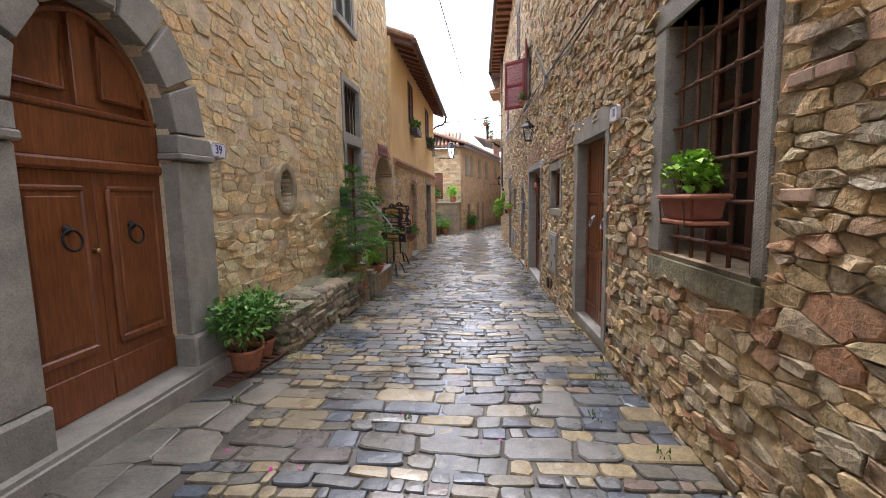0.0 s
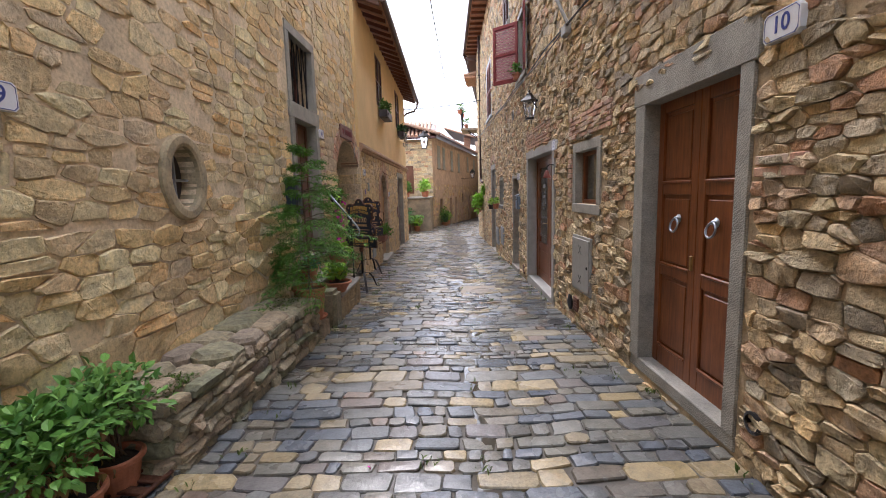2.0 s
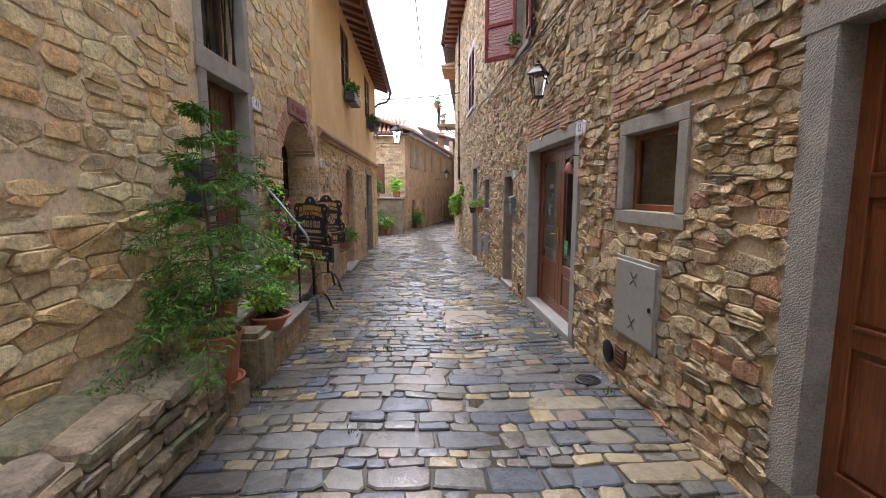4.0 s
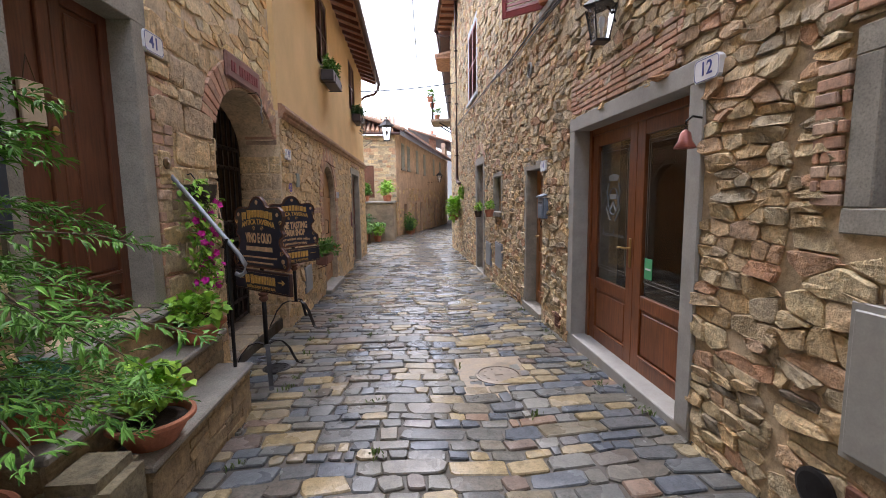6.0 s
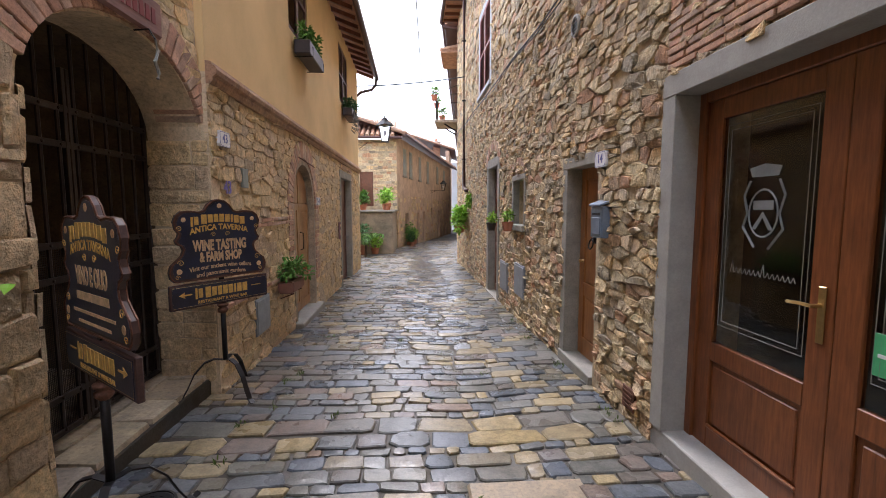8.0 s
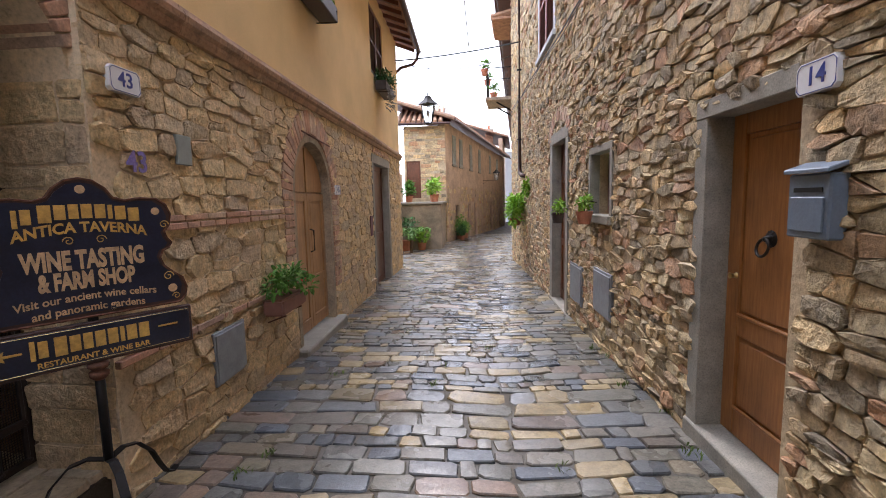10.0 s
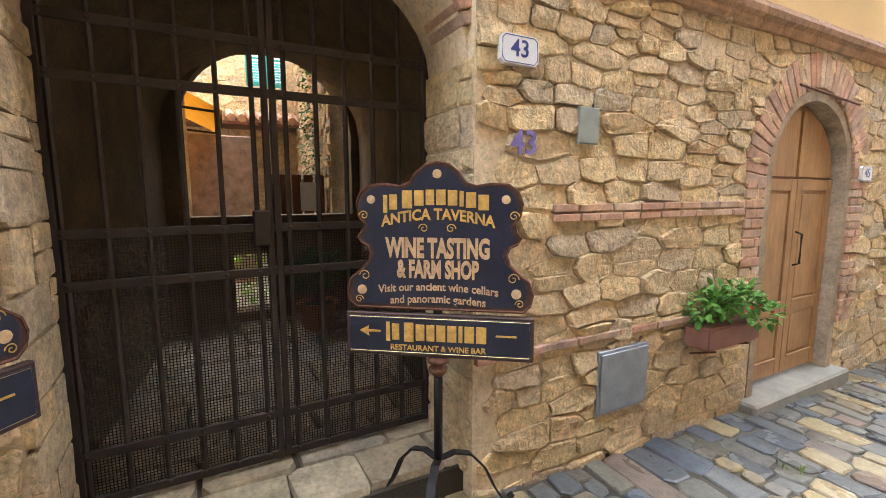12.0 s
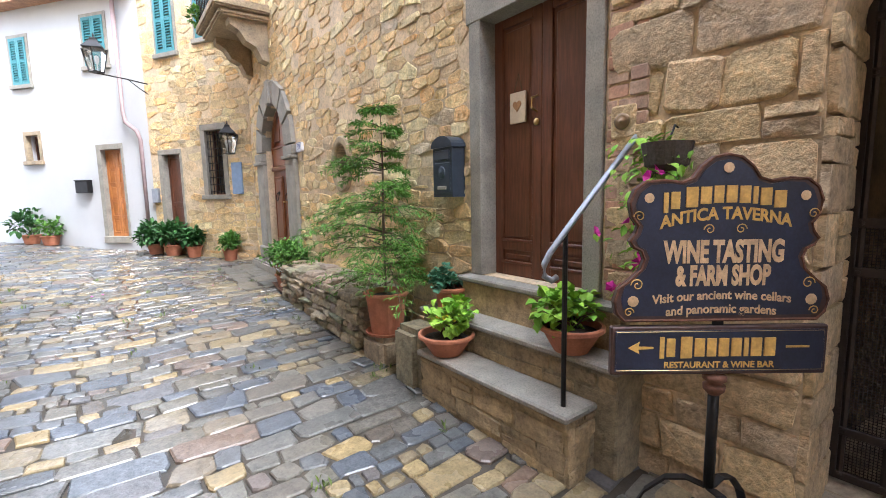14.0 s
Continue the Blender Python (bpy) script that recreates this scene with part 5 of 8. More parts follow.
# ---- vaulted passage with the iron gate ----
PASS = (10.28, 12.12)
passage = thing("passage", pose(0, 0, 0), "dark vaulted stone passage leading to a courtyard", "passage", kind="structure")
bm = bmesh.new()
prof = [(10.2, -0.4), (10.2, 1.95)] + [(11.2 - 1.0 * math.cos(math.pi * i / 12), 1.95 + 0.72 * math.sin(math.pi * i / 12)) for i in range(1, 12)] + [(12.2, 1.95), (12.2, -0.4)]
prof_far = [(10.55, -0.4), (10.55, 1.9)] + [(11.6 - 1.05 * math.cos(math.pi * i / 12), 1.9 + 0.85 * math.sin(math.pi * i / 12)) for i in range(1, 12)] + [(12.65, 1.9), (12.65, -0.4)]
a = [bm.verts.new((-2.84, y, z)) for y, z in prof]
b = [bm.verts.new((-5.9, y, z)) for y, z in prof_far]
for i in range(len(a) - 1):
    bm.faces.new((a[i], a[i + 1], b[i + 1], b[i]))
# plaster colour lowered because the vault came out too brightly lit
VAULT = stone_mat("darkened_vault_plaster", [(0.19, 0.14, 0.09), (0.19, 0.14, 0.09)], bump=0.7, dist=0.02, stain=0.5, coarse=3)
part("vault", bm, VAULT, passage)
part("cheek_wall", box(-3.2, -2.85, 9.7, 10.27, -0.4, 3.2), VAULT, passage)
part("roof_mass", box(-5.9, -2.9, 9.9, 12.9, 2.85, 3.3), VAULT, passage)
PASS_END = Wall((-5.9, 9.6), (-5.9, 13.6))
H_PE = Hole(PASS_END.u(10.72), PASS_END.u(12.55), 0.98, 1.95, 0.9)
H_PL = Hole(PASS_END.u(11.17), PASS_END.u(11.7), -0.12, 0.56)
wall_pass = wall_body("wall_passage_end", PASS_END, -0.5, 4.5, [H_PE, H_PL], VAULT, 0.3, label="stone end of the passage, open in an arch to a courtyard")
# floor slabs of the threshold and passage
rngt = random.Random(71)
floorp = thing("passage_floor", pose(0, 0, 0), "worn flagstones of the gate's threshold", "floor", kind="structure")
part("bed", box(-6.3, -2.42, 10.2, 12.7, -0.7, -0.27), JOINT, floorp)
FLAG = stone_mat("worn_flagstone", [(0.36, 0.29, 0.20), (0.43, 0.36, 0.26), (0.30, 0.26, 0.21), (0.40, 0.33, 0.22)], rough=(0.4, 0.75), bump=0.4, dist=0.01)
stp = Stones(floorp, FLAG, "flagstone", lambda p: True, 120)
x = -6.2
while x < -2.62:
    d = rngt.uniform(0.3, 0.45)
    y = 10.22
    while y < 12.5:
        l = rngt.uniform(0.3, 0.6)
        pts, fs = stone_shape(rngt, x + 0.006, x + d - 0.006, y + 0.006, min(y + l, 12.6) - 0.006, 0.05, -0.03, 0.1, jit=0.05, edge=0.05, corner=0.3)
        if min(y + l, 12.6) - y > 0.1:
            stp.add([(px, py, -0.28 + dd) for px, py, dd in pts], fs, Vector((0, 0, 0)))
        y += l
    x += d
stp.finish()

GATE_IRON = plain_mat("brown_black_gate_iron", (0.04, 0.029, 0.025), 0.5, 0.4, var=0.35)
# gate
gate = thing("iron_gate", pose(-2.88, 0, 0), "tall black wrought-iron double gate with wire mesh below, shut", "gate")
gz0, gz1 = -0.2, 2.3
for i in range(12):
    y = 10.36 + i * (12.08 - 10.36) / 11
    top = 2.05 + 0.45 * math.sqrt(max(0, 1 - ((y - 11.22) / 0.98) ** 2))
    bm = rod([(0, y, gz0), (0, y, top)], 0.014, 6)
    part("bar", bm, GATE_IRON, gate)
    for z in (-0.17, 0.05, 0.84, 1.07, 1.74, 1.98):
        part("rivet", lathe([(0.012, 0), (0.011, 0.006), (0.002, 0.01)], 6), GATE_IRON, gate, m=pose(0.014, y, z, 0, 90))
for z in (-0.18, 0.05, 0.84, 1.07, 1.74, 1.98):
    part("cross_rail", box(-0.006, 0.014, 10.31, 12.12, z - 0.022, z + 0.022, 0.003), GATE_IRON, gate)
for y in (10.33, 11.2, 11.24, 12.1):
    part("stile", box(-0.016, 0.016, y - 0.016, y + 0.016, gz0, 2.25, 0.003), GATE_IRON, gate)
part("lock", box(-0.03, 0.04, 11.12, 11.2, 0.98, 1.16, 0.006), GATE_IRON, gate)
bm = bmesh.new()
for i in range(120):
    y = 10.34 + i * 1.76 / 119
    v = [bm.verts.new(p) for p in ((-0.026, y - 0.002, -0.18), (-0.026, y + 0.002, -0.18), (-0.026, y + 0.002, 1.07), (-0.026, y - 0.002, 1.07), (-0.03, y, -0.18), (-0.03, y, 1.07))]
    bm.faces.new((v[0], v[1], v[2], v[3]))
    bm.faces.new((v[1], v[4], v[5], v[2]))
    bm.faces.new((v[4], v[0], v[3], v[5]))
for i in range(86):
    z = -0.18 + i * 1.25 / 85
    v = [bm.verts.new(p) for p in ((-0.022, 10.34, z - 0.002), (-0.022, 12.1, z - 0.002), (-0.022, 12.1, z + 0.002), (-0.022, 10.34, z + 0.002), (-0.026, 10.34, z), (-0.026, 12.1, z))]
    bm.faces.new((v[0], v[1], v[2], v[3]))
    bm.faces.new((v[1], v[0], v[4], v[5]))
    bm.faces.new((v[3], v[2], v[5], v[4]))
part("wire_mesh", bm, GATE_IRON, gate, "fine dark wire mesh")
# brick arch over the passage and its board
brick_ring(L1, wall_left, H_ARCH.c, 1.92, 0.89, 1.16, 0.62, 0.90, 26, 12, 168, proud=0.035, deep=0.35)
board = thing("name_board", L1.m(L1.u(11.02), 2.66, 0.05), "faded red wooden tavern name board above the arch", "sign")
WOODSIGN = wood_mat("faded_pink_board", (0.30, 0.17, 0.14), (0.20, 0.10, 0.085), 0.8, "x")
part("plank", box(-0.46, 0.46, -0.02, 0.02, -0.13, 0.13, 0.02), WOODSIGN, board)
RED_INK = plain_mat("faded_red_ink", (0.22, 0.05, 0.05), 0.8)
for i in range(11):
    if i != 2:
        part("faded_mark", box(-0.36 + i * 0.068, -0.318 + i * 0.068, -0.026, -0.019, -0.05, 0.05), RED_INK, board)
orn = thing("iron_ornament", L1.m(L1.u(11.25), 2.36, 0.0), "small pale iron ornament hanging from a hook", "ornament")
part("hook", rod([(0, 0.02, 0.16), (0.0, -0.1, 0.17), (0, -0.14, 0.1)], 0.006, 5), IRON, orn)
part("pendant", rod([(0, -0.14, 0.1), (0.02, -0.14, 0.03), (-0.02, -0.14, -0.05), (0.02, -0.14, -0.12), (0.0, -0.14, -0.16)], 0.012, 6), GREYPAINT, orn)
stopper = thing("letter_box_panel", pose(-2.62, 10.285, 0.0), "dark metal panel set in the passage's side", "panel")
part("panel", box(-0.2, 0.1, -0.01, 0.025, -0.18, 0.3, 0.004), IRON, stopper)

# ---- courtyard seen through the passage ----
COURT = Wall((-11.5, 8.6), (-11.5, 15.0))
wall_court = wall_body("wall_courtyard_house", COURT, -1.5, 7.0, [Hole(3.3, 4.1, 3.6, 4.8)], ASHLAR, 0.3, label="sunlit sandstone house across the courtyard")
COURT_SIDE = Wall((-11.5, 12.95), (-6.3, 12.4))
wall_court_side = tagged(wall_body("wall_courtyard_side", COURT_SIDE, -1.5, 4.6, [], MORTAR_R, 0.3), "ivy-grown stone side wall of the courtyard", "wall", kind="structure")
tagged(wall_body("wall_courtyard_near_side", Wall((-6.1, 9.6), (-11.5, 9.4)), -1.5, 5.0, [], MORTAR_L, 0.3), "plastered side wall of the courtyard", "wall", kind="structure")
awning = thing("awning", pose(-8.6, 11.0, 1.95), "yellow fabric awning on dark arms in the courtyard", "awning")
AWN = plain_mat("yellow_awning_cloth", (0.62, 0.36, 0.04), 0.8, var=0.12, scale=5)
bm = bmesh.new()
v = [bm.verts.new(p) for p in ((-1.5, -1.0, 1.0), (1.2, -1.0, 1.0), (1.2, 0.2, 0.42), (-1.5, 0.2, 0.42), (-1.5, 0.2, 0.24), (1.2, 0.2, 0.24))]
bm.faces.new((v[0], v[1], v[2], v[3]))
bm.faces.new((v[3], v[2], v[5], v[4]))
bmesh.ops.solidify(bm, geom=bm.faces[:], thickness=0.012)
part("cloth", bm, AWN, awning)
for x in (-1.4, 1.1):
    part("arm", rod([(x, -1.62, 0.55), (x, 0.18, 0.40)], 0.02, 6), IRON, awning)
shop = opening_thing("window_4", COURT, Hole(3.3, 4.1, 3.6, 4.8), "courtyard window with green shutters", "window")
GREENP = plain_mat("green_shutter_paint", (0.03, 0.26, 0.20), 0.5)
shutter(shop, 0, 0.4, 3.6, 4.8, 0.0, GREENP)
shutter(shop, 0.4, 0.8, 3.6, 4.8, 0.0, GREENP)
canopy = thing("tiled_canopy", pose(-11.0, 11.6, 2.75), "small clay-tiled canopy over the courtyard house door", "canopy")
bm = bmesh.new()
for i in range(14):
    rod([(-0.45, -1.3 + i * 0.2, 0.22), (0.4, -1.3 + i * 0.2, 0.0)], 0.085, 8, bm)
part("tiles", bm, ROOF_TILE, canopy)
part("deck", box(-0.46, 0.36, -1.4, 1.4, -0.12, -0.06), WOOD_DARK, canopy)
crate = thing("plank_fence", pose(-6.6, 12.15, 0.98), "dark plank fence with a pinned paper notice", "fence")
for i in range(7):
    part("plank", box(-0.02, 0.02, -0.5 + i * 0.15, -0.38 + i * 0.15, -1.2, 0.5, 0.004), WOOD_DARK, crate)
part("notice", box(0.021, 0.025, -0.1, 0.16, 0.02, 0.4), CERAMIC, crate, "white paper notice")
potted_plant("courtyard_shrub", pose(-5.3, 11.95, -0.235), 0.22, 0.3, "leafy shrub in a clay pot behind the gate", "potted plant", 81, LEAF_DARK, 420, 0.05, 0.3, 0.3, 0.15)
rngg = random.Random(91)
hedge = tagged(mesh_object("garden_shrubs", leaf_cloud(rngg, [((rngg.uniform(-8.2, -7.2), rngg.uniform(10.9, 12.2), rngg.uniform(-0.9, 0.3)), (1, 0, 0.4)) for _ in range(350)], 0.07), LEAF_BRIGHT), "bright green garden leaves beyond the passage", "shrubs", kind="stuff")

rni = random.Random(92)
ivy_c = thing("wall_ivy", COURT_SIDE.m(3.6, 2.2, 0.05), "dark green ivy patches climbing the courtyard wall", "climber")
part("foliage", leaf_cloud(rni, [((rni.uniform(-1.4, 1.4), rni.uniform(-0.06, 0.0), rni.uniform(-1.6, 1.9)), (0, -1, -0.2)) for _ in range(520)], 0.05, wide=1.4, long=1.1), LEAF_DARK, ivy_c)
gravel = mesh_object("courtyard_floor", box(-11.5, -6.25, 9.5, 13.3, -0.6, -0.34), stone_mat("pale_gravel", [(0.55, 0.51, 0.44), (0.55, 0.51, 0.44)], fine=120, coarse=20))
tagged(gravel, "pale gravel floor of the courtyard", "floor", kind="structure")
tagged(mesh_object("courtyard_annex", box(-10.6, -8.9, 10.5, 11.75, -0.5, 2.2, 0.02), BRICK), "low brown brick annex under the awning", "annex", kind="structure")
tagged(mesh_object("courtyard_pillar", box(-8.3, -7.6, 9.6, 10.75, -0.5, 4.6, 0.02), ASHLAR), "plastered stone pier in the courtyard", "pier", kind="structure")

# ---- east side: barred window ----
grate_win = opening_thing("window_5", R0, H_GRATE, "deep stone-framed window behind a rusty iron grille", "window")
gw = H_GRATE.u1 - H_GRATE.u0
part("surround", box(-0.2, 0, -0.018, 0.3, 1.08, 2.62, 0.012), TOOLED, grate_win, "chiselled grey stone jamb")
part("surround", box(gw, gw + 0.11, -0.018, 0.3, 1.08, 2.62, 0.012), TOOLED, grate_win, "chiselled grey stone jamb")
part("lintel", box(-0.2, gw + 0.11, -0.022, 0.3, 2.62, 2.82, 0.012), TOOLED, grate_win)
part("window_sill", box(-0.2, gw + 0.1, -0.03, 0.3, 0.88, 1.078, 0.03, seg=2), BENCH, grate_win, "thick worn stone sill")
bm = bmesh.new()
for x0 in (0.0, gw / 2):
    x1 = x0 + gw / 2
    for b in ((x0, x0 + 0.07, 1.09, 2.6), (x1 - 0.07, x1, 1.09, 2.6), (x0 + 0.07, x1 - 0.07, 1.09, 1.17), (x0 + 0.07, x1 - 0.07, 2.52, 2.6), (x0 + 0.07, x1 - 0.07, 1.58, 1.62), (x0 + 0.07, x1 - 0.07, 2.05, 2.09)):
        box(b[0], b[1], 0.3, 0.35, b[2], b[3], 0.005, bm)
part("window_frame", bm, wood_mat("red_brown_window_wood", (0.13, 0.045, 0.03), (0.07, 0.025, 0.018), 0.5), grate_win)
part("pane", box(0.07, gw - 0.07, 0.325, 0.331, 1.17, 2.52), GLASS, grate_win)
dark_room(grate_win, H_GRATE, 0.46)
grille = thing("window_grille", R0.m(H_GRATE.u0, 0, 0.0), "rusty red-brown iron grille of knotted round bars", "grille")
for i in range(5):
    x = 0.1 + i * (gw - 0.2) / 4
    part("bar", rod([(x, 0.06, 1.08), (x, 0.06, 2.62)], 0.013, 8), RUST, grille)
for i in range(6):
    z = 1.2 + i * 0.245
    pts = [(0.0, 0.06, z)]
    for j in range(5):
        x = 0.1 + j * (gw - 0.2) / 4
        pts += [(x - 0.025, 0.06, z), (x, 0.042, z), (x + 0.025, 0.06, z)]
    part("bar", rod(pts + [(gw, 0.06, z)], 0.0125, 8), RUST, grille)
wb = thing("window_box", R0.m(R0.u(2.69), 1.345, 0.11), "red-brown clay window box hung on the grille", "planter")
ob = box(-0.2, 0.2, -0.08, 0.12, 0, 0.135, 0.0)
for v in ob.verts:
    if v.co.z < 0.05:
        v.co.x *= 0.86
        v.co.y = 0.01 + (v.co.y - 0.01) * 0.8
bmesh.ops.bevel(ob, geom=ob.edges[:], offset=0.012, segments=2, affect="EDGES")
part("trough", ob, plain_mat("red_clay", (0.26, 0.085, 0.055), 0.7, var=0.2), wb)
part("rim", box(-0.213, 0.213, -0.093, 0.133, 0.118, 0.145, 0.008), TERRA, wb)
part("tray", box(-0.215, 0.215, -0.08, 0.12, -0.024, -0.003, 0.006), TERRA, wb)
part("soil", box(-0.19, 0.19, -0.068, 0.105, 0.135, 0.15, 0.004), SOIL, wb)
part("bracket", rod([(-0.15, 0.1, -0.035), (-0.15, -0.085, -0.03), (-0.15, -0.1, 0.11)], 0.007, 5), RUST, wb)
part("bracket", rod([(0.15, 0.1, -0.035), (0.15, -0.085, -0.03), (0.15, -0.1, 0.11)], 0.007, 5), RUST, wb)
geran = thing("window_box_geranium", R0.m(R0.u(2.72), 1.485, 0.11), "bright green bushy plant growing in the window box", "plant")
rg = random.Random(31)
sp = bush_spots(rg, 420, 0.21, 0.14, 0.16, (0, 0, 0.11), 9)
stems(rg, (0, 0, 0.0), [p for p, o in sp[:12]], 0.005, geran)
part("foliage", leaf_cloud(rg, sp, 0.037, wide=1.6, long=1.05), LEAF_BRIGHT, geran)

# ---- door 10 ----
door_10 = opening_thing("door_3", R0, H10, "chestnut double door of square panels with ring knockers, shut")
w10 = H10.u1 - H10.u0
stone_frame(door_10, w10, -0.02, 2.13, 0.16, 0.11, 0.25, 0.02, 0.16, 0.03, sill=(0.1, 0.012), mat=TOOLED)
for a, b in ((0.0, w10 / 2 - 0.002), (w10 / 2 + 0.002, w10)):
    lf = door_leaf(door_10, a, b, -0.02, 2.13, 0.11, [0.35, 0.33, 0.32], WOOD_RED, 0.085, 0.09, 0.16)
    ring_pull(lf, (a + b) / 2 + (0.06 if a == 0 else -0.06), 0.11, 1.22, 0.05, GALV)
part("lock_plate", box(w10 / 2 - 0.05, w10 / 2 - 0.02, 0.095, 0.112, 0.85, 0.96, 0.004), BRASS, door_10)
number_plate(R0, R0.u(4.32), 2.23, "10", "blue and white enamel house number plate reading 10")

# ---- small window and meter cabinet ----
sw = window_thing("window_6", R0, H_SMALL, "small square window in a pale stone frame", 0.05, WOOD_RED, surround=0.11, deep=0.07, sill=False)
part("window_sill", box(-0.12, H_SMALL.u1 - H_SMALL.u0 + 0.12, -0.02, 0.1, 1.17, 1.279, 0.006), PIETRA, sw)
cab = thing("meter_cabinet", R0.m(R0.u(7.31), 0.22, 0.03), "grey painted steel meter cabinet door in the wall", "cabinet")
part("frame", box(-0.33, 0.33, -0.005, 0.03, 0, 0.68, 0.004), GREYPAINT, cab)
part("door", box(-0.305, 0.305, -0.018, -0.004, 0.03, 0.65, 0.006), GREYPAINT, cab)
part("lock", lathe([(0.02, 0), (0.02, 0.006), (0.008, 0.012), (0.003, 0.012)], 12), IRON, cab, m=pose(0.25, -0.018, 0.33, 90))
for z in (0.16, 0.52):
    part("hinge_mark", rod([(-0.05, -0.02, z + 0.05), (0.0, -0.02, z), (0.05, -0.02, z + 0.05)], 0.003, 5), IRON, cab)
    part("hinge_mark", rod([(-0.05, -0.02, z - 0.05), (0.0, -0.02, z - 0.01), (0.05, -0.02, z - 0.05)], 0.003, 5), IRON, cab)
flap = thing("drain_flap", R0.m(R0.u(7.72), 0.0, 0.03), "oval black iron flap at the wall's foot", "drain cover")
part("flap", lathe([(0.1, 0), (0.1, 0.012), (0.08, 0.02), (0.03, 0.024), (0.004, 0.024)], 20), IRON, flap, m=pose(0, 0, 0, 90))
vent1 = thing("air_brick", R0.m(R0.u(7.5), 0.02, 0.03), "rusty square air grille low in the wall", "vent")
bm = box(-0.09, 0.09, -0.008, 0.02, -0.09, 0.09, 0.004)
for i in range(4):
    box(-0.07, 0.07, -0.014, -0.007, -0.06 + i * 0.035, -0.045 + i * 0.035, bm=bm)
part("grid", bm, RUST, vent1)
hole_f = thing("wall_drain", R0.m(R0.u(4.36), 0.16, 0.02), "dark clay drain hole at the wall's foot", "drain hole")
part("hole", lathe([(0.06, 0.0), (0.065, 0.03), (0.05, 0.035), (0.045, -0.02)], 14), BLACK_INK, hole_f, m=pose(0, 0.02, 0, 90))

# ---- glazed double door 12 ----
door_12 = opening_thing("door_4", R1, H12, "glazed brown wooden double shop door, shut")
w12 = H12.u1 - H12.u0
stone_frame(door_12, w12, -0.24, 2.04, 0.14, 0.14, 0.14, 0.03, 0.16, sill=(0.16, 0.02), mat=plain_mat("pale_grey_stone", (0.33, 0.315, 0.285), 0.8, var=0.15, scale=6, bump=0.3))
part("frame", box(0.001, 0.07, 0.14, 0.22, -0.24, 2.04, 0.005), WOOD_RED, door_12)
part("frame", box(w12 - 0.07, w12 - 0.001, 0.14, 0.22, -0.24, 2.04, 0.005), WOOD_RED, door_12)
part("frame", box(0.07, w12 - 0.07, 0.141, 0.219, 1.97, 2.039, 0.005), WOOD_RED, door_12)
for a, b in ((0.07, w12 / 2 - 0.002), (w12 / 2 + 0.002, w12 - 0.07)):
    lf = door_leaf(door_12, a, b, -0.24, 1.97, 0.16, [0.24, 0.76], WOOD_RED, 0.13, 0.12, 0.14, glass_from=1)
    x0, x1, z0, z1 = a + 0.165, b - 0.165, 0.58, 1.80
    for o in (0.0, 0.03):
        bm = rod([(x0 + o, 0.176, z0 + o), (x1 - o, 0.176, z0 + o), (x1 - o, 0.176, z1 - o), (x0 + o, 0.176, z1 - o)], 0.003, 4, close=True)
        part("etched_line", bm, GREYPAINT, lf, "frosted border line on the glass")
    if a < 0.5:
        bm = bmesh.new()
        cx, cz = (a + b) / 2, 1.28
        for pts, r in (([(cx + 0.1 * math.cos(t), 0.176, cz + 0.13 * math.sin(t)) for t in [i * 6.28319 / 20 for i in range(20)]], 0.006),):
            rod(pts, r, 4, bm, close=True)
        plate([(cx - 0.07, cz + 0.02), (cx + 0.07, cz + 0.02), (cx + 0.07, cz + 0.07), (cx - 0.07, cz + 0.07)], 0.174, 0.178, bm)
        plate([(cx - 0.075, cz - 0.09), (cx - 0.045, cz - 0.09), (cx, cz - 0.02), (cx + 0.045, cz - 0.09), (cx + 0.075, cz - 0.09), (cx, cz + 0.01)], 0.174, 0.178, bm)
        plate([(cx - 0.09, cz + 0.2), (cx + 0.09, cz + 0.2), (cx + 0.11, cz + 0.25), (cx, cz + 0.27), (cx - 0.11, cz + 0.25)], 0.174, 0.178, bm)
        for sg in (-1, 1):
            rod([(cx + sg * 0.1, 0.176, cz + 0.18), (cx + sg * 0.14, 0.176, cz + 0.1), (cx + sg * 0.11, 0.176, cz), (cx + sg * 0.14, 0.176, cz - 0.08), (cx + sg * 0.05, 0.176, cz - 0.19)], 0.008, 4, bm)
        part("etched_crest", bm, plain_mat("frosted_glass_white", (0.24, 0.26, 0.27), 0.7), lf, "frosted heraldic crest on the glass")
        bm = bmesh.new()
        for k in range(14):
            xx = cx - 0.22 + k * 0.033
            rod([(xx, 0.176, 0.93), (xx + 0.016, 0.176, 0.93 + (0.07 if k in (0, 7) else 0.03)), (xx + 0.028, 0.176, 0.93)], 0.0025, 4, bm)
        part("etched_script", bm, GREYPAINT, lf, "frosted flowing line of script")
    else:
        stk = part("sticker", box(x0 + 0.0, x0 + 0.12, 0.174, 0.178, 0.62, 0.80, 0.002), plain_mat("green_sticker", (0.08, 0.42, 0.18), 0.4), lf, "green square door sticker")
        part("sticker_mark", box(x0 + 0.02, x0 + 0.1, 0.172, 0.174, 0.70, 0.715), CERAMIC, lf)
hx = w12 / 2 - 0.06
part("handle_plate", box(hx - 0.02, hx + 0.02, 0.15, 0.16, 0.68, 0.95, 0.004), BRASS, door_12, "worn brass back plate")
part("door_handle", rod([(hx, 0.155, 0.86), (hx, 0.1, 0.86), (hx - 0.06, 0.095, 0.862), (hx - 0.13, 0.1, 0.855)], 0.009, 7), BRASS, door_12, "brass lever handle")
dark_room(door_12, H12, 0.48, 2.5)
number_plate(R1, R1.u(8.62), 2.09, "12", "white enamel house number plate reading 12")
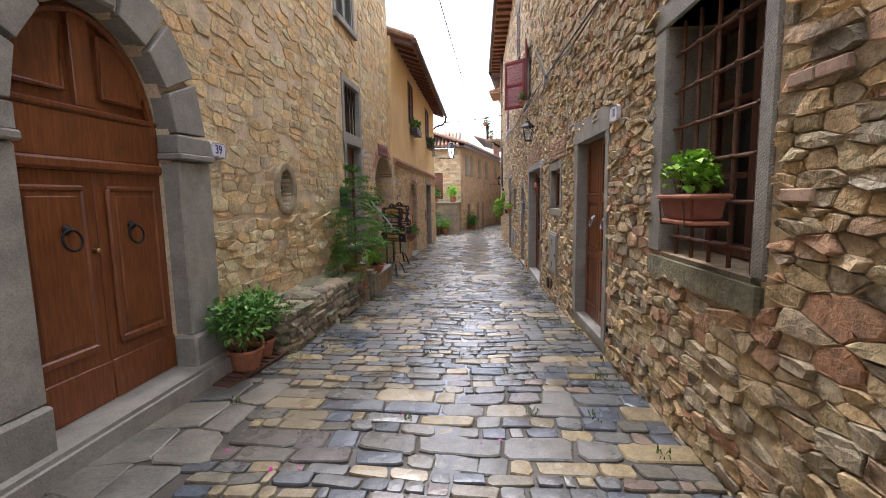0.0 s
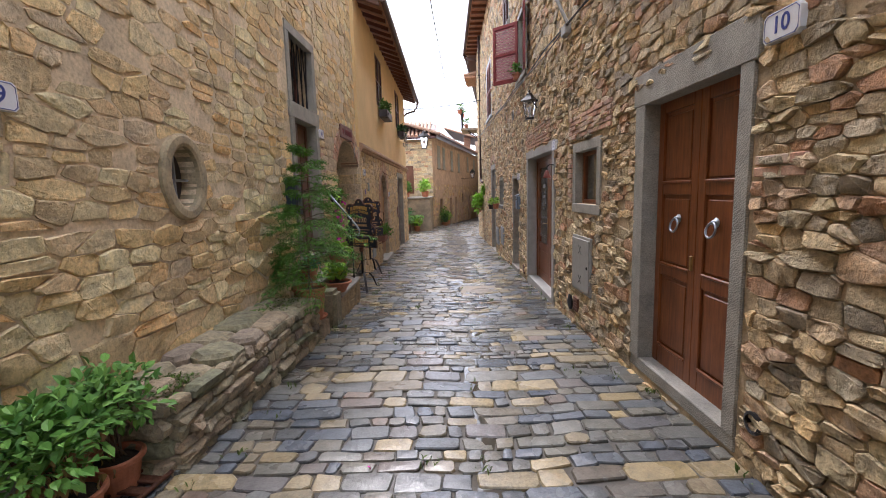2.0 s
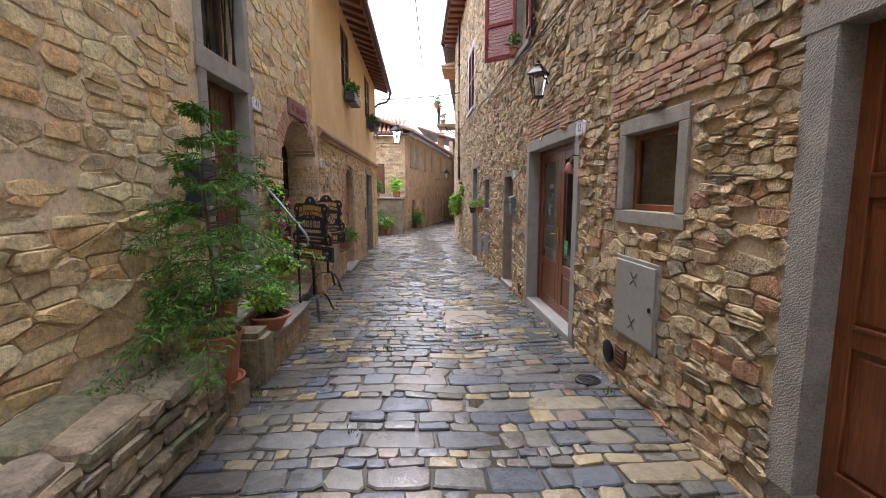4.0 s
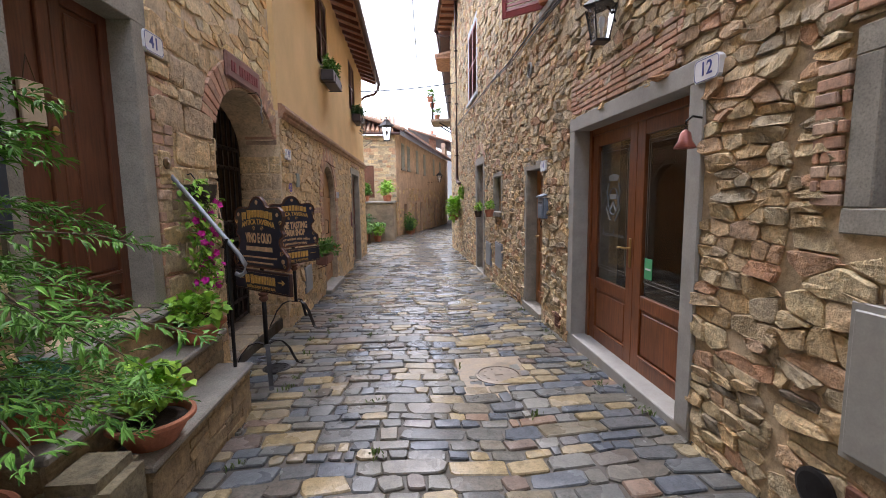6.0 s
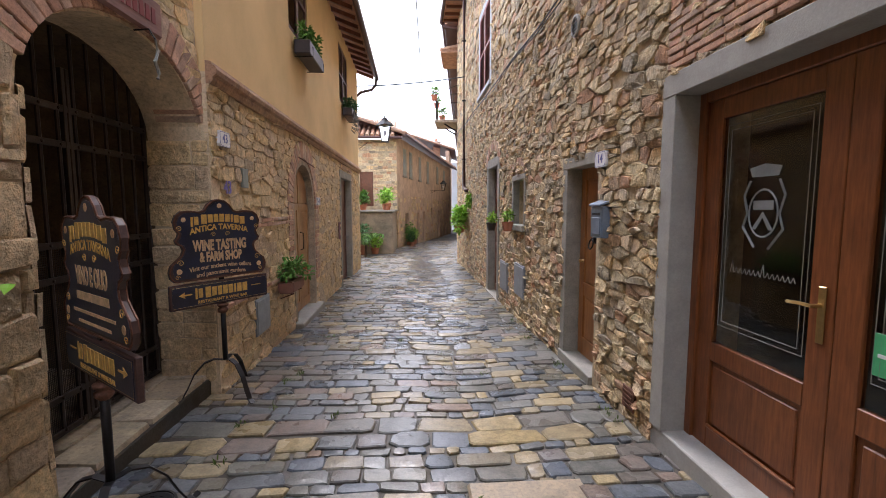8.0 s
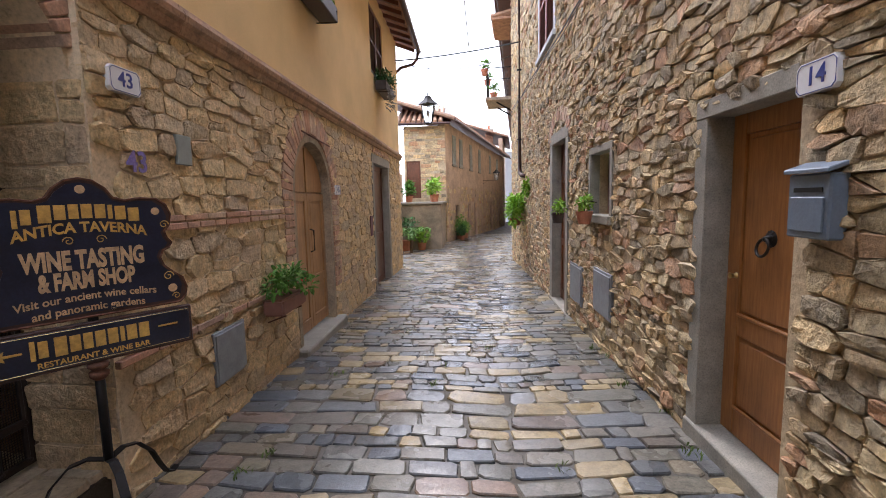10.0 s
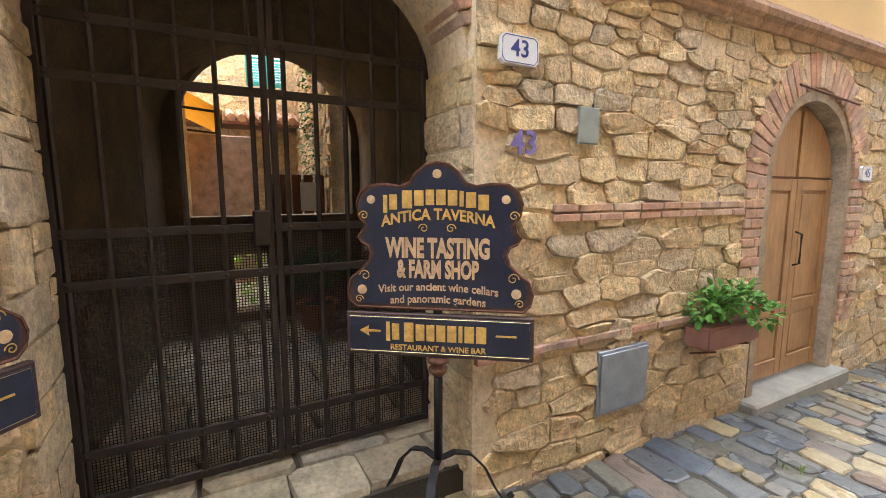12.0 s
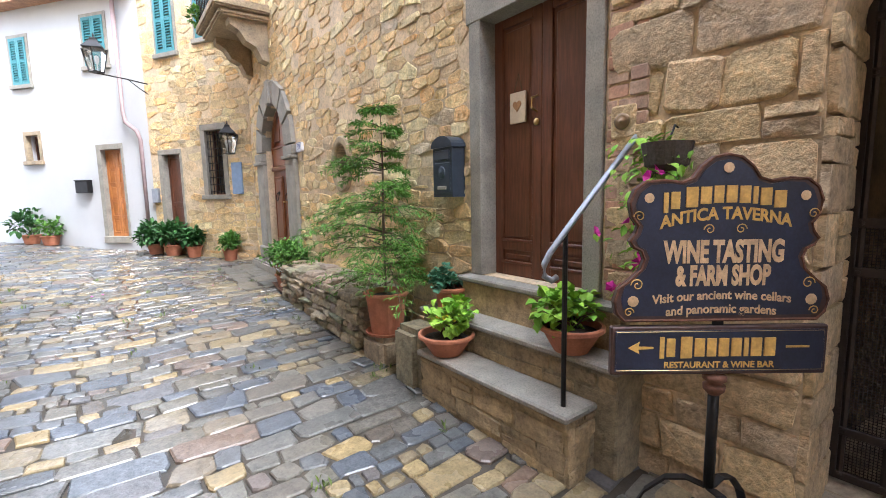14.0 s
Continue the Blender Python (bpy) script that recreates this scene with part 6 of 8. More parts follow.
bellr = thing("door_bell", R1.m(R1.u(8.66), 1.72, 0.03), "small red-brown metal bell on an iron bracket", "bell")
part("bracket", rod([(0, 0.01, 0.09), (0, -0.06, 0.1), (0, -0.1, 0.07), (0, -0.1, 0.015)], 0.007, 6), IRON, bellr)
part("bell", lathe([(0.008, 0.02), (0.03, 0.0), (0.04, -0.05), (0.065, -0.09), (0.06, -0.095), (0.035, -0.06), (0.01, -0.01)], 18, c=(0, -0.1, 0)), plain_mat("red_bronze", (0.30, 0.10, 0.08), 0.4, 0.4), bellr, smooth=True)
wall_lantern(R1.m(R1.u(9.9), 2.75, 0.02), "black wall lantern with pale glass above the door", 0.85)
brick_stack(R1, wall_right_far, H12.u0 - 0.1, H12.u1 - 0.1, 2.20, 2.55, 0.05, 0.035, 6, (0.2, 0.4))
brick_stack(R0, wall_right_near, H_SMALL.u0 - 0.25, H_SMALL.u1 + 0.4, 2.06, 2.32, 0.055, 0.03, 7)
brick_stack(R0, wall_right_near, H_SMALL.u0 - 0.27, H_SMALL.u0 - 0.115, 1.28, 1.86, 0.062, 0.03, 8, (0.1, 0.18))
brick_stack(R0, wall_right_near, H10.u1 + 0.15, H10.u1 + 0.5, 1.5, 1.62, 0.06, 0.03, 9, (0.18, 0.3))
brick_stack(R0, wall_right_near, H_GRATE.u1 + 0.2, H_GRATE.u1 + 0.55, 1.92, 1.99, 0.065, 0.035, 10)
brick_stack(R0, wall_right_near, H_GRATE.u1 + 0.2, H_GRATE.u1 + 0.42, 1.45, 1.52, 0.065, 0.035, 12)

# ---- door 14, mailbox, window, door 16 ----
door_14 = opening_thing("door_5", R1, H14, "narrow honey oak panelled door with iron knocker, shut")
w14 = H14.u1 - H14.u0
stone_frame(door_14, w14, -0.34, 1.73, 0.13, 0.0, 0.11, 0.02, 0.18, sill=(0.16, 0.04))
door_leaf(door_14, 0.0, w14, -0.33, 1.73, 0.15, [0.3, 0.7], WOOD_HONEY, 0.13, 0.13, 0.18)
part("door_handle", lathe([(0.02, 0), (0.02, 0.01), (0.012, 0.03), (0.022, 0.05), (0.004, 0.06)], 12), BRASS, door_14, m=pose(0.1, 0.16, 0.72, 90))
part("knocker", lathe([(0.05, 0), (0.05, 0.01), (0.02, 0.03), (0.004, 0.03)], 12), IRON, door_14, m=pose(w14 / 2, 0.165, 0.98, 90))
ring_pull(door_14, w14 / 2, 0.15, 0.98, 0.05)
number_plate(R1, R1.u(11.9), 1.74, "14", "white enamel house number plate reading 14")
m2 = thing("mailbox", R1.m(R1.u(11.84), 1.04, 0.02), "pale grey metal mailbox with a sloping lid", "mailbox")
BLUEGREY = plain_mat("blue_grey_paint", (0.15, 0.19, 0.25), 0.45, 0.1)
part("body", box(-0.12, 0.12, -0.07, 0.01, 0, 0.28, 0.008), BLUEGREY, m2)
part("door", box(-0.095, 0.095, -0.078, -0.069, 0.03, 0.18, 0.004), BLUEGREY, m2)
lid = box(-0.13, 0.13, -0.09, 0.01, 0.28, 0.3, 0.004)
for v in lid.verts:
    v.co.z += (v.co.y + 0.09) * 0.35
part("lid", lid, BLUEGREY, m2)
part("slot", box(-0.08, 0.08, -0.074, -0.069, 0.2, 0.22), IRON, m2)
v2 = thing("air_brick", R1.m(R1.u(11.25), -0.2, 0.03), "rusty square air grille low in the wall", "vent")
for o in vent1.children:
    q = new("grid", o.data)
    q.parent = v2
win16 = window_thing("window_7", R1, H16W, "small dark window under a brick arch", 0.05, WOOD_DARK, surround=0.08, deep=0.2)
brick_ring(R1, wall_right_far, H16W.c, 1.84, 0.36, 0.5, 0.14, 0.26, 9, proud=0.03)
door_16 = opening_thing("door_6", R1, H16, "tall brown door deep in a stone frame")
w16 = H16.u1 - H16.u0
stone_frame(door_16, w16, -0.58, 2.15, 0.2, 0.16, 0.18, 0.03, 0.3, sill=(0.12, 0.05))
door_leaf(door_16, 0.0, w16, -0.58, 1.6, 0.13, [0.45, 0.55], WOOD_RED)
part("transom", box(0, w16, 0.13, 0.17, 1.6, 2.15, 0.004), WOOD_DARK, door_16)
brick_ring(R1, wall_right_far, H16.c, 2.2, 0.62, 0.85, 0.28, 0.5, 15, proud=0.035)
for y, z0, z1, n in ((14.9, -0.12, 0.40, "hatch"), (16.1, -0.25, 0.3, "hatch")):
    hh = thing("meter_hatch", R1.m(R1.u(y), z0, 0.035), "flat grey metal meter hatch in the wall", "hatch", "meter hatches")
    part("frame", box(-0.33, 0.33, -0.004, 0.03, 0, z1 - z0, 0.004), GALV, hh)
    part("door", box(-0.3, 0.3, -0.014, -0.003, 0.03, z1 - z0 - 0.03, 0.004), GALV, hh)
for y, z, s in ((15.1, 1.02, 61), (16.6, 0.95, 62)):
    hp = thing("hanging_pot", R1.m(R1.u(y), z, 0.05), "hanging pot with a bright green trailing plant", "hanging plant", "hanging pots")
    part("pot", lathe([(0.065, -0.1), (0.1, 0.05), (0.09, 0.05), (0.08, 0.0)], 16, c=(0, -0.14, 0)), plain_mat("dark_pot", (0.06, 0.045, 0.04), 0.6) if s == 62 else TERRA, hp)
    part("hook", rod([(0, 0.0, 0.15), (0, -0.14, 0.18), (0, -0.14, 0.05)], 0.006, 5), IRON, hp)
    rh = random.Random(s)
    part("foliage", leaf_cloud(rh, bush_spots(rh, 170, 0.16, 0.12, 0.14, (0, -0.14, 0.11), 6), 0.036), LEAF_BRIGHT, hp)
vine = thing("wall_vine", R1.m(R1.u(22.0), 0.5, 0.02), "bright green leafy plant in a wall basket", "hanging plant")
part("basket", lathe([(0.1, 0), (0.2, 0.2), (0.18, 0.2), (0.12, 0.05)], 14, c=(0, -0.2, 0)), TERRA, vine)
rv = random.Random(63)
part("foliage", leaf_cloud(rv, bush_spots(rv, 700, 0.75, 0.3, 0.5, (0, -0.25, 0.35), 12), 0.09), LEAF_BRIGHT, vine)
vine2 = thing("wall_vine", R1.m(R1.u(20.8), 1.3, 0.02), "small green climber on the wall by the pipe", "climber")
part("foliage", leaf_cloud(rv, bush_spots(rv, 160, 0.3, 0.12, 0.35, (0, -0.08, 0.1), 6), 0.06), LEAF_BRIGHT, vine2)
pipe = thing("downpipe", pose(0, 0, 0), "dark brown copper downpipe bending into the wall", "downpipe")
part("pipe", rod([(1.1, 22.1, 8.1), (1.1, 22.1, 2.05), (1.1, 22.02, 1.9), (1.11, 21.7, 1.82), (1.19, 21.5, 1.8)], 0.055, 10), COPPER, pipe, smooth=True)
for z in (2.8, 4.6, 6.4):
    part("clamp", lathe([(0.062, -0.015), (0.064, 0.015), (0.05, 0.016)], 12, c=(1.1, 22.1, z)), IRON, pipe)

# ---- upper windows of the east wall ----
w_red = window_thing("window_8", R1, HR_RED, "upper window with an open red louvred shutter", 0.06, WOOD_RED, surround=0.1)
wr = HR_RED.u1 - HR_RED.u0
shutter(w_red, -0.62, 0.0, 3.76, 4.98, -0.02, RED_PAINT, 50, "right")
shutter(w_red, wr, wr + 0.5, 3.76, 4.98, -0.05, RED_PAINT, 8, "left")
w_sh = window_thing("window_9", R1, HR_SHUT, "upper window with shut pinkish louvred shutters", 0, surround=0.14, smat=plain_mat("pale_blue_grey_render", (0.5, 0.53, 0.55), 0.85))
ws = HR_SHUT.u1 - HR_SHUT.u0
FADED = plain_mat("faded_red_paint", (0.30, 0.13, 0.11), 0.65, var=0.2)
shutter(w_sh, 0, ws / 2, 4.05, 5.9, 0.02, FADED)
shutter(w_sh, ws / 2, ws, 4.05, 5.9, 0.02, FADED)
w_hi = window_thing("window_10", R1, HR_HIGH, "high upper window with dark shutters", 0, surround=0.1)
wh_ = HR_HIGH.u1 - HR_HIGH.u0
shutter(w_hi, 0, wh_ / 2, 5.5, 7.0, 0.02, BROWN_PAINT)
shutter(w_hi, wh_ / 2, wh_, 5.5, 7.0, 0.02, BROWN_PAINT)
fl = thing("window_flower_pot", R1.m(R1.u(11.8), 3.756, 0.08), "small flower pot with orange blooms on the upper sill", "flower pot")
part("pot", lathe(pot_shape(0.09, 0.13), 16), TERRA, fl)
rf = random.Random(64)
part("foliage", leaf_cloud(rf, bush_spots(rf, 120, 0.2, 0.14, 0.12, (0, 0, 0.2), 5), 0.035), LEAF_MID, fl)
va = thing("round_vent", R1.m(R1.u(12.62), 3.17, 0.03), "round dark louvred air vent in the wall", "vent")
part("rim", lathe([(0.11, 0), (0.11, 0.02), (0.09, 0.025), (0.085, 0.005)], 20), GREYPAINT, va, m=pose(0, 0, 0, 90))
for i in range(5):
    z = -0.06 + i * 0.03
    hw = math.sqrt(0.085 ** 2 - z * z)
    part("louvre", box(-hw, hw, -0.014, -0.004, z - 0.008, z + 0.008, 0.002), IRON, va)
# cables along the wall
cab_e = thing("wall_cable", pose(0, 0, 0), "black electric cables clipped along the stone wall", "cable")
cy = [1.0 + i * 1.6 for i in range(16)]
part("cable", rod([(1.33 - 0.0215 * min(y, 8.0) + 0.02 - 0.07, y, 3.25 + 0.028 * y + 0.03 * math.sin(y * 2.2)) for y in cy], 0.012, 6), BLACK_INK, cab_e)
part("cable", rod([(1.33 - 0.0215 * min(y, 8.0) - 0.045, y, 3.21 + 0.028 * y + 0.04 * math.sin(y * 1.7 + 1)) for y in cy], 0.008, 6), BLACK_INK, cab_e)
jb = thing("junction_box", R0.m(R0.u(7.9), 3.42, 0.03), "grey wall junction box with a short bracket", "junction box")
part("case", box(-0.09, 0.09, -0.08, 0.0, -0.06, 0.06, 0.008), GREYPAINT, jb)
part("strut", rod([(0.1, -0.05, 0.05), (-0.05, -0.2, 0.5)], 0.022, 6), GREYPAINT, jb)

# ---- eaves of the tall east house ----
eave_r = thing("roof_eaves", pose(0, 0, 0), "dark timber eaves with brick soffit and copper gutter", "eaves", kind="structure")
part("soffit", box(0.62, 1.25, 8.0, 25.1, 8.1, 8.16), ROOF_TILE, eave_r)
for i in range(30):
    part("rafter", box(0.66, 1.2, 8.2 + i * 0.57, 8.28 + i * 0.57, 8.0, 8.1, 0.004), WOOD_DARK, eave_r)
part("gutter", rod([(0.58, 8.0, 8.12), (0.58, 25.15, 8.12)], 0.065, 8), COPPER, eave_r)
part("spout", rod([(0.58, 24.9, 8.08), (0.62, 24.9, 7.9), (0.95, 24.6, 7.75), (1.12, 24.5, 7.7)], 0.04, 8), COPPER, eave_r)

# ---- tavern sign stands ----
def scroll(cx, cz, r, turns, flip, y=-0.016, w=0.004):
    pts = []
    for i in range(18):
        a = i / 17 * turns * 6.28319
        k = r * (1 - 0.8 * i / 17)
        pts.append((cx + flip * k * math.cos(a), y, cz + k * math.sin(a)))
    return rod(pts, w, 4)


HALF = [(0.0, 0.655), (0.05, 0.645), (0.095, 0.61), (0.125, 0.565), (0.17, 0.55), (0.24, 0.56), (0.31, 0.555), (0.35, 0.525), (0.37, 0.475), (0.36, 0.42), (0.335, 0.385), (0.345, 0.35), (0.365, 0.325), (0.35, 0.30), (0.32, 0.285), (0.305, 0.25), (0.32, 0.205), (0.36, 0.165), (0.405, 0.13), (0.42, 0.08), (0.41, 0.03), (0.38, 0.0)]


def outline(k=1.0, dz=0.0):
    right = [(x * k, 0.33 + (z - 0.33) * k + dz) for x, z in HALF]
    return right + [(-x, z) for x, z in reversed(right[1:])]


def name_bars(parent, cx, cz, width, h, y, side, bend=None):
    """The tavern's name as two groups of plain gold marks, ten blocks in all."""
    widths = [0.42, 0.8, 0.0, 1.05, 0.95, 0.85, 0.95, 0.95, 0.42, 1.0, 1.05]
    unit = width / (sum(widths) + 0.22 * len(widths) + 0.25)
    x = -width / 2
    for i, k in enumerate(widths):
        if not k:
            x += unit * 0.3
            continue
        wd_ = k * unit
        z = cz + (bend(x + wd_ / 2) if bend else 0)
        hh = h * (1.18 if i in (0, 3) else 1.0)
        bm = box(cx + x, cx + x + wd_, y - 0.002, y + 0.002, z - hh / 2, z + hh / 2, 0.0008)
        part("name_mark", bm, GOLD, parent)
        x += wd_ + unit * 0.22


def sign_stand(place, label, words):
    e = thing("tavern_sign", place, label, "sign", "tavern signs")
    zb, zp = 1.02, 0.80
    bd = part("board", plate([(x, zb + z) for x, z in outline()], -0.012, 0.012), SIGN_EDGE, e, "shaped board with a brown border")
    for y in (-0.0155, 0.0115):
        part("field", plate([(x, zb + z) for x, z in outline(0.93)], y, y + 0.004), SIGN_BLUE, bd, "dark blue painted field")
    pl = part("plank", box(-0.425, 0.425, -0.016, 0.016, zp, zp + 0.2, 0.005), SIGN_EDGE, e, "name plank with a red-brown border")
    for y in (-0.0205, 0.0165):
        part("field", box(-0.41, 0.41, y, y + 0.004, zp + 0.015, zp + 0.185, 0.001), SIGN_BLUE, pl)
        part("border_line", rod([(-0.405, y + 0.002, zp + 0.02), (0.405, y + 0.002, zp + 0.02), (0.405, y + 0.002, zp + 0.18), (-0.405, y + 0.002, zp + 0.18)], 0.003, 4, close=True), BRASS, pl)
    for face in (0, 1):
        f = part("face", box(-0.01, 0.01, -0.0005, 0.0005, zb + 0.3, zb + 0.31), SIGN_BLUE, e, m=pose(0, 0, 0, 0, 0, 180 * face))
        y = -0.0175
        bend = lambda x: -0.55 * x * x
        name_bars(f, 0, zb + 0.50, 0.48, 0.066, y, face, bend)
        lettering("lettering", "ANTICA TAVERNA", 0.066, GOLD, f, 0, y, zb + 0.425, "gold painted capitals", 0.001, 0.9, bend, bold=0.03)
        lettering("lettering", words[face][0], 0.118, CREAM, f, 0, y, zb + 0.274, "cream painted capitals", 0.001, 0.56, bold=0.045)
        if words[face][1]:
            lettering("lettering", words[face][1], 0.108, CREAM, f, 0, y, zb + 0.18, "cream painted capitals", 0.001, 0.54, bold=0.045)
        else:
            part("small_line", box(-0.2, 0.2, y - 0.001, y + 0.001, zb + 0.16, zb + 0.2), CREAM, f)
        if face == 0:
            lettering("lettering", "Visit our ancient wine cellars", 0.05, CREAM, f, 0, y, zb + 0.105, "small cream italic line", 0.001, 0.92, lambda x: -0.25 * x * x)
            lettering("lettering", "and panoramic gardens", 0.05, CREAM, f, 0, y, zb + 0.05, "small cream italic line", 0.001, 0.92, lambda x: -0.25 * x * x)
        else:
            bm = box(-0.26, 0.26, y - 0.001, y + 0.001, zb + 0.095, zb + 0.11)
            box(-0.2, 0.2, y - 0.001, y + 0.001, zb + 0.045, zb + 0.06, bm=bm)
            part("small_lines", bm, CREAM, f)
        name_bars(f, 0, zp + 0.115, 0.47, 0.075, -0.022, face)
        lettering("lettering", "RESTAURANT & WINE BAR", 0.036, GOLD, f, 0, -0.022, zp + 0.042, "small gold capitals", 0.001)
        sg = -1 if face == 0 else 1
        bm = plate([(sg * 0.36, zp + 0.115), (sg * 0.315, zp + 0.14), (sg * 0.32, zp + 0.121), (sg * 0.26, zp + 0.119), (sg * 0.26, zp + 0.111), (sg * 0.32, zp + 0.109), (sg * 0.315, zp + 0.09)], -0.023, -0.019)
        part("arrow", bm, GOLD, f, "gold painted arrow")
        bm = box(min(-sg * 0.26, -sg * 0.35), max(-sg * 0.26, -sg * 0.35), -0.023, -0.019, zp + 0.111, zp + 0.119)
        part("arrow_tail", bm, GOLD, f)
        for cx, cz, r in ((0, 0.6, 0.02), (0.295, 0.49, 0.019), (-0.295, 0.49, 0.019), (0.345, 0.085, 0.022), (-0.345, 0.085, 0.022)):
            part("rosette", lathe([(r, 0), (r, 0.002), (r * 0.4, 0.004), (0.001, 0.004)], 10), CREAM, f, m=pose(cx, y, zb + cz, 90))
        for cx, cz, r, fl_ in ((0.33, 0.42, 0.022, 1), (-0.33, 0.42, 0.022, -1), (0.33, 0.15, 0.026, 1), (-0.33, 0.15, 0.026, -1), (0.36, 0.04, 0.02, -1), (-0.36, 0.04, 0.02, 1), (0.06, 0.365, 0.022, 1), (-0.06, 0.365, 0.022, -1)):
            part("scroll", scroll(cx, zb + cz, r, 1.3, fl_, y, 0.0022), GOLD, f)
    part("border_rim", rod([(x, -0.013, zb + z) for x, z in outline(0.985)], 0.006, 5, close=True), RUST, bd)
    part("border_rim", rod([(x, 0.013, zb + z) for x, z in outline(0.985)], 0.006, 5, close=True), RUST, bd)
    part("strut", box(-0.02, 0.02, -0.006, 0.006, zp - 0.03, zb + 0.05), IRON, e)
    part("pole", rod([(0, 0, 0.30), (0, 0, zp)], 0.021, 10), IRON, e, smooth=True)
    part("finial", lathe([(0.022, zp - 0.09), (0.04, zp - 0.07), (0.042, zp - 0.05), (0.026, zp - 0.04), (0.045, zp - 0.025), (0.045, zp - 0.01), (0.02, zp)], 16), RUST, e, smooth=True)
    for k in range(3):
        a = radians(30 + 120 * k)
        d = Vector((math.cos(a), math.sin(a), 0))
        s = Vector((-d.y, d.x, 0)) * 0.019
        bm, prev = bmesh.new(), None
        for r_, z_ in ((0.015, 0.30), (0.08, 0.315), (0.16, 0.29), (0.24, 0.2), (0.29, 0.09), (0.33, 0.02), (0.37, 0.0), (0.40, 0.012)):
            c = d * r_ + Vector((0, 0, z_))
            ring = [bm.verts.new(c + s), bm.verts.new(c - s), bm.verts.new(c - s + Vector((0, 0, 0.007)) + d * 0.006), bm.verts.new(c + s + Vector((0, 0, 0.007)) + d * 0.006)]
            if prev:
                for j in range(4):
                    bm.faces.new((prev[j], prev[(j + 1) % 4], ring[(j + 1) % 4], ring[j]))
            prev = ring
        part("leg", bm, IRON, e, "curved iron strap leg")
    return e


def board_pose(cx, cy, dx, dy, z):
    """x runs along the board to its reader's right."""
    a = math.degrees(math.atan2(dy, dx))
    return pose(cx, cy, z, 0, 0, a)


EN, IT = ("WINE TASTING", "& FARM SHOP"), ("VINO E OLIO", "")
sign_stand(board_pose(-2.0, 10.1, -0.62, 0.50, -0.30), "dark blue shaped tavern sign on a black iron stand", (EN, IT))
sign_stand(board_pose(-2.15, 11.80, 0.5, 0.66, -0.29), "dark blue shaped tavern sign on an iron stand by the gate", (EN, EN))

# ---- yellow house ----
door_43 = opening_thing("door_7", L2, H43, "arched light oak double door in a brick arch, shut")
w43 = H43.u1 - H43.u0
bx = 0.09
out = [(bx, -0.4), (bx, 1.42)] + [(w43 / 2 - (w43 / 2 - bx) * math.cos(math.pi * i / 20), 1.42 + 0.58 * math.sin(math.pi * i / 20)) for i in range(1, 20)] + [(w43 - bx, 1.42), (w43 - bx, -0.4)]
part("door_back", plate(out, 0.14, 0.2), WOOD_LIGHT, door_43)
for a, b in ((bx, w43 / 2 - 0.004), (w43 / 2 + 0.004, w43 - bx)):
    lf = door_leaf(door_43, a, b, -0.4, 1.36, 0.09, [0.3, 0.7], WOOD_LIGHT, 0.09, 0.1, 0.14)
    q = [(a + 0.02, 1.38), (b - 0.02, 1.38)]
    xs = [b - 0.02 - (b - a - 0.04) * i / 8 for i in range(9)]
    q += [(x, 1.38 + 0.58 * math.sqrt(max(0.02, 1 - ((x - w43 / 2) / (w43 / 2 - bx)) ** 2)) - 0.02) for x in xs]
    part("arched_head", plate(q, 0.1, 0.14), WOOD_LIGHT, lf)
part("door_handle", rod([(w43 / 2 + 0.05, 0.09, 0.9), (w43 / 2 + 0.05, 0.04, 0.88), (w43 / 2 + 0.05, 0.04, 0.62), (w43 / 2 + 0.05, 0.09, 0.6)], 0.01, 6), IRON, door_43)
bm, prev = bmesh.new(), None
for side, (x, z) in enumerate([(0.0, -0.46)] + [(0.0, 1.42)] + [(w43 / 2 - w43 / 2 * math.cos(math.pi * i / 20), 1.42 + 0.66 * math.sin(math.pi * i / 20)) for i in range(1, 20)] + [(w43, 1.42), (w43, -0.46)]):
    k = (w43 / 2 - bx) / (w43 / 2)
    xi = w43 / 2 + (x - w43 / 2) * k
    zi = z if z <= 1.42 else 1.42 + (z - 1.42) * (0.58 / 0.66)
    ring = [bm.verts.new(p) for p in ((x, -0.01, z), (xi, -0.01, zi), (xi, 0.24, zi), (x, 0.24, z))]
    if prev:
        for j in range(4):
            bm.faces.new((prev[j], prev[(j + 1) % 4], ring[(j + 1) % 4], ring[j]))
    prev = ring
part("stone_arch", bm, stone_mat("tan_dressed_stone", [(0.36, 0.29, 0.21), (0.36, 0.29, 0.21)], bump=0.4, dist=0.008, coarse=6), door_43, "dressed tan stone arch and jambs")
part("threshold", box(-0.1, w43 + 0.1, -0.14, 0.25, -0.6, -0.44, 0.02), PIETRA, door_43, "pale worn stone step")
brick_ring(L2, wall_yellow_base, H43.c, 1.30, w43 / 2 + 0.02, w43 / 2 + 0.3, 0.80, 1.08, 34, 0, 180, proud=0.03)
brick_stack(L2, wall_yellow_base, H43.u0 - 0.28, H43.u0 - 0.01, 0.3, 1.3, 0.075, 0.03, 21, (0.12, 0.28))
brick_stack(L2, wall_yellow_base, H43.u1 + 0.01, H43.u1 + 0.28, 0.0, 1.3, 0.075, 0.03, 22, (0.12, 0.28))
brick_stack(L2, wall_yellow_base, 0.5, H43.u0 - 0.29, 1.08, 1.19, 0.055, 0.035, 23)
brick_stack(L2, wall_yellow_base, 0.0, H43.u0 - 0.02, 0.34, 0.40, 0.055, 0.04, 24, (0.25, 0.4))
part("tie_bar", rod([(0.3, -0.05, 2.08), (w43 - 0.1, -0.05, 2.02)], 0.009, 6), RUST, door_43)
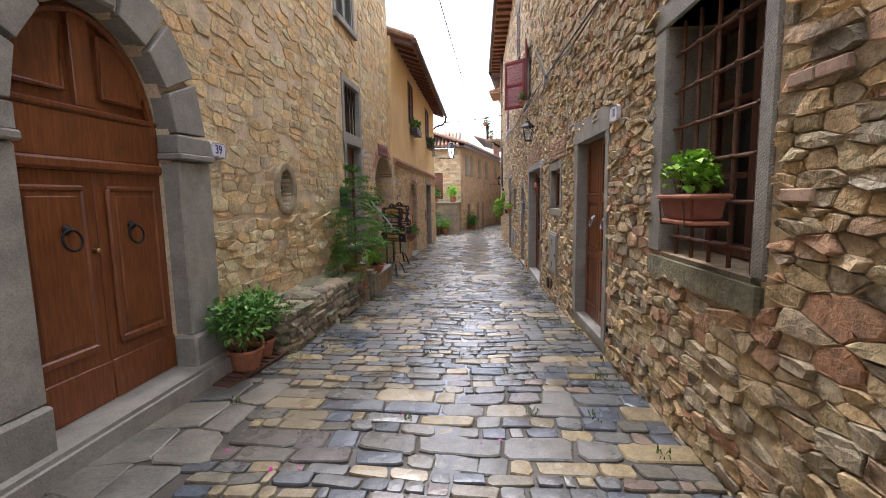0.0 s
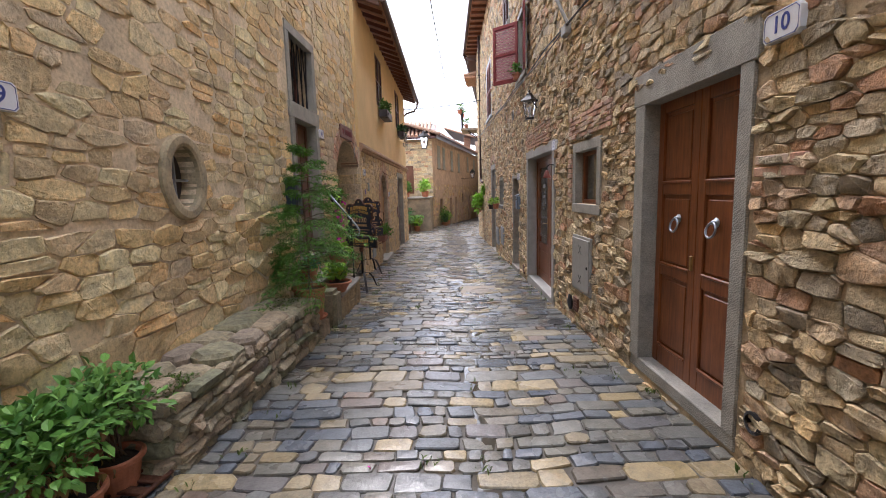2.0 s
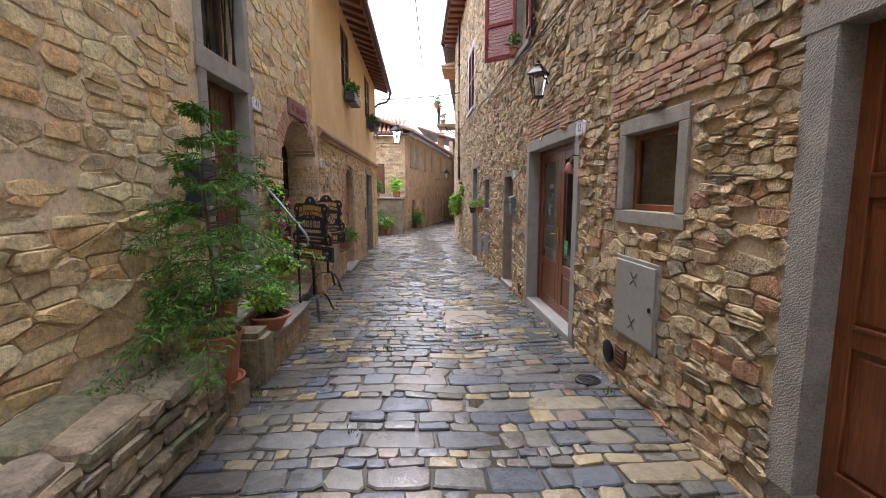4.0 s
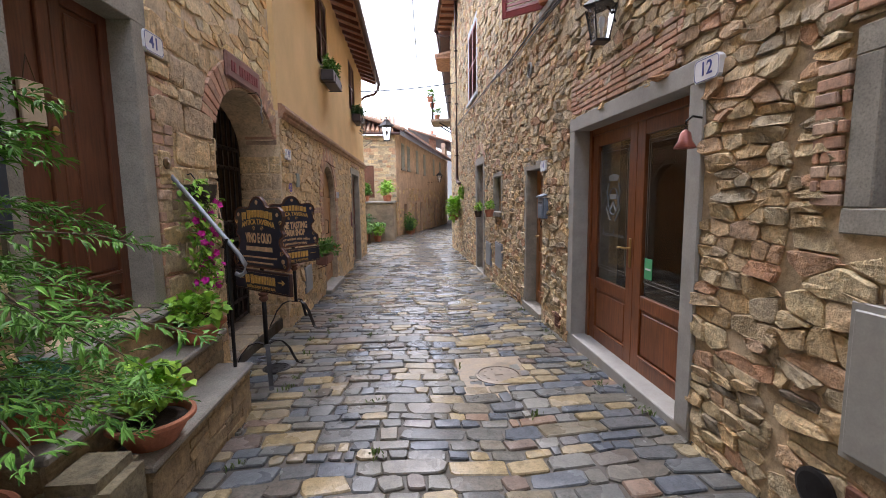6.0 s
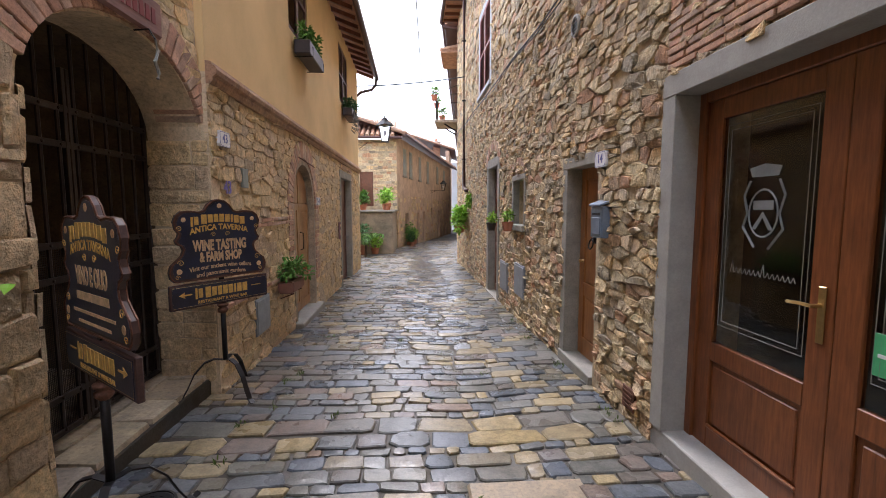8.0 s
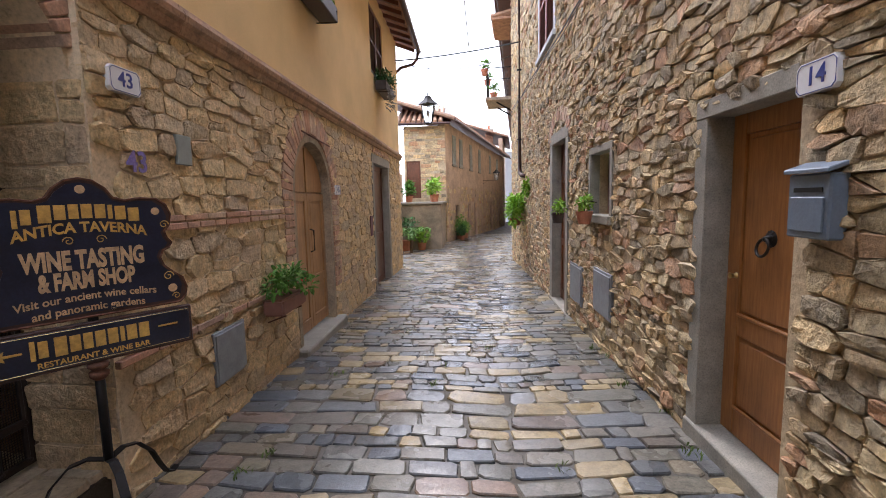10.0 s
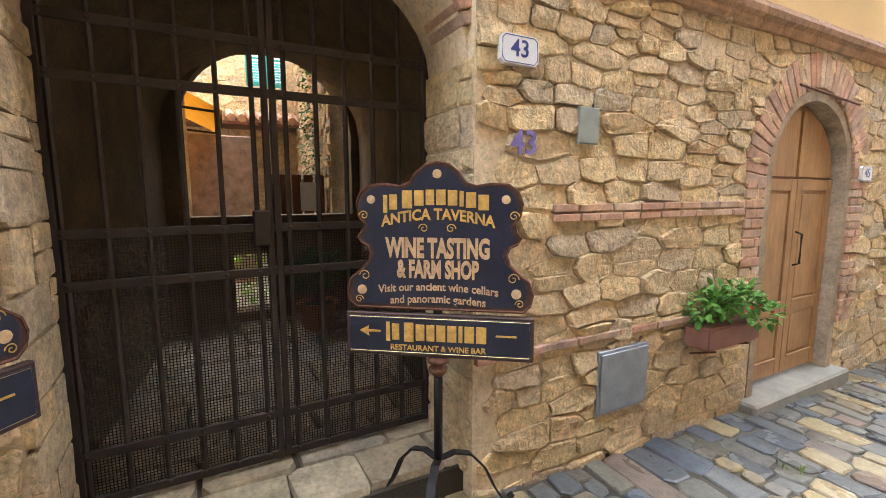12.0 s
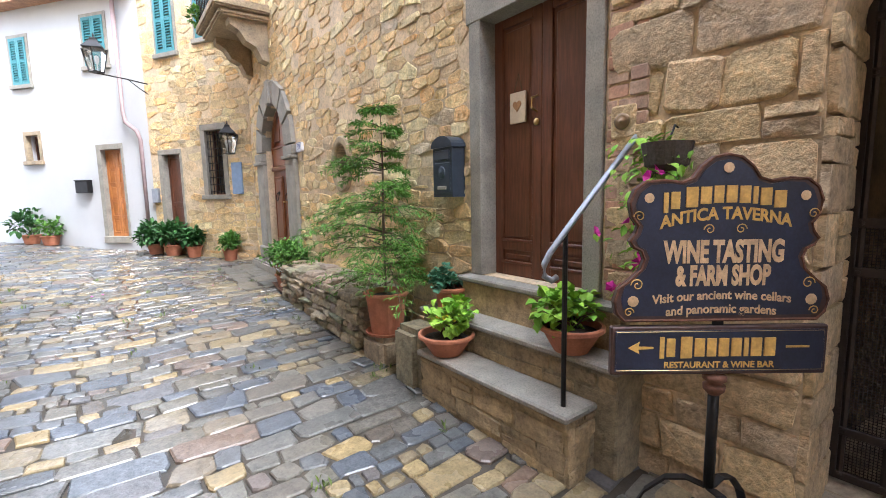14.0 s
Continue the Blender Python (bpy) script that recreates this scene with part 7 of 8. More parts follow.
number_plate(L2, L2.u(16.42), 1.42, "45", "small white enamel house number plate", proud=0.046)
door_45 = opening_thing("door_8", L2, H45, "dark plank door in a grey stone frame, shut")
w45 = H45.u1 - H45.u0
stone_frame(door_45, w45, -0.75, 2.05, 0.16, 0.16, 0.18, 0.02, 0.3, sill=(0.12, 0.05))
door_leaf(door_45, 0.0, w45, -0.75, 2.05, 0.14, [0.4, 0.6], WOOD_DARK)
brick_stack(L2, wall_yellow_base, H45.u0 - 0.1, H45.u1 + 0.1, 2.26, 2.4, 0.06, 0.03, 25)
number_plate(L2, L2.u(12.33), 1.95, "43", "white enamel house number plate reading 43", proud=0.046)
old = thing("painted_number", L2.m(L2.u(12.38), 1.50, 0.037), "faded violet house number painted on the stone", "painted number")
lettering("number", "43", 0.17, plain_mat("faded_violet_paint", (0.22, 0.17, 0.42), 0.9, var=0.4, scale=30), old, 0, 0, 0, depth=0.002)
sq = thing("slate_plate", L2.m(L2.u(12.83), 1.62, 0.034), "small square grey slate set in the wall", "plate")
part("slate", box(-0.075, 0.075, -0.01, 0.02, -0.1, 0.1, 0.005), GREYGREEN, sq)
ht = thing("meter_hatch", L2.m(L2.u(13.22), -0.15, 0.036), "flat grey metal meter hatch in the sandstone", "hatch", "meter hatches")
part("frame", box(-0.23, 0.23, -0.004, 0.03, 0, 0.42, 0.004), GALV, ht)
part("door", box(-0.21, 0.21, -0.012, -0.003, 0.02, 0.40, 0.004), GALV, ht)
flw = thing("wall_planter", L2.m(L2.u(14.12), 0.18, 0.03), "clay wall planter with bushy green leaves and red flowers", "planter")
part("trough", box(-0.3, 0.3, -0.2, 0.0, 0, 0.16, 0.02, seg=2), plain_mat("brown_clay", (0.22, 0.1, 0.07), 0.7), flw)
part("bracket", rod([(-0.2, 0, -0.08), (-0.2, -0.18, -0.012)], 0.008, 5), RUST, flw)
part("bracket", rod([(0.2, 0, -0.08), (0.2, -0.18, -0.012)], 0.008, 5), RUST, flw)
ry = random.Random(55)
spw = bush_spots(ry, 520, 0.42, 0.2, 0.22, (0.02, -0.14, 0.24), 10)
part("foliage", leaf_cloud(ry, spw, 0.04), LEAF_MID, flw)
part("flowers", flower_heads(ry, [p for p, o in spw if ry.random() < 0.012], 0.022), plain_mat("red_petal", (0.6, 0.03, 0.04), 0.5), flw)
notice = thing("wall_notice", L2.m(L2.u(18.7), 0.75, 0.04), "small dark red notice on the wall", "notice")
part("sheet", box(-0.1, 0.1, -0.006, 0.01, -0.2, 0.2, 0.002), plain_mat("maroon_card", (0.14, 0.04, 0.06), 0.6), notice)
# moulded cornice between stone and render
corn = thing("cornice", L2.m(0, 2.5), "moulded terracotta string course along the house", "cornice", kind="structure")
for i in range(14):
    u0, u1 = i * L2.length / 14 + 0.003, (i + 1) * L2.length / 14 - 0.003
    bm = bmesh.new()
    prof = [(0.02, -0.1), (-0.04, -0.1), (-0.06, -0.07), (-0.06, -0.04), (-0.09, -0.02), (-0.10, 0.02), (-0.085, 0.05), (-0.06, 0.06), (-0.05, 0.09), (0.02, 0.1)]
    a = [bm.verts.new((u0, y, z)) for y, z in prof]
    b = [bm.verts.new((u1, y, z)) for y, z in prof]
    for j in range(len(prof) - 1):
        bm.faces.new((a[j], a[j + 1], b[j + 1], b[j]))
    bm.faces.new(a)
    bm.faces.new(b[::-1])
    part("cornice_piece", bm, stone_mat("worn_terracotta_moulding", [(0.36, 0.22, 0.14), (0.42, 0.28, 0.19)], bump=0.4, dist=0.01) if i == 0 else MATS["worn_terracotta_moulding"], corn)


def flower_box(w, u, z, seed, label, leaf, trail):
    e = thing("flower_box", w.m(u, z, 0.02), label, "planter", "flower boxes")
    bm = box(-0.5, 0.5, -0.26, -0.02, 0, 0.2, 0.01)
    part("trough", bm, plain_mat("dark_plastic_trough", (0.035, 0.028, 0.03), 0.5) if "dark_plastic_trough" not in MATS else MATS["dark_plastic_trough"], e)
    for x in (-0.4, 0.4):
        part("bracket", rod([(x, 0, -0.02), (x, -0.28, -0.02), (x, -0.28, 0.12)], 0.008, 5), IRON, e)
    r_ = random.Random(seed)
    part("foliage", leaf_cloud(r_, bush_spots(r_, 520, 0.62, 0.22, 0.26, (0, -0.16, 0.28), 12), 0.05), leaf, e)
    if trail:
        part("trailing_leaves", leaf_cloud(r_, [((r_.uniform(-0.3, 0.3), -0.25 + r_.uniform(-0.08, 0.08), r_.uniform(-0.35, 0.15)), (0, -1, -0.5)) for _ in range(110)], 0.05), trail, e)
    return e


SILVER = leaf_mat("silver_leaf", (0.22, 0.22, 0.2), (0.34, 0.33, 0.3))
for h, s, lf, tr in ((HY1, 71, LEAF_MID, None), (HY2, 72, LEAF_DARK, SILVER)):
    e = window_thing("window_11", L2, h, "tall upper window with dark brown louvred shutters, shut", 0, surround=0)
    w_ = h.u1 - h.u0
    shutter(e, 0, w_ / 2, h.z0, h.z1, 0.05, BROWN_PAINT)
    shutter(e, w_ / 2, w_, h.z0, h.z1, 0.05, BROWN_PAINT)
    flower_box(L2, h.c, 3.62, s, "dark flower box full of green leaves under the window" if s == 71 else "dark flower box with silvery trailing leaves", lf, tr)
eave_y = thing("roof_eaves", pose(0, 0, 0), "dark timber eaves of the yellow house with copper gutter", "eaves", kind="structure")
bm = bmesh.new()
v = [bm.verts.new(p) for p in ((-1.74, 12.15, 5.60), (-1.74, 23.3, 5.60), (-6.0, 23.3, 7.2), (-6.0, 12.15, 7.2))]
bm.faces.new(v)
bmesh.ops.solidify(bm, geom=bm.faces[:], thickness=-0.08)
part("roof", bm, ROOF_TILE, eave_y)
bm = bmesh.new()
for i in range(56):
    y = 12.2 + i * 0.2
    rod([(-1.7, y, 5.69), (-5.9, y, 7.27)], 0.075, 6, bm)
part("roof_tiles", bm, ROOF_TILE, eave_y)
for i in range(22):
    y = 12.25 + i * 0.52
    bm = box(-2.35, -1.78, y, y + 0.08, 5.5, 5.59, 0.004)
    for vv in bm.verts:
        vv.co.z += (-1.78 - vv.co.x) * 0.37
    part("rafter", bm, WOOD_DARK, eave_y)
part("gutter", rod([(-1.68, 12.12, 5.6), (-1.68, 23.4, 5.57)], 0.07, 8), COPPER, eave_y)
part("spout", rod([(-1.7, 23.3, 5.55), (-1.72, 23.3, 5.35), (-1.85, 23.25, 5.18), (-2.2, 23.1, 5.05), (-2.36, 23.1, 4.9), (-2.42, 23.1, 4.6)], 0.045, 8), COPPER, eave_y, smooth=True)
lamp_y = wall_lantern(pose(-2.3, 23.1, 3.45, 0, 0, 90), "black iron street lantern on a long wall bracket", 1.6, 0.62, "street lanterns")

# ---- far houses ----
terr = thing("terrace_wall", pose(0, 0, 0), "low weathered terrace wall with a stone coping", "wall", kind="structure")
part("body", box(-3.7, -1.45, 29.3, 33.68, -1.4, 1.05, 0.03), stone_mat("stained_render", [(0.30, 0.25, 0.19), (0.30, 0.25, 0.19)], stain=0.5, coarse=2), terr)
part("coping", box(-3.7, -1.38, 29.2, 33.67, 1.051, 1.15, 0.02), PIETRA, terr)
part("side_wall", box(-4.2, -3.72, 23.0, 33.6, -1.4, 2.6), MORTAR_L, terr)
d_g = opening_thing("door_9", L3, H_L3, "brown wooden terrace door, shut")
door_leaf(d_g, 0, H_L3.u1 - H_L3.u0, 1.35, 3.3, 0.08, [0.5, 0.5], WOOD_DARK)
ri = random.Random(101)
for x, y, z, s, k in ((-1.75, 29.6, 1.15, 0.5, 0), (-2.9, 29.7, 1.15, 0.45, 1), (-1.9, 31.5, 1.15, 0.6, 2), (-3.0, 28.6, -0.9, 0.75, 3), (-2.3, 28.9, -0.9, 0.5, 4), (-0.7, 35.6, -1.05, 0.6, 5), (-0.45, 36.6, -1.1, 0.5, 6), (-0.6, 34.9, -1.05, 0.4, 7)):
    e = thing("potted_shrub", pose(x, y, z), "green leafy shrub in a clay pot down the street", "potted plant", "far pots")
    part("pot", lathe(pot_shape(0.2 * s / 0.5, 0.3 * s / 0.5), 14), TERRA, e)
    part("foliage", leaf_cloud(ri, bush_spots(ri, 260, s * 0.8, s * 0.8, s, (0, 0, 0.35 * s / 0.5 + s * 0.4), 8), 0.09), (LEAF_BRIGHT, LEAF_MID, LEAF_BRIGHT, LEAF_DARK)[k % 4], e)
fan = thing("fern_palm", pose(-2.6, 27.6, -0.9), "pale green feathery palm growing at the terrace's foot", "plant")
bm = bmesh.new()
nl = []
for i in range(12):
    a = i * 0.55
    for j in range(14):
        t = j / 13
        p = Vector((math.cos(a) * t * 0.8, math.sin(a) * t * 0.8, 0.6 + 1.1 * t - 0.7 * t * t))
        nl += [(p, Vector((-math.sin(a), math.cos(a), -0.2))), (p, Vector((math.sin(a), -math.cos(a), -0.2)))]
part("fronds", leaf_cloud(ri, nl, 0.09, long=2.0, wide=0.6), LEAF_MID, fan)
part("trunk", rod([(0, 0, 0), (0, 0, 0.7)], 0.06, 8, r1=0.04), BARK, fan)
for i, h in enumerate(H_L4[:6]):
    e = opening_thing("window_12", L4, h, "grey-green louvred shutters shut over a far window", "window")
    w_ = h.u1 - h.u0
    shutter(e, -0.05, w_ / 2, h.z0, h.z1, -0.01, GREYGREEN)
    shutter(e, w_ / 2, w_ + 0.05, h.z0, h.z1, -0.01, GREYGREEN)
    part("window_sill", box(-0.15, w_ + 0.15, -0.08, 0.1, h.z0 - 0.12, h.z0 - 0.01, 0.01), PIETRA, e)
for h in H_L4[6:]:
    e = opening_thing("door_10", L4, h, "dark wooden door of a far house, shut")
    w_ = h.u1 - h.u0
    out = [(0, h.z0), (w_, h.z0)] + [(w_ - w_ * i / 8, h.top(h.u1 - w_ * i / 8)) for i in range(9)]
    part("leaf", plate(out, 0.15, 0.2), WOOD_DARK, e)
for nm, w, z, back in (("far_row_roof", L4, 5.3, 4.0), ("far_gable_roof", L3, 5.1, 3.0), ("far_tall_roof", L5, 7.2, 4.0), ("beyond_roof", R2, 8.0, 4.0)):
    e = thing(nm, w.m(0, z), "clay tiled roof with overhanging eaves", "roof", kind="structure")
    bm = bmesh.new()
    v = [bm.verts.new(p) for p in ((-0.3, -0.55, 0.0), (w.length + 0.3, -0.55, 0.0), (w.length + 0.3, back, 1.5), (-0.3, back, 1.5))]
    bm.faces.new(v)
    bmesh.ops.solidify(bm, geom=bm.faces[:], thickness=-0.1)
    part("deck", bm, WOOD_DARK, e)
    bm = bmesh.new()
    for i in range(int((w.length + 0.5) / 0.28)):
        rod([(-0.25 + i * 0.28, -0.6, 0.12), (-0.25 + i * 0.28, back, 1.62)], 0.11, 6, bm)
    part("roof_tiles", bm, ROOF_TILE, e)
    part("gutter", rod([(-0.3, -0.62, 0.02), (w.length + 0.3, -0.62, 0.02)], 0.07, 6), COPPER, e)
chim = thing("chimney", pose(2.2, 58.5, 7.4), "small brick chimney with clay pots on a far roof", "chimney")
part("stack", box(-0.4, 0.4, -0.4, 0.4, -1.5, 1.0, 0.03), BRICK, chim)
part("cap", box(-0.5, 0.5, -0.5, 0.5, 1.0, 1.12, 0.02), PIETRA, chim)
part("pot", lathe([(0.16, 1.12), (0.14, 1.5), (0.1, 1.5)], 12), TERRA, chim)
wall_lantern(L4.m(11.0, 2.6), "black iron street lantern on a wall bracket", 1.6, 0.8, "street lanterns")
# balcony of the house beyond
bal = thing("balcony", R2.m(35.2, 4.65), "small stone balcony with iron railing and flower pots", "balcony", kind="structure")
part("slab", box(-0.75, 0.75, -0.97, 0.05, -0.12, 0.0, 0.015), stone_mat("balcony_slab_stone", [(0.34, 0.28, 0.21), (0.34, 0.28, 0.21)]), bal)
part("bracket", rod([(-0.5, 0.0, -0.5), (-0.5, -0.6, -0.13)], 0.03, 6), IRON, bal)
part("bracket", rod([(0.5, 0.0, -0.5), (0.5, -0.6, -0.13)], 0.03, 6), IRON, bal)
for i in range(13):
    part("baluster", rod([(-0.72 + i * 0.12, -0.92, 0.0), (-0.72 + i * 0.12, -0.92, 0.95)], 0.008, 5), IRON, bal)
for s in (-0.72, 0.72):
    for i in range(6):
        part("baluster", rod([(s, -0.68 + i * 0.15, 0.0), (s, -0.68 + i * 0.15, 0.95)], 0.008, 5), IRON, bal)
part("top_rail", rod([(-0.72, 0, 0.95), (-0.72, -0.92, 0.95), (0.72, -0.92, 0.95), (0.72, 0, 0.95)], 0.015, 6), IRON, bal)
for x, z, s in ((-0.78, 0.75, 1), (0.3, 0.02, 2), (0.78, 0.7, 3)):
    e = thing("balcony_pot", R2.m(35.2 + x, 4.65 + z, 0.98 if s != 2 else 0.7), "terracotta pot with red-green leaves on the balcony", "flower pot", "balcony pots")
    part("pot", lathe(pot_shape(0.13, 0.2), 14), TERRA, e)
    part("foliage", leaf_cloud(ri, bush_spots(ri, 100, 0.2, 0.2, 0.2, (0, 0, 0.3), 5), 0.06), LEAF_MID, e)
e = opening_thing("window_13", R2, H_R2[0], "balcony door with pale wooden shutters", "window")
shutter(e, 0, 0.55, 4.75, 6.9, 0.0, WOOD_LIGHT)
shutter(e, 0.55, 1.1, 4.75, 6.9, 0.0, WOOD_LIGHT)
awn2 = thing("roof_eaves", R2.m(35.15, 7.05), "small dark tiled eaves above the balcony", "eaves", kind="structure")
bm = box(-1.0, 1.0, -0.7, 0.0, 0.0, 0.08, 0.01)
for i in range(9):
    rod([(-0.9 + i * 0.22, -0.75, 0.12), (-0.9 + i * 0.22, 0, 0.26)], 0.1, 6, bm)
part("tiles", bm, ROOF_TILE, awn2)
# overhead wires
wires = thing("overhead_wire", pose(0, 0, 0), "thin black wires strung across the street", "wire")
hang = lambda p, q, s, n=14: [Vector(p).lerp(Vector(q), i / n) - Vector((0, 0, s * 4 * (i / n) * (1 - i / n))) for i in range(n + 1)]
part("wire", rod(hang((-2.3, 22.9, 5.2), (1.19, 22.4, 5.42), 0.06), 0.02, 5), BLACK_INK, wires)
part("wire", rod(hang((-2.3, 22.9, 5.15), (1.19, 24.4, 5.7), 0.3), 0.012, 5), BLACK_INK, wires)
part("wire", rod(hang((-1.0, 2.0, 5.35), (-0.2, 22.7, 5.27), 0.1), 0.013, 5), BLACK_INK, wires)

# ---- the bend behind the start ----
gwin = window_thing("window_14", LB, HB_WIN, "tall window with a dark lattice grille in grey stone", 0.05, WOOD_DARK, surround=0.12)
ww = HB_WIN.u1 - HB_WIN.u0
for i in range(6):
    part("bar", rod([(ww * i / 5, 0.05, 1.35), (ww * i / 5, 0.05, 2.66)], 0.01, 5), IRON, gwin)
for i in range(9):
    part("bar", rod([(0, 0.055, 1.4 + i * 0.15), (ww, 0.055, 1.4 + i * 0.15)], 0.009, 5), IRON, gwin)
sdoor = opening_thing("door_11", LB, HB_DOOR, "narrow brown wooden door in a grey stone frame, shut")
ws_ = HB_DOOR.u1 - HB_DOOR.u0
stone_frame(sdoor, ws_, 0.32, 2.25, 0.12, 0.05, 0.1, 0.02, 0.14, sill=(0.15, 0.05))
door_leaf(sdoor, 0, ws_, 0.32, 2.25, 0.12, [0.4, 0.6], WOOD_DARK, 0.07, 0.08, 0.12)
for h in (HB_UP, HB_UP2):
    e = window_thing("window_15", LB, h, "upper window with teal louvred shutters", 0, surround=0.07)
    w_ = h.u1 - h.u0
    shutter(e, 0, w_ / 2, h.z0, h.z1, 0.0, TEAL)
    shutter(e, w_ / 2, w_, h.z0, h.z1, 0.0, TEAL)
wall_lantern(LB.m(2.62, 2.25), "black wall lantern beside the arched door", 1.15)
bp = thing("wall_plaque", LB.m(2.63, 1.66, 0.04), "plain pale blue plaque on the stone wall", "plaque")
part("plaque", box(-0.14, 0.14, -0.01, 0.02, -0.32, 0.32, 0.006), plain_mat("pale_blue_panel", (0.22, 0.32, 0.48), 0.5), bp)
balc = thing("balcony", L1.m(L1.u(2.2), 4.22), "old stone balcony on scrolled corbels over the door", "balcony", kind="structure")
TANSTONE = stone_mat("tan_balcony_stone", [(0.36, 0.29, 0.2), (0.36, 0.29, 0.2)], coarse=4)
part("slab", box(-0.85, 0.85, -0.85, 0.05, 0, 0.14, 0.025, seg=2), TANSTONE, balc)
part("slab_edge", box(-0.78, 0.78, -0.76, 0.05, -0.1, -0.001, 0.03, seg=2), TANSTONE, balc)
for x in (-0.55, 0.55):
    q = [(0.0, -0.1), (-0.6, -0.1), (-0.6, -0.2), (-0.45, -0.28), (-0.36, -0.42), (-0.2, -0.5), (-0.12, -0.68), (0.0, -0.72)]
    bm = bmesh.new()
    a = [bm.verts.new((x - 0.12, y, z)) for y, z in q]
    b = [bm.verts.new((x + 0.12, y, z)) for y, z in q]
    bm.faces.new(a)
    bm.faces.new(b[::-1])
    for j in range(len(q)):
        bm.faces.new((a[j], b[j], b[(j + 1) % len(q)], a[(j + 1) % len(q)]))
    part("corbel", bm, TANSTONE, balc)
for i in range(12):
    part("baluster", rod([(-0.8 + i * 0.145, -0.8, 0.14), (-0.8 + i * 0.145, -0.8, 1.0)], 0.012, 6), IRON, balc)
part("top_rail", rod([(-0.8, 0, 1.0), (-0.8, -0.8, 1.0), (0.8, -0.8, 1.0), (0.8, 0, 1.0)], 0.018, 6), IRON, balc)
rb_ = random.Random(111)
ivy = thing("balcony_plant", balc.matrix_basis @ pose(-0.75, -0.7, 0.14), "trailing green plant spilling over the balcony edge", "plant")
part("foliage", leaf_cloud(rb_, bush_spots(rb_, 260, 0.25, 0.2, 0.35, (0, -0.05, 0.12), 7), 0.05), LEAF_MID, ivy)
# white house
dw = opening_thing("door_12", WH, HW_DOOR, "orange pine panelled door in a grey stone frame, shut")
w_ = HW_DOOR.u1 - HW_DOOR.u0
stone_frame(dw, w_, 0.4, 2.45, 0.12, 0.06, 0.12, 0.02, 0.14, sill=(0.15, 0.05))
for i in range(2):
    door_leaf(dw, w_ * i / 2, w_ * (i + 1) / 2 - 0.002, 0.4, 2.45, 0.1, [0.2, 0.2, 0.2, 0.2, 0.2], WOOD_ORANGE, 0.06, 0.07, 0.1)
ww_ = window_thing("window_16", WH, HW_WIN, "small barred window in a yellowish stone frame", 0.04, WOOD_DARK, surround=0.09, smat=TANSTONE)
for h in (HW_UP1, HW_UP2):
    e = window_thing("window_17", WH, h, "upper window with teal louvred shutters, shut", 0, surround=0.08)
    w_ = h.u1 - h.u0
    shutter(e, 0, w_ / 2, h.z0, h.z1, 0.0, TEAL)
    shutter(e, w_ / 2, w_, h.z0, h.z1, 0.0, TEAL)
mbx = thing("mailbox", WH.m(5.5, 1.45, 0.02), "dark metal mailbox on the white wall", "mailbox")
part("body", box(-0.2, 0.2, -0.12, 0.01, 0, 0.28, 0.01), IRON, mbx)
part("lid", box(-0.21, 0.21, -0.135, 0.01, 0.281, 0.31, 0.008), IRON, mbx)
meter = thing("meter_box", LB.m(0.12, 1.35, 0.02), "small pale grey meter box on the wall", "box")
part("case", box(-0.1, 0.1, -0.06, 0.01, -0.16, 0.16, 0.01), GALV, meter)
dp = thing("downpipe", pose(0, 0, 0), "dusky pink rainwater downpipe at the house corner", "downpipe")
pw = [WH.at(6.95, 5.7, 0.08), WH.at(6.95, 3.2, 0.08), WH.at(7.02, 3.0, 0.1), WH.at(7.32, 2.8, 0.1), WH.at(7.38, 2.6, 0.08), WH.at(7.38, 0.3, 0.08)]
part("pipe", rod(pw, 0.045, 8), plain_mat("pinkish_grey_pipe", (0.30, 0.22, 0.22), 0.5), dp, smooth=True)
wall_lantern(LB.m(0.12, 3.8), "black iron street lantern on a long bracket at the corner", 1.35, 0.8, "street lanterns")
rfw = thing("white_house_roof", WH.m(0, 5.85), "thin clay tiled eaves of the white house", "roof", kind="structure")
part("eaves", box(-0.3, WH.length, -0.35, 0.4, 0.0, 0.08, 0.01), ROOF_TILE, rfw)
for k, (x, y, rr, s, lf, lab) in enumerate(((-2.15, 0.85, 0.15, 0.22, LEAF_MID, "upright green plant in a terracotta pot by the wall"), (-1.62, -0.05, 0.16, 0.24, LEAF_DARK, "broad-leaved dark green plant in a grey tub"),
                                        (-1.3, -0.55, 0.2, 0.34, LEAF_DARK, "broad-leaved dark green plant in a low pot"), (-1.0, -0.95, 0.18, 0.34, LEAF_DARK, "broad-leaved dark green plant in a low pot"), (0.95, -3.8, 0.2, 0.3, LEAF_MID, "green shrub in a pot against the white wall"), (1.35, -4.4, 0.2, 0.45, LEAF_DARK, "large green shrub against the white wall"))):
    potted_plant("potted_plant", pose(x, y, ground_z(x, y) + 0.004), rr, 0.24, lab, "potted plant", 120 + k, lf, 260, 0.06 if lf is not LEAF_DARK else 0.085, s, s, 0.02, long=1.8)

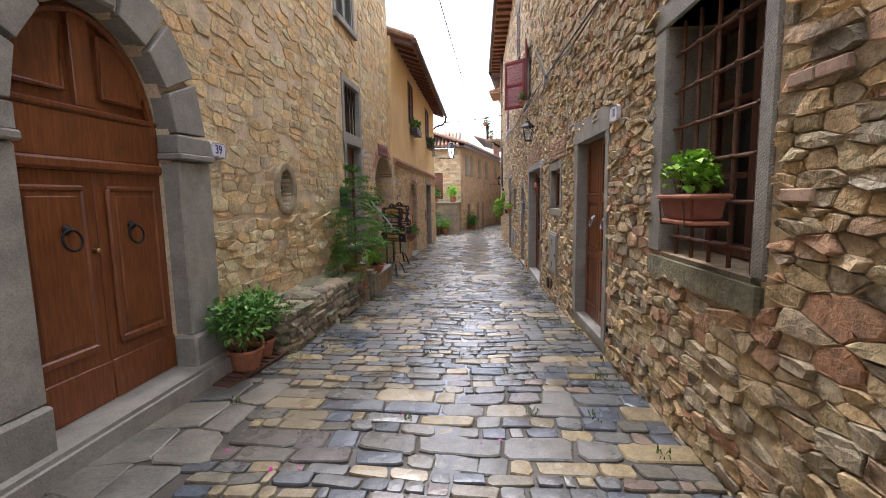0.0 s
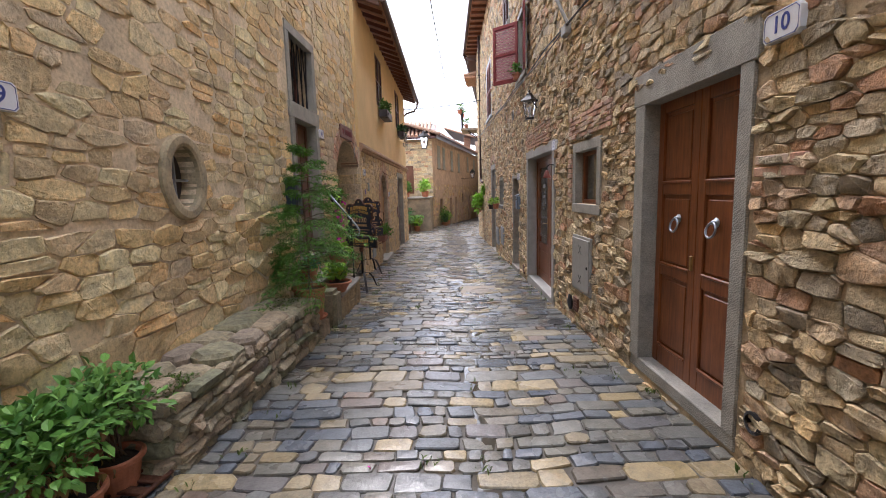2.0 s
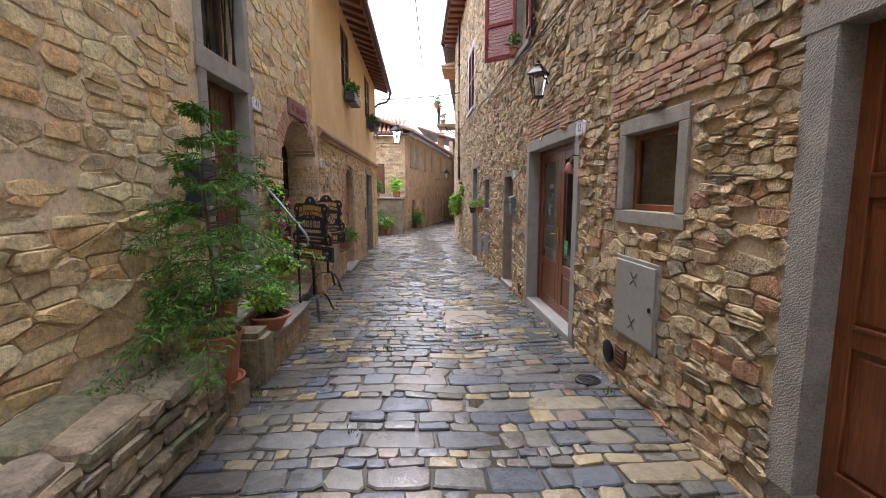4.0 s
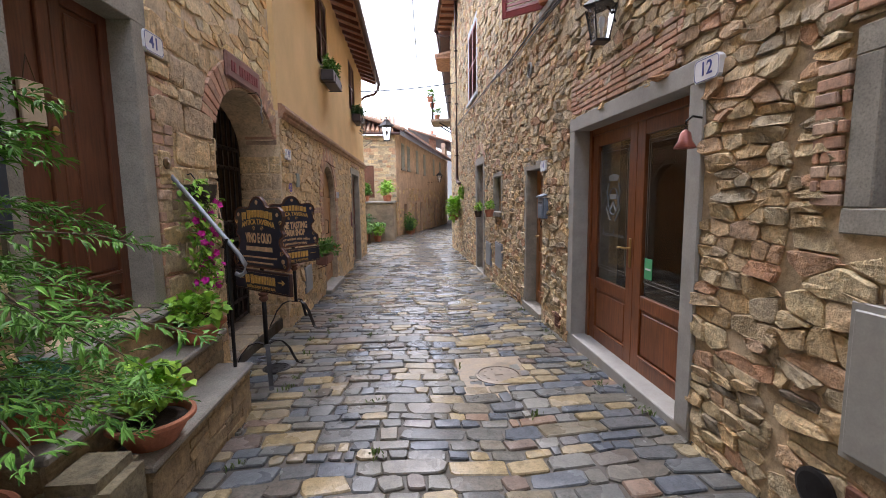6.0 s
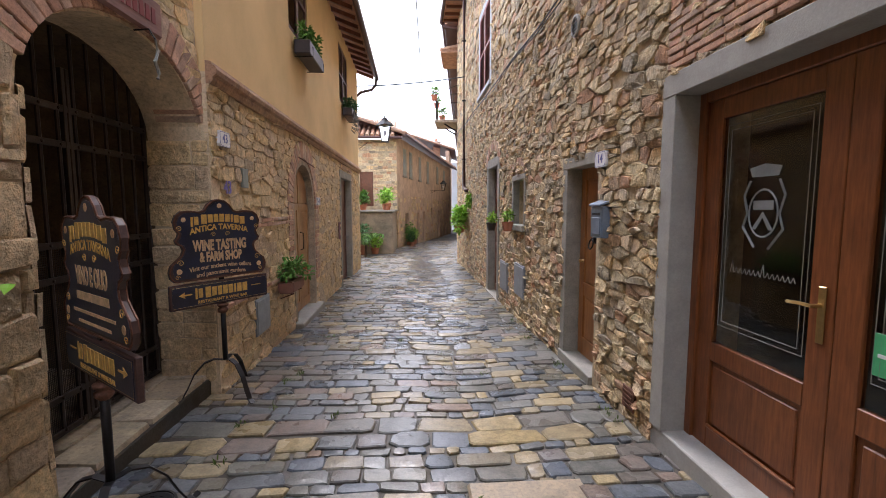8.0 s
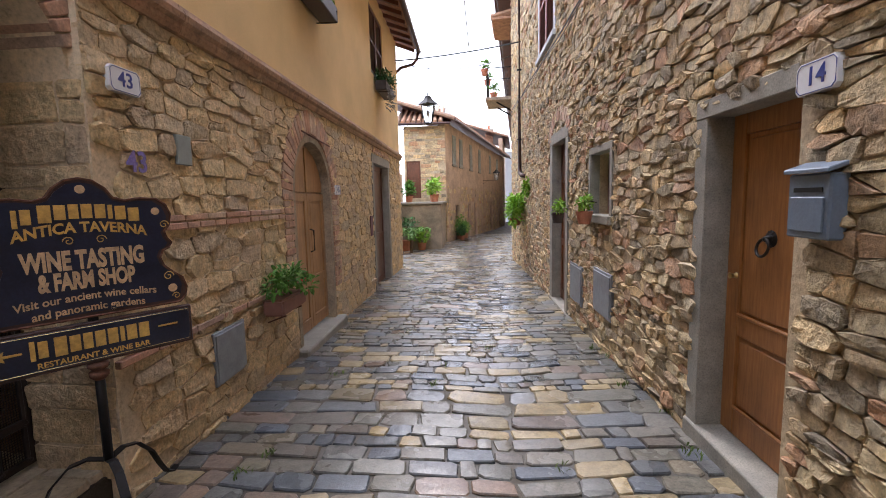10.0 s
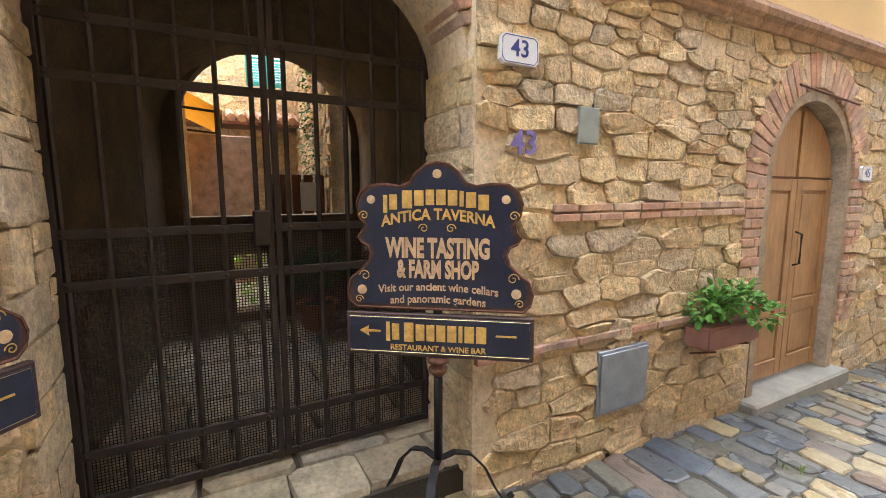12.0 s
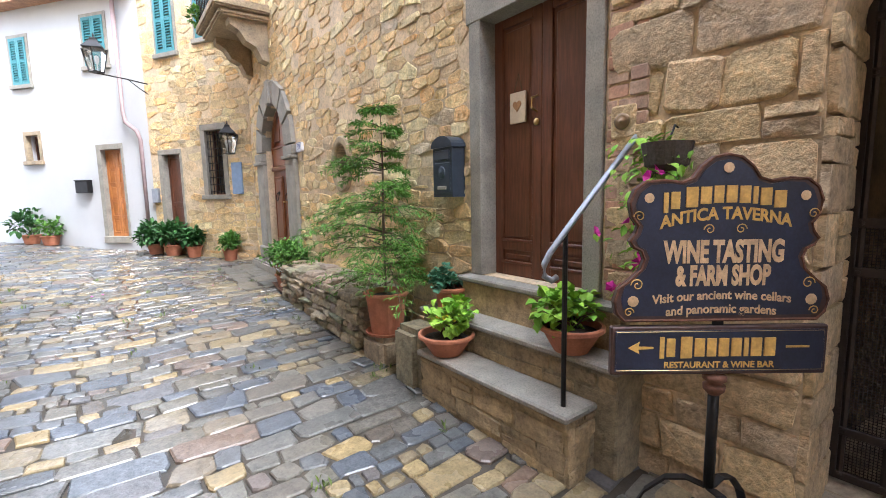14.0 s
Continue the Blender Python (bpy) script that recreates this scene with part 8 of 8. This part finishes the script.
# ---- covers in the street ----
def round_cover(x, y, r, label, mat, name="manhole_cover", slots=False):
    e = thing(name, pose(x, y, ground_z(x, y) + 0.004), label, "cover", "street covers", "structure")
    part("ring", lathe([(r * 1.12, -0.02), (r * 1.12, 0.006), (r, 0.008), (r, -0.01)], 28), mat, e)
    part("lid", lathe([(r * 0.97, -0.02), (r * 0.97, 0.004), (r * 0.9, 0.007), (r * 0.5, 0.006), (0.01, 0.006)], 28), mat, e)
    bm = box(-r * 0.2, r * 0.2, -0.02, 0.02, 0.004, 0.012, 0.002)
    for i in range(10):
        a = i * 0.62832
        box(r * 0.7 * math.cos(a) - 0.012, r * 0.7 * math.cos(a) + 0.012, r * 0.7 * math.sin(a) - 0.012, r * 0.7 * math.sin(a) + 0.012, 0.004, 0.01, bm=bm)
    part("studs", bm, IRON if slots else mat, e)
    return e


slab = thing("manhole_slab", pose(0.15, 10.05, ground_z(0.15, 10.05) + 0.001), "square tan stone slab round a manhole cover", "slab", kind="structure")
part("slab", box(-0.36, 0.36, -0.5, 0.48, -0.08, 0.0, 0.015), stone_mat("tan_slab", [(0.23, 0.18, 0.12), (0.23, 0.18, 0.12)], rough=(0.35, 0.7), bump=0.3, dist=0.006), slab)
round_cover(0.18, 10.03, 0.2, "round worn stone-filled manhole cover in the street", plain_mat("worn_stone_iron", (0.18, 0.14, 0.10), 0.5, 0.1, var=0.25))
round_cover(0.98, 7.68, 0.1, "small round black drain cover in the setts", IRON, "drain_cover", True)
round_cover(-2.02, 10.42, 0.12, "small round black drain cover by the gate", IRON, "drain_cover", True)


def ground_strip(name, pts, widths, lift, mat, label):
    bm = bmesh.new()
    rows = []
    for (x, y), w in zip(pts, widths):
        rows.append([bm.verts.new((x + s * w, y, ground_z(x + s * w, y) + lift - abs(s) * 0.004)) for s in (-1, -0.5, 0, 0.5, 1)])
    for a, b in zip(rows, rows[1:]):
        for j in range(4):
            bm.faces.new((a[j], a[j + 1], b[j + 1], b[j]))
    return tagged(mesh_object(name, bm, mat, smooth=True), label, "water", kind="structure")


WATER, nt, ln, bs = nodes_of("shallow_rain_water")
bs.inputs["Base Color"].default_value = (0.05, 0.045, 0.035, 1)
bs.inputs["Roughness"].default_value = 0.04
nn = noise_node(nt, ln, world_coord(nt), 14, 3)
bb = nt.new("ShaderNodeBump")
bb.inputs["Strength"].default_value, bb.inputs["Distance"].default_value = 0.06, 0.006
ln.new(nn.outputs[0], bb.inputs["Height"])
ln.new(bb.outputs[0], bs.inputs["Normal"])
rw = random.Random(17)
gy = [0.6 + 0.12 * i for i in range(64)]
gx = lambda y: float(np.interp(y, [0, 4.5, 7.2, 12, 20], [-0.27, -0.22, -0.05, -0.1, -0.1])) + 0.035 * math.sin(y * 3.1) + 0.02 * math.sin(y * 7.7)
ground_strip("water", [(gx(y), y) for y in gy], [max(0.03, 0.11 + 0.05 * math.sin(y * 2.3) + rw.uniform(-0.008, 0.008)) for y in gy], -0.004, WATER, "thin trickle of rain water down the middle of the street")
# fallen petals, weeds
rwd = random.Random(19)
pp = [(rwd.uniform(-1.9, 0.6), rwd.uniform(1.6, 4.5)) for _ in range(14)]
pet_ = tagged(mesh_object("fallen_petals", leaf_cloud(rwd, [((x, y, ground_z(x, y) + 0.012), (1, 0, 0)) for x, y in pp], 0.022, droop=0.0), PETAL), "fallen pink petals on the setts", "petals", kind="stuff")
wp = []
for _ in range(70):
    side = rwd.random()
    y = rwd.uniform(1.5, 16)
    x = rwd.uniform(1.0, 1.22) if side < 0.45 else (rwd.uniform(-1.95, -1.7) if side < 0.7 else rwd.uniform(-2.2, 1.1))
    for _ in range(rwd.randint(5, 16)):
        wp.append(((x + rwd.gauss(0, 0.03), y + rwd.gauss(0, 0.04), ground_z(x, y) + 0.004), (rwd.uniform(-0.5, 0.5), rwd.uniform(-0.5, 0.5), 1.2)))
tagged(mesh_object("weeds", leaf_cloud(rwd, wp, 0.02, long=2.2, droop=-0.2, wide=0.6), MOSS), "small green weeds and moss in the joints", "weeds", kind="stuff")

# ---- stones of the walls ----
U_ASH = L1.u(9.32)
WEST = [H39, H_OVAL, H41, H41_TOP, H41_UP, H_ARCH]
WEST_GAPS = {H39: 0.41, H_OVAL: 0.11, H41: 0.12, H41_TOP: 0.12, H41_UP: 0.1, H_ARCH: 0.27}
lay_rubble(L1, -0.4, 1.3, WEST, wall_left, RUBBLE_L, lambda p: 3.9 < p.y < 8.2, 11, u1=U_ASH, high=0.15, aspect=2.0, joint=0.014, depth=(0.008, 0.03), cover=0.02, wander=0.2, gaps=WEST_GAPS)
lay_rubble(L1, 1.3, 8.2, WEST, wall_left, RUBBLE_L, lambda p: 4.0 < p.y < 8 and p.z < 2.6, 16, u1=U_ASH, high=0.125, aspect=2.1, joint=0.02, depth=(0.003, 0.018), cover=0.12, wander=0.24, gaps=WEST_GAPS)
lay_masonry(L1, -0.4, 2.7, WEST, wall_left, ASHLAR, lambda p: p.y < 10.35, 17, u0=U_ASH, course=(0.12, 0.27), length=(0.2, 0.5), depth=(0.015, 0.045), wob=0.035, jit=0.08, split=0.15, joint=0.014, corner=0.4, edge=0.14)
lay_rubble(L1, 2.7, 8.2, WEST, wall_left, RUBBLE_L, lambda p: False, 18, u0=U_ASH, cover=0.1, high=0.12, aspect=2.1, joint=0.018, depth=(0.003, 0.018), wander=0.24, gaps=WEST_GAPS)
lay_masonry(Wall((-2.86, 12.1), (-2.34, 12.1)), -0.3, 1.95, [], wall_left, ASHLAR, lambda p: True, 19, course=(0.12, 0.26), length=(0.2, 0.5), depth=(0.006, 0.022), wob=0.015, jit=0.06, corner=0.4, joint=0.012)
lay_masonry(Wall((-2.42, 10.32), (-2.86, 10.32)), -0.3, 1.95, [], wall_left, ASHLAR, lambda p: True, 20, course=(0.12, 0.26), length=(0.2, 0.5), depth=(0.004, 0.014), wob=0.01, jit=0.05, corner=0.3, joint=0.01)
lay_rubble(L2, -1.0, 2.42, [H43, H45], wall_yellow_base, ASHLAR, lambda p: p.y < 15.5 and p.z < 2.3, 12, high=0.125, aspect=2.2, joint=0.013, depth=(0.01, 0.032), cover=0.01, wander=0.03, big=0.05, chink=0.16, gaps={H43: 0.02, H45: 0.16})
lay_rubble(LB, -0.2, 8.2, [HB_WIN, HB_DOOR, HB_UP, HB_UP2], wall_back, RUBBLE_L, lambda p: p.z < 2.0, 13, cover=0.12, grow=0.14, limit=150, high=0.13, aspect=2.1, joint=0.018, depth=(0.002, 0.018), wander=0.24, gap=0.1)
lay_rubble(COURT_SIDE, -0.3, 4.6, [], wall_court_side, RUBBLE_R, lambda p: False, 44, high=0.16, joint=0.03, depth=(0.01, 0.06), cover=0.1)
lay_rubble(COURT, 0.0, 5.5, [Hole(3.3, 4.1, 3.6, 4.8)], wall_court, ASHLAR, lambda p: False, 45, high=0.17, joint=0.02, depth=(0.005, 0.03))
lay_masonry(Wall((-1.93, 8.1), (-1.93, 9.44)), -0.4, 0.03, [], steps, STEP_STONE, lambda p: True, 41, course=(0.08, 0.2), length=(0.15, 0.45), depth=(0.002, 0.014), wob=0.01, name="riser_stone")
lay_masonry(Wall((-1.93, 9.44), (-2.45, 9.44)), -0.4, 0.03, [], steps, STEP_STONE, lambda p: True, 42, course=(0.08, 0.2), length=(0.12, 0.3), depth=(0.002, 0.014), wob=0.01, name="riser_stone")
lay_masonry(Wall((-2.17, 7.8), (-2.17, 9.58)), 0.075, 0.27, [], steps, STEP_STONE, lambda p: True, 43, course=(0.08, 0.1), length=(0.2, 0.5), depth=(0.002, 0.01), wob=0.005, name="riser_stone")
EAST_A, EAST_B = [H_GRATE, H10, H_SMALL], [H12, H14, H16W, H16, HR_RED, HR_SHUT, HR_HIGH]
lay_rubble(R0, -0.4, 8.6, EAST_A, wall_right_near, RUBBLE_R, lambda p: 2.2 < p.y < 4.7 and p.z < 2.6, 14, high=0.09, aspect=1.9, joint=0.011, depth=(0.01, 0.036), cover=0.02, grow=0.12, gap=0.13, wander=0.3)
lay_rubble(R1, -1.0, 8.6, EAST_B, wall_right_far, RUBBLE_R, lambda p: 8 < p.y < 13 and p.z < 2.4, 15, high=0.094, aspect=1.9, joint=0.011, depth=(0.01, 0.038), cover=0.02, wander=0.28, grow=0.12, gap=0.1, gaps={H14: 0.05, H16: 0.16})


# ---- setts of the street ----
def lay_street(x0, x1, y0, y1, seed, near, limit=300):
    rng = random.Random(seed)
    st = Stones(ground, SETT, "sett", near, limit)
    y = y0
    while y < y1:
        d = rng.uniform(0.1, 0.17) if rng.random() < 0.6 else rng.uniform(0.16, 0.25)
        x = x0(y) - rng.random() * 0.15
        lim = x1(y)
        bend = rng.uniform(-0.01, 0.01)
        while x < lim:
            wd = d * (rng.uniform(1.0, 2.4) if rng.random() < 0.75 else rng.uniform(0.6, 1.3))
            a, b = x, min(x + wd, lim + 0.05)
            x += wd
            if b - a < 0.05:
                continue
            warp = lambda px, py: (px + 0.04 * noise.noise((px * 1.5, py * 1.5, 5)), py + 0.1 * noise.noise((px * 0.6, py * 0.5, 2)) + 0.02 * noise.noise((px * 3.0, py * 3.0, 8)) + bend * px)
            j = rng.uniform(0.003, 0.009)
            pts, fs = stone_shape(rng, a + j, b - j, y + j, y + d - j, 0.0, -0.1, 0.0, warp, jit=0.1, edge=0.1, corner=0.6, rot=0.08)
            tilt, tx, ty = rng.uniform(-0.007, 0.005), rng.uniform(-0.04, 0.04), rng.uniform(-0.05, 0.05)
            cx, cy = (a + b) / 2, y + d / 2
            out = []
            for i, (px, py, _) in enumerate(pts):
                lift = (-0.06, -0.009, 0.0, 0.003)[min(i // 8, 3)]
                out.append((px, py, ground_z(px, py) + lift + tilt + tx * (px - cx) + ty * (py - cy)))
            st.add(out, fs, Vector((cx, cy, 0)))
        y += d
    st.finish()


def lay_flags(x0, x1, y0, y1, seed):
    """Large worn slabs between the doorstep and the setts."""
    rng = random.Random(seed)
    st = Stones(ground, stone_mat("damp_grey_flag", [(0.15, 0.145, 0.125), (0.19, 0.17, 0.135), (0.13, 0.13, 0.12)], rough=(0.3, 0.6), coarse=6, stain=0.4), "flagstone", lambda p: True, 60)
    y = y0
    while y < y1 - 0.1:
        d = min(rng.uniform(0.3, 0.55), y1 - y)
        x = x0
        while x < x1 - 0.08:
            wd_ = min(rng.uniform(0.25, 0.5), x1 - x)
            pts, fs = stone_shape(rng, x + 0.006, x + wd_ - 0.006, y + 0.006, y + d - 0.006, 0.0, -0.1, 0.0, lambda px, py: (px + 0.12 * noise.noise((px * 2.0, py * 2.0, 1)), py + 0.14 * noise.noise((px * 1.7, py * 1.7, 7))), jit=0.09, edge=0.06, corner=0.5, rot=0.2)
            st.add([(px, py, ground_z(px, py) + (-0.06, -0.006, 0.002, 0.003)[min(i // 8, 3)]) for i, (px, py, _) in enumerate(pts)], fs, Vector((x, y, 0)))
            x += wd_
        y += d
    st.finish()


lay_masonry(L3, -1.0, 5.1, [H_L3], wall_gable, RUBBLE_R, lambda p: False, 31, course=(0.12, 0.22), length=(0.2, 0.5), cover=0.1)
lay_masonry(R2, -2.0, 8.0, H_R2, wall_r2, RUBBLE_R, lambda p: False, 32, u0=24, course=(0.14, 0.26), length=(0.2, 0.5), cover=0.1)
lay_masonry(L4, -1.9, 2.0, H_L4, wall_far_row, RUBBLE_R, lambda p: False, 33, course=(0.14, 0.26), length=(0.25, 0.55), cover=0.6, depth=(0.005, 0.02))
left_edge = lambda y: float(np.interp(y, [-9, -1.35, 1.3, 12, 23, 24, 33, 34, 60], [4.6, -1.1, -2.6, -2.42, -2.35, -3.5, -3.5, -1.4, 4.0]))
right_edge = lambda y: float(np.interp(y, [-9, -4.4, 0.4, 8, 25, 25.2, 60], [8, 4.8, 1.36, 1.2, 1.2, 1.4, 5.4]))
lay_flags(-2.45, -1.72, 1.5, 3.75, 23)
lay_street(lambda y: -1.66 if 1.45 < y < 3.75 else left_edge(y), right_edge, -7.5, 42.0, 21, lambda p: 3.0 < p.y < 6.5)
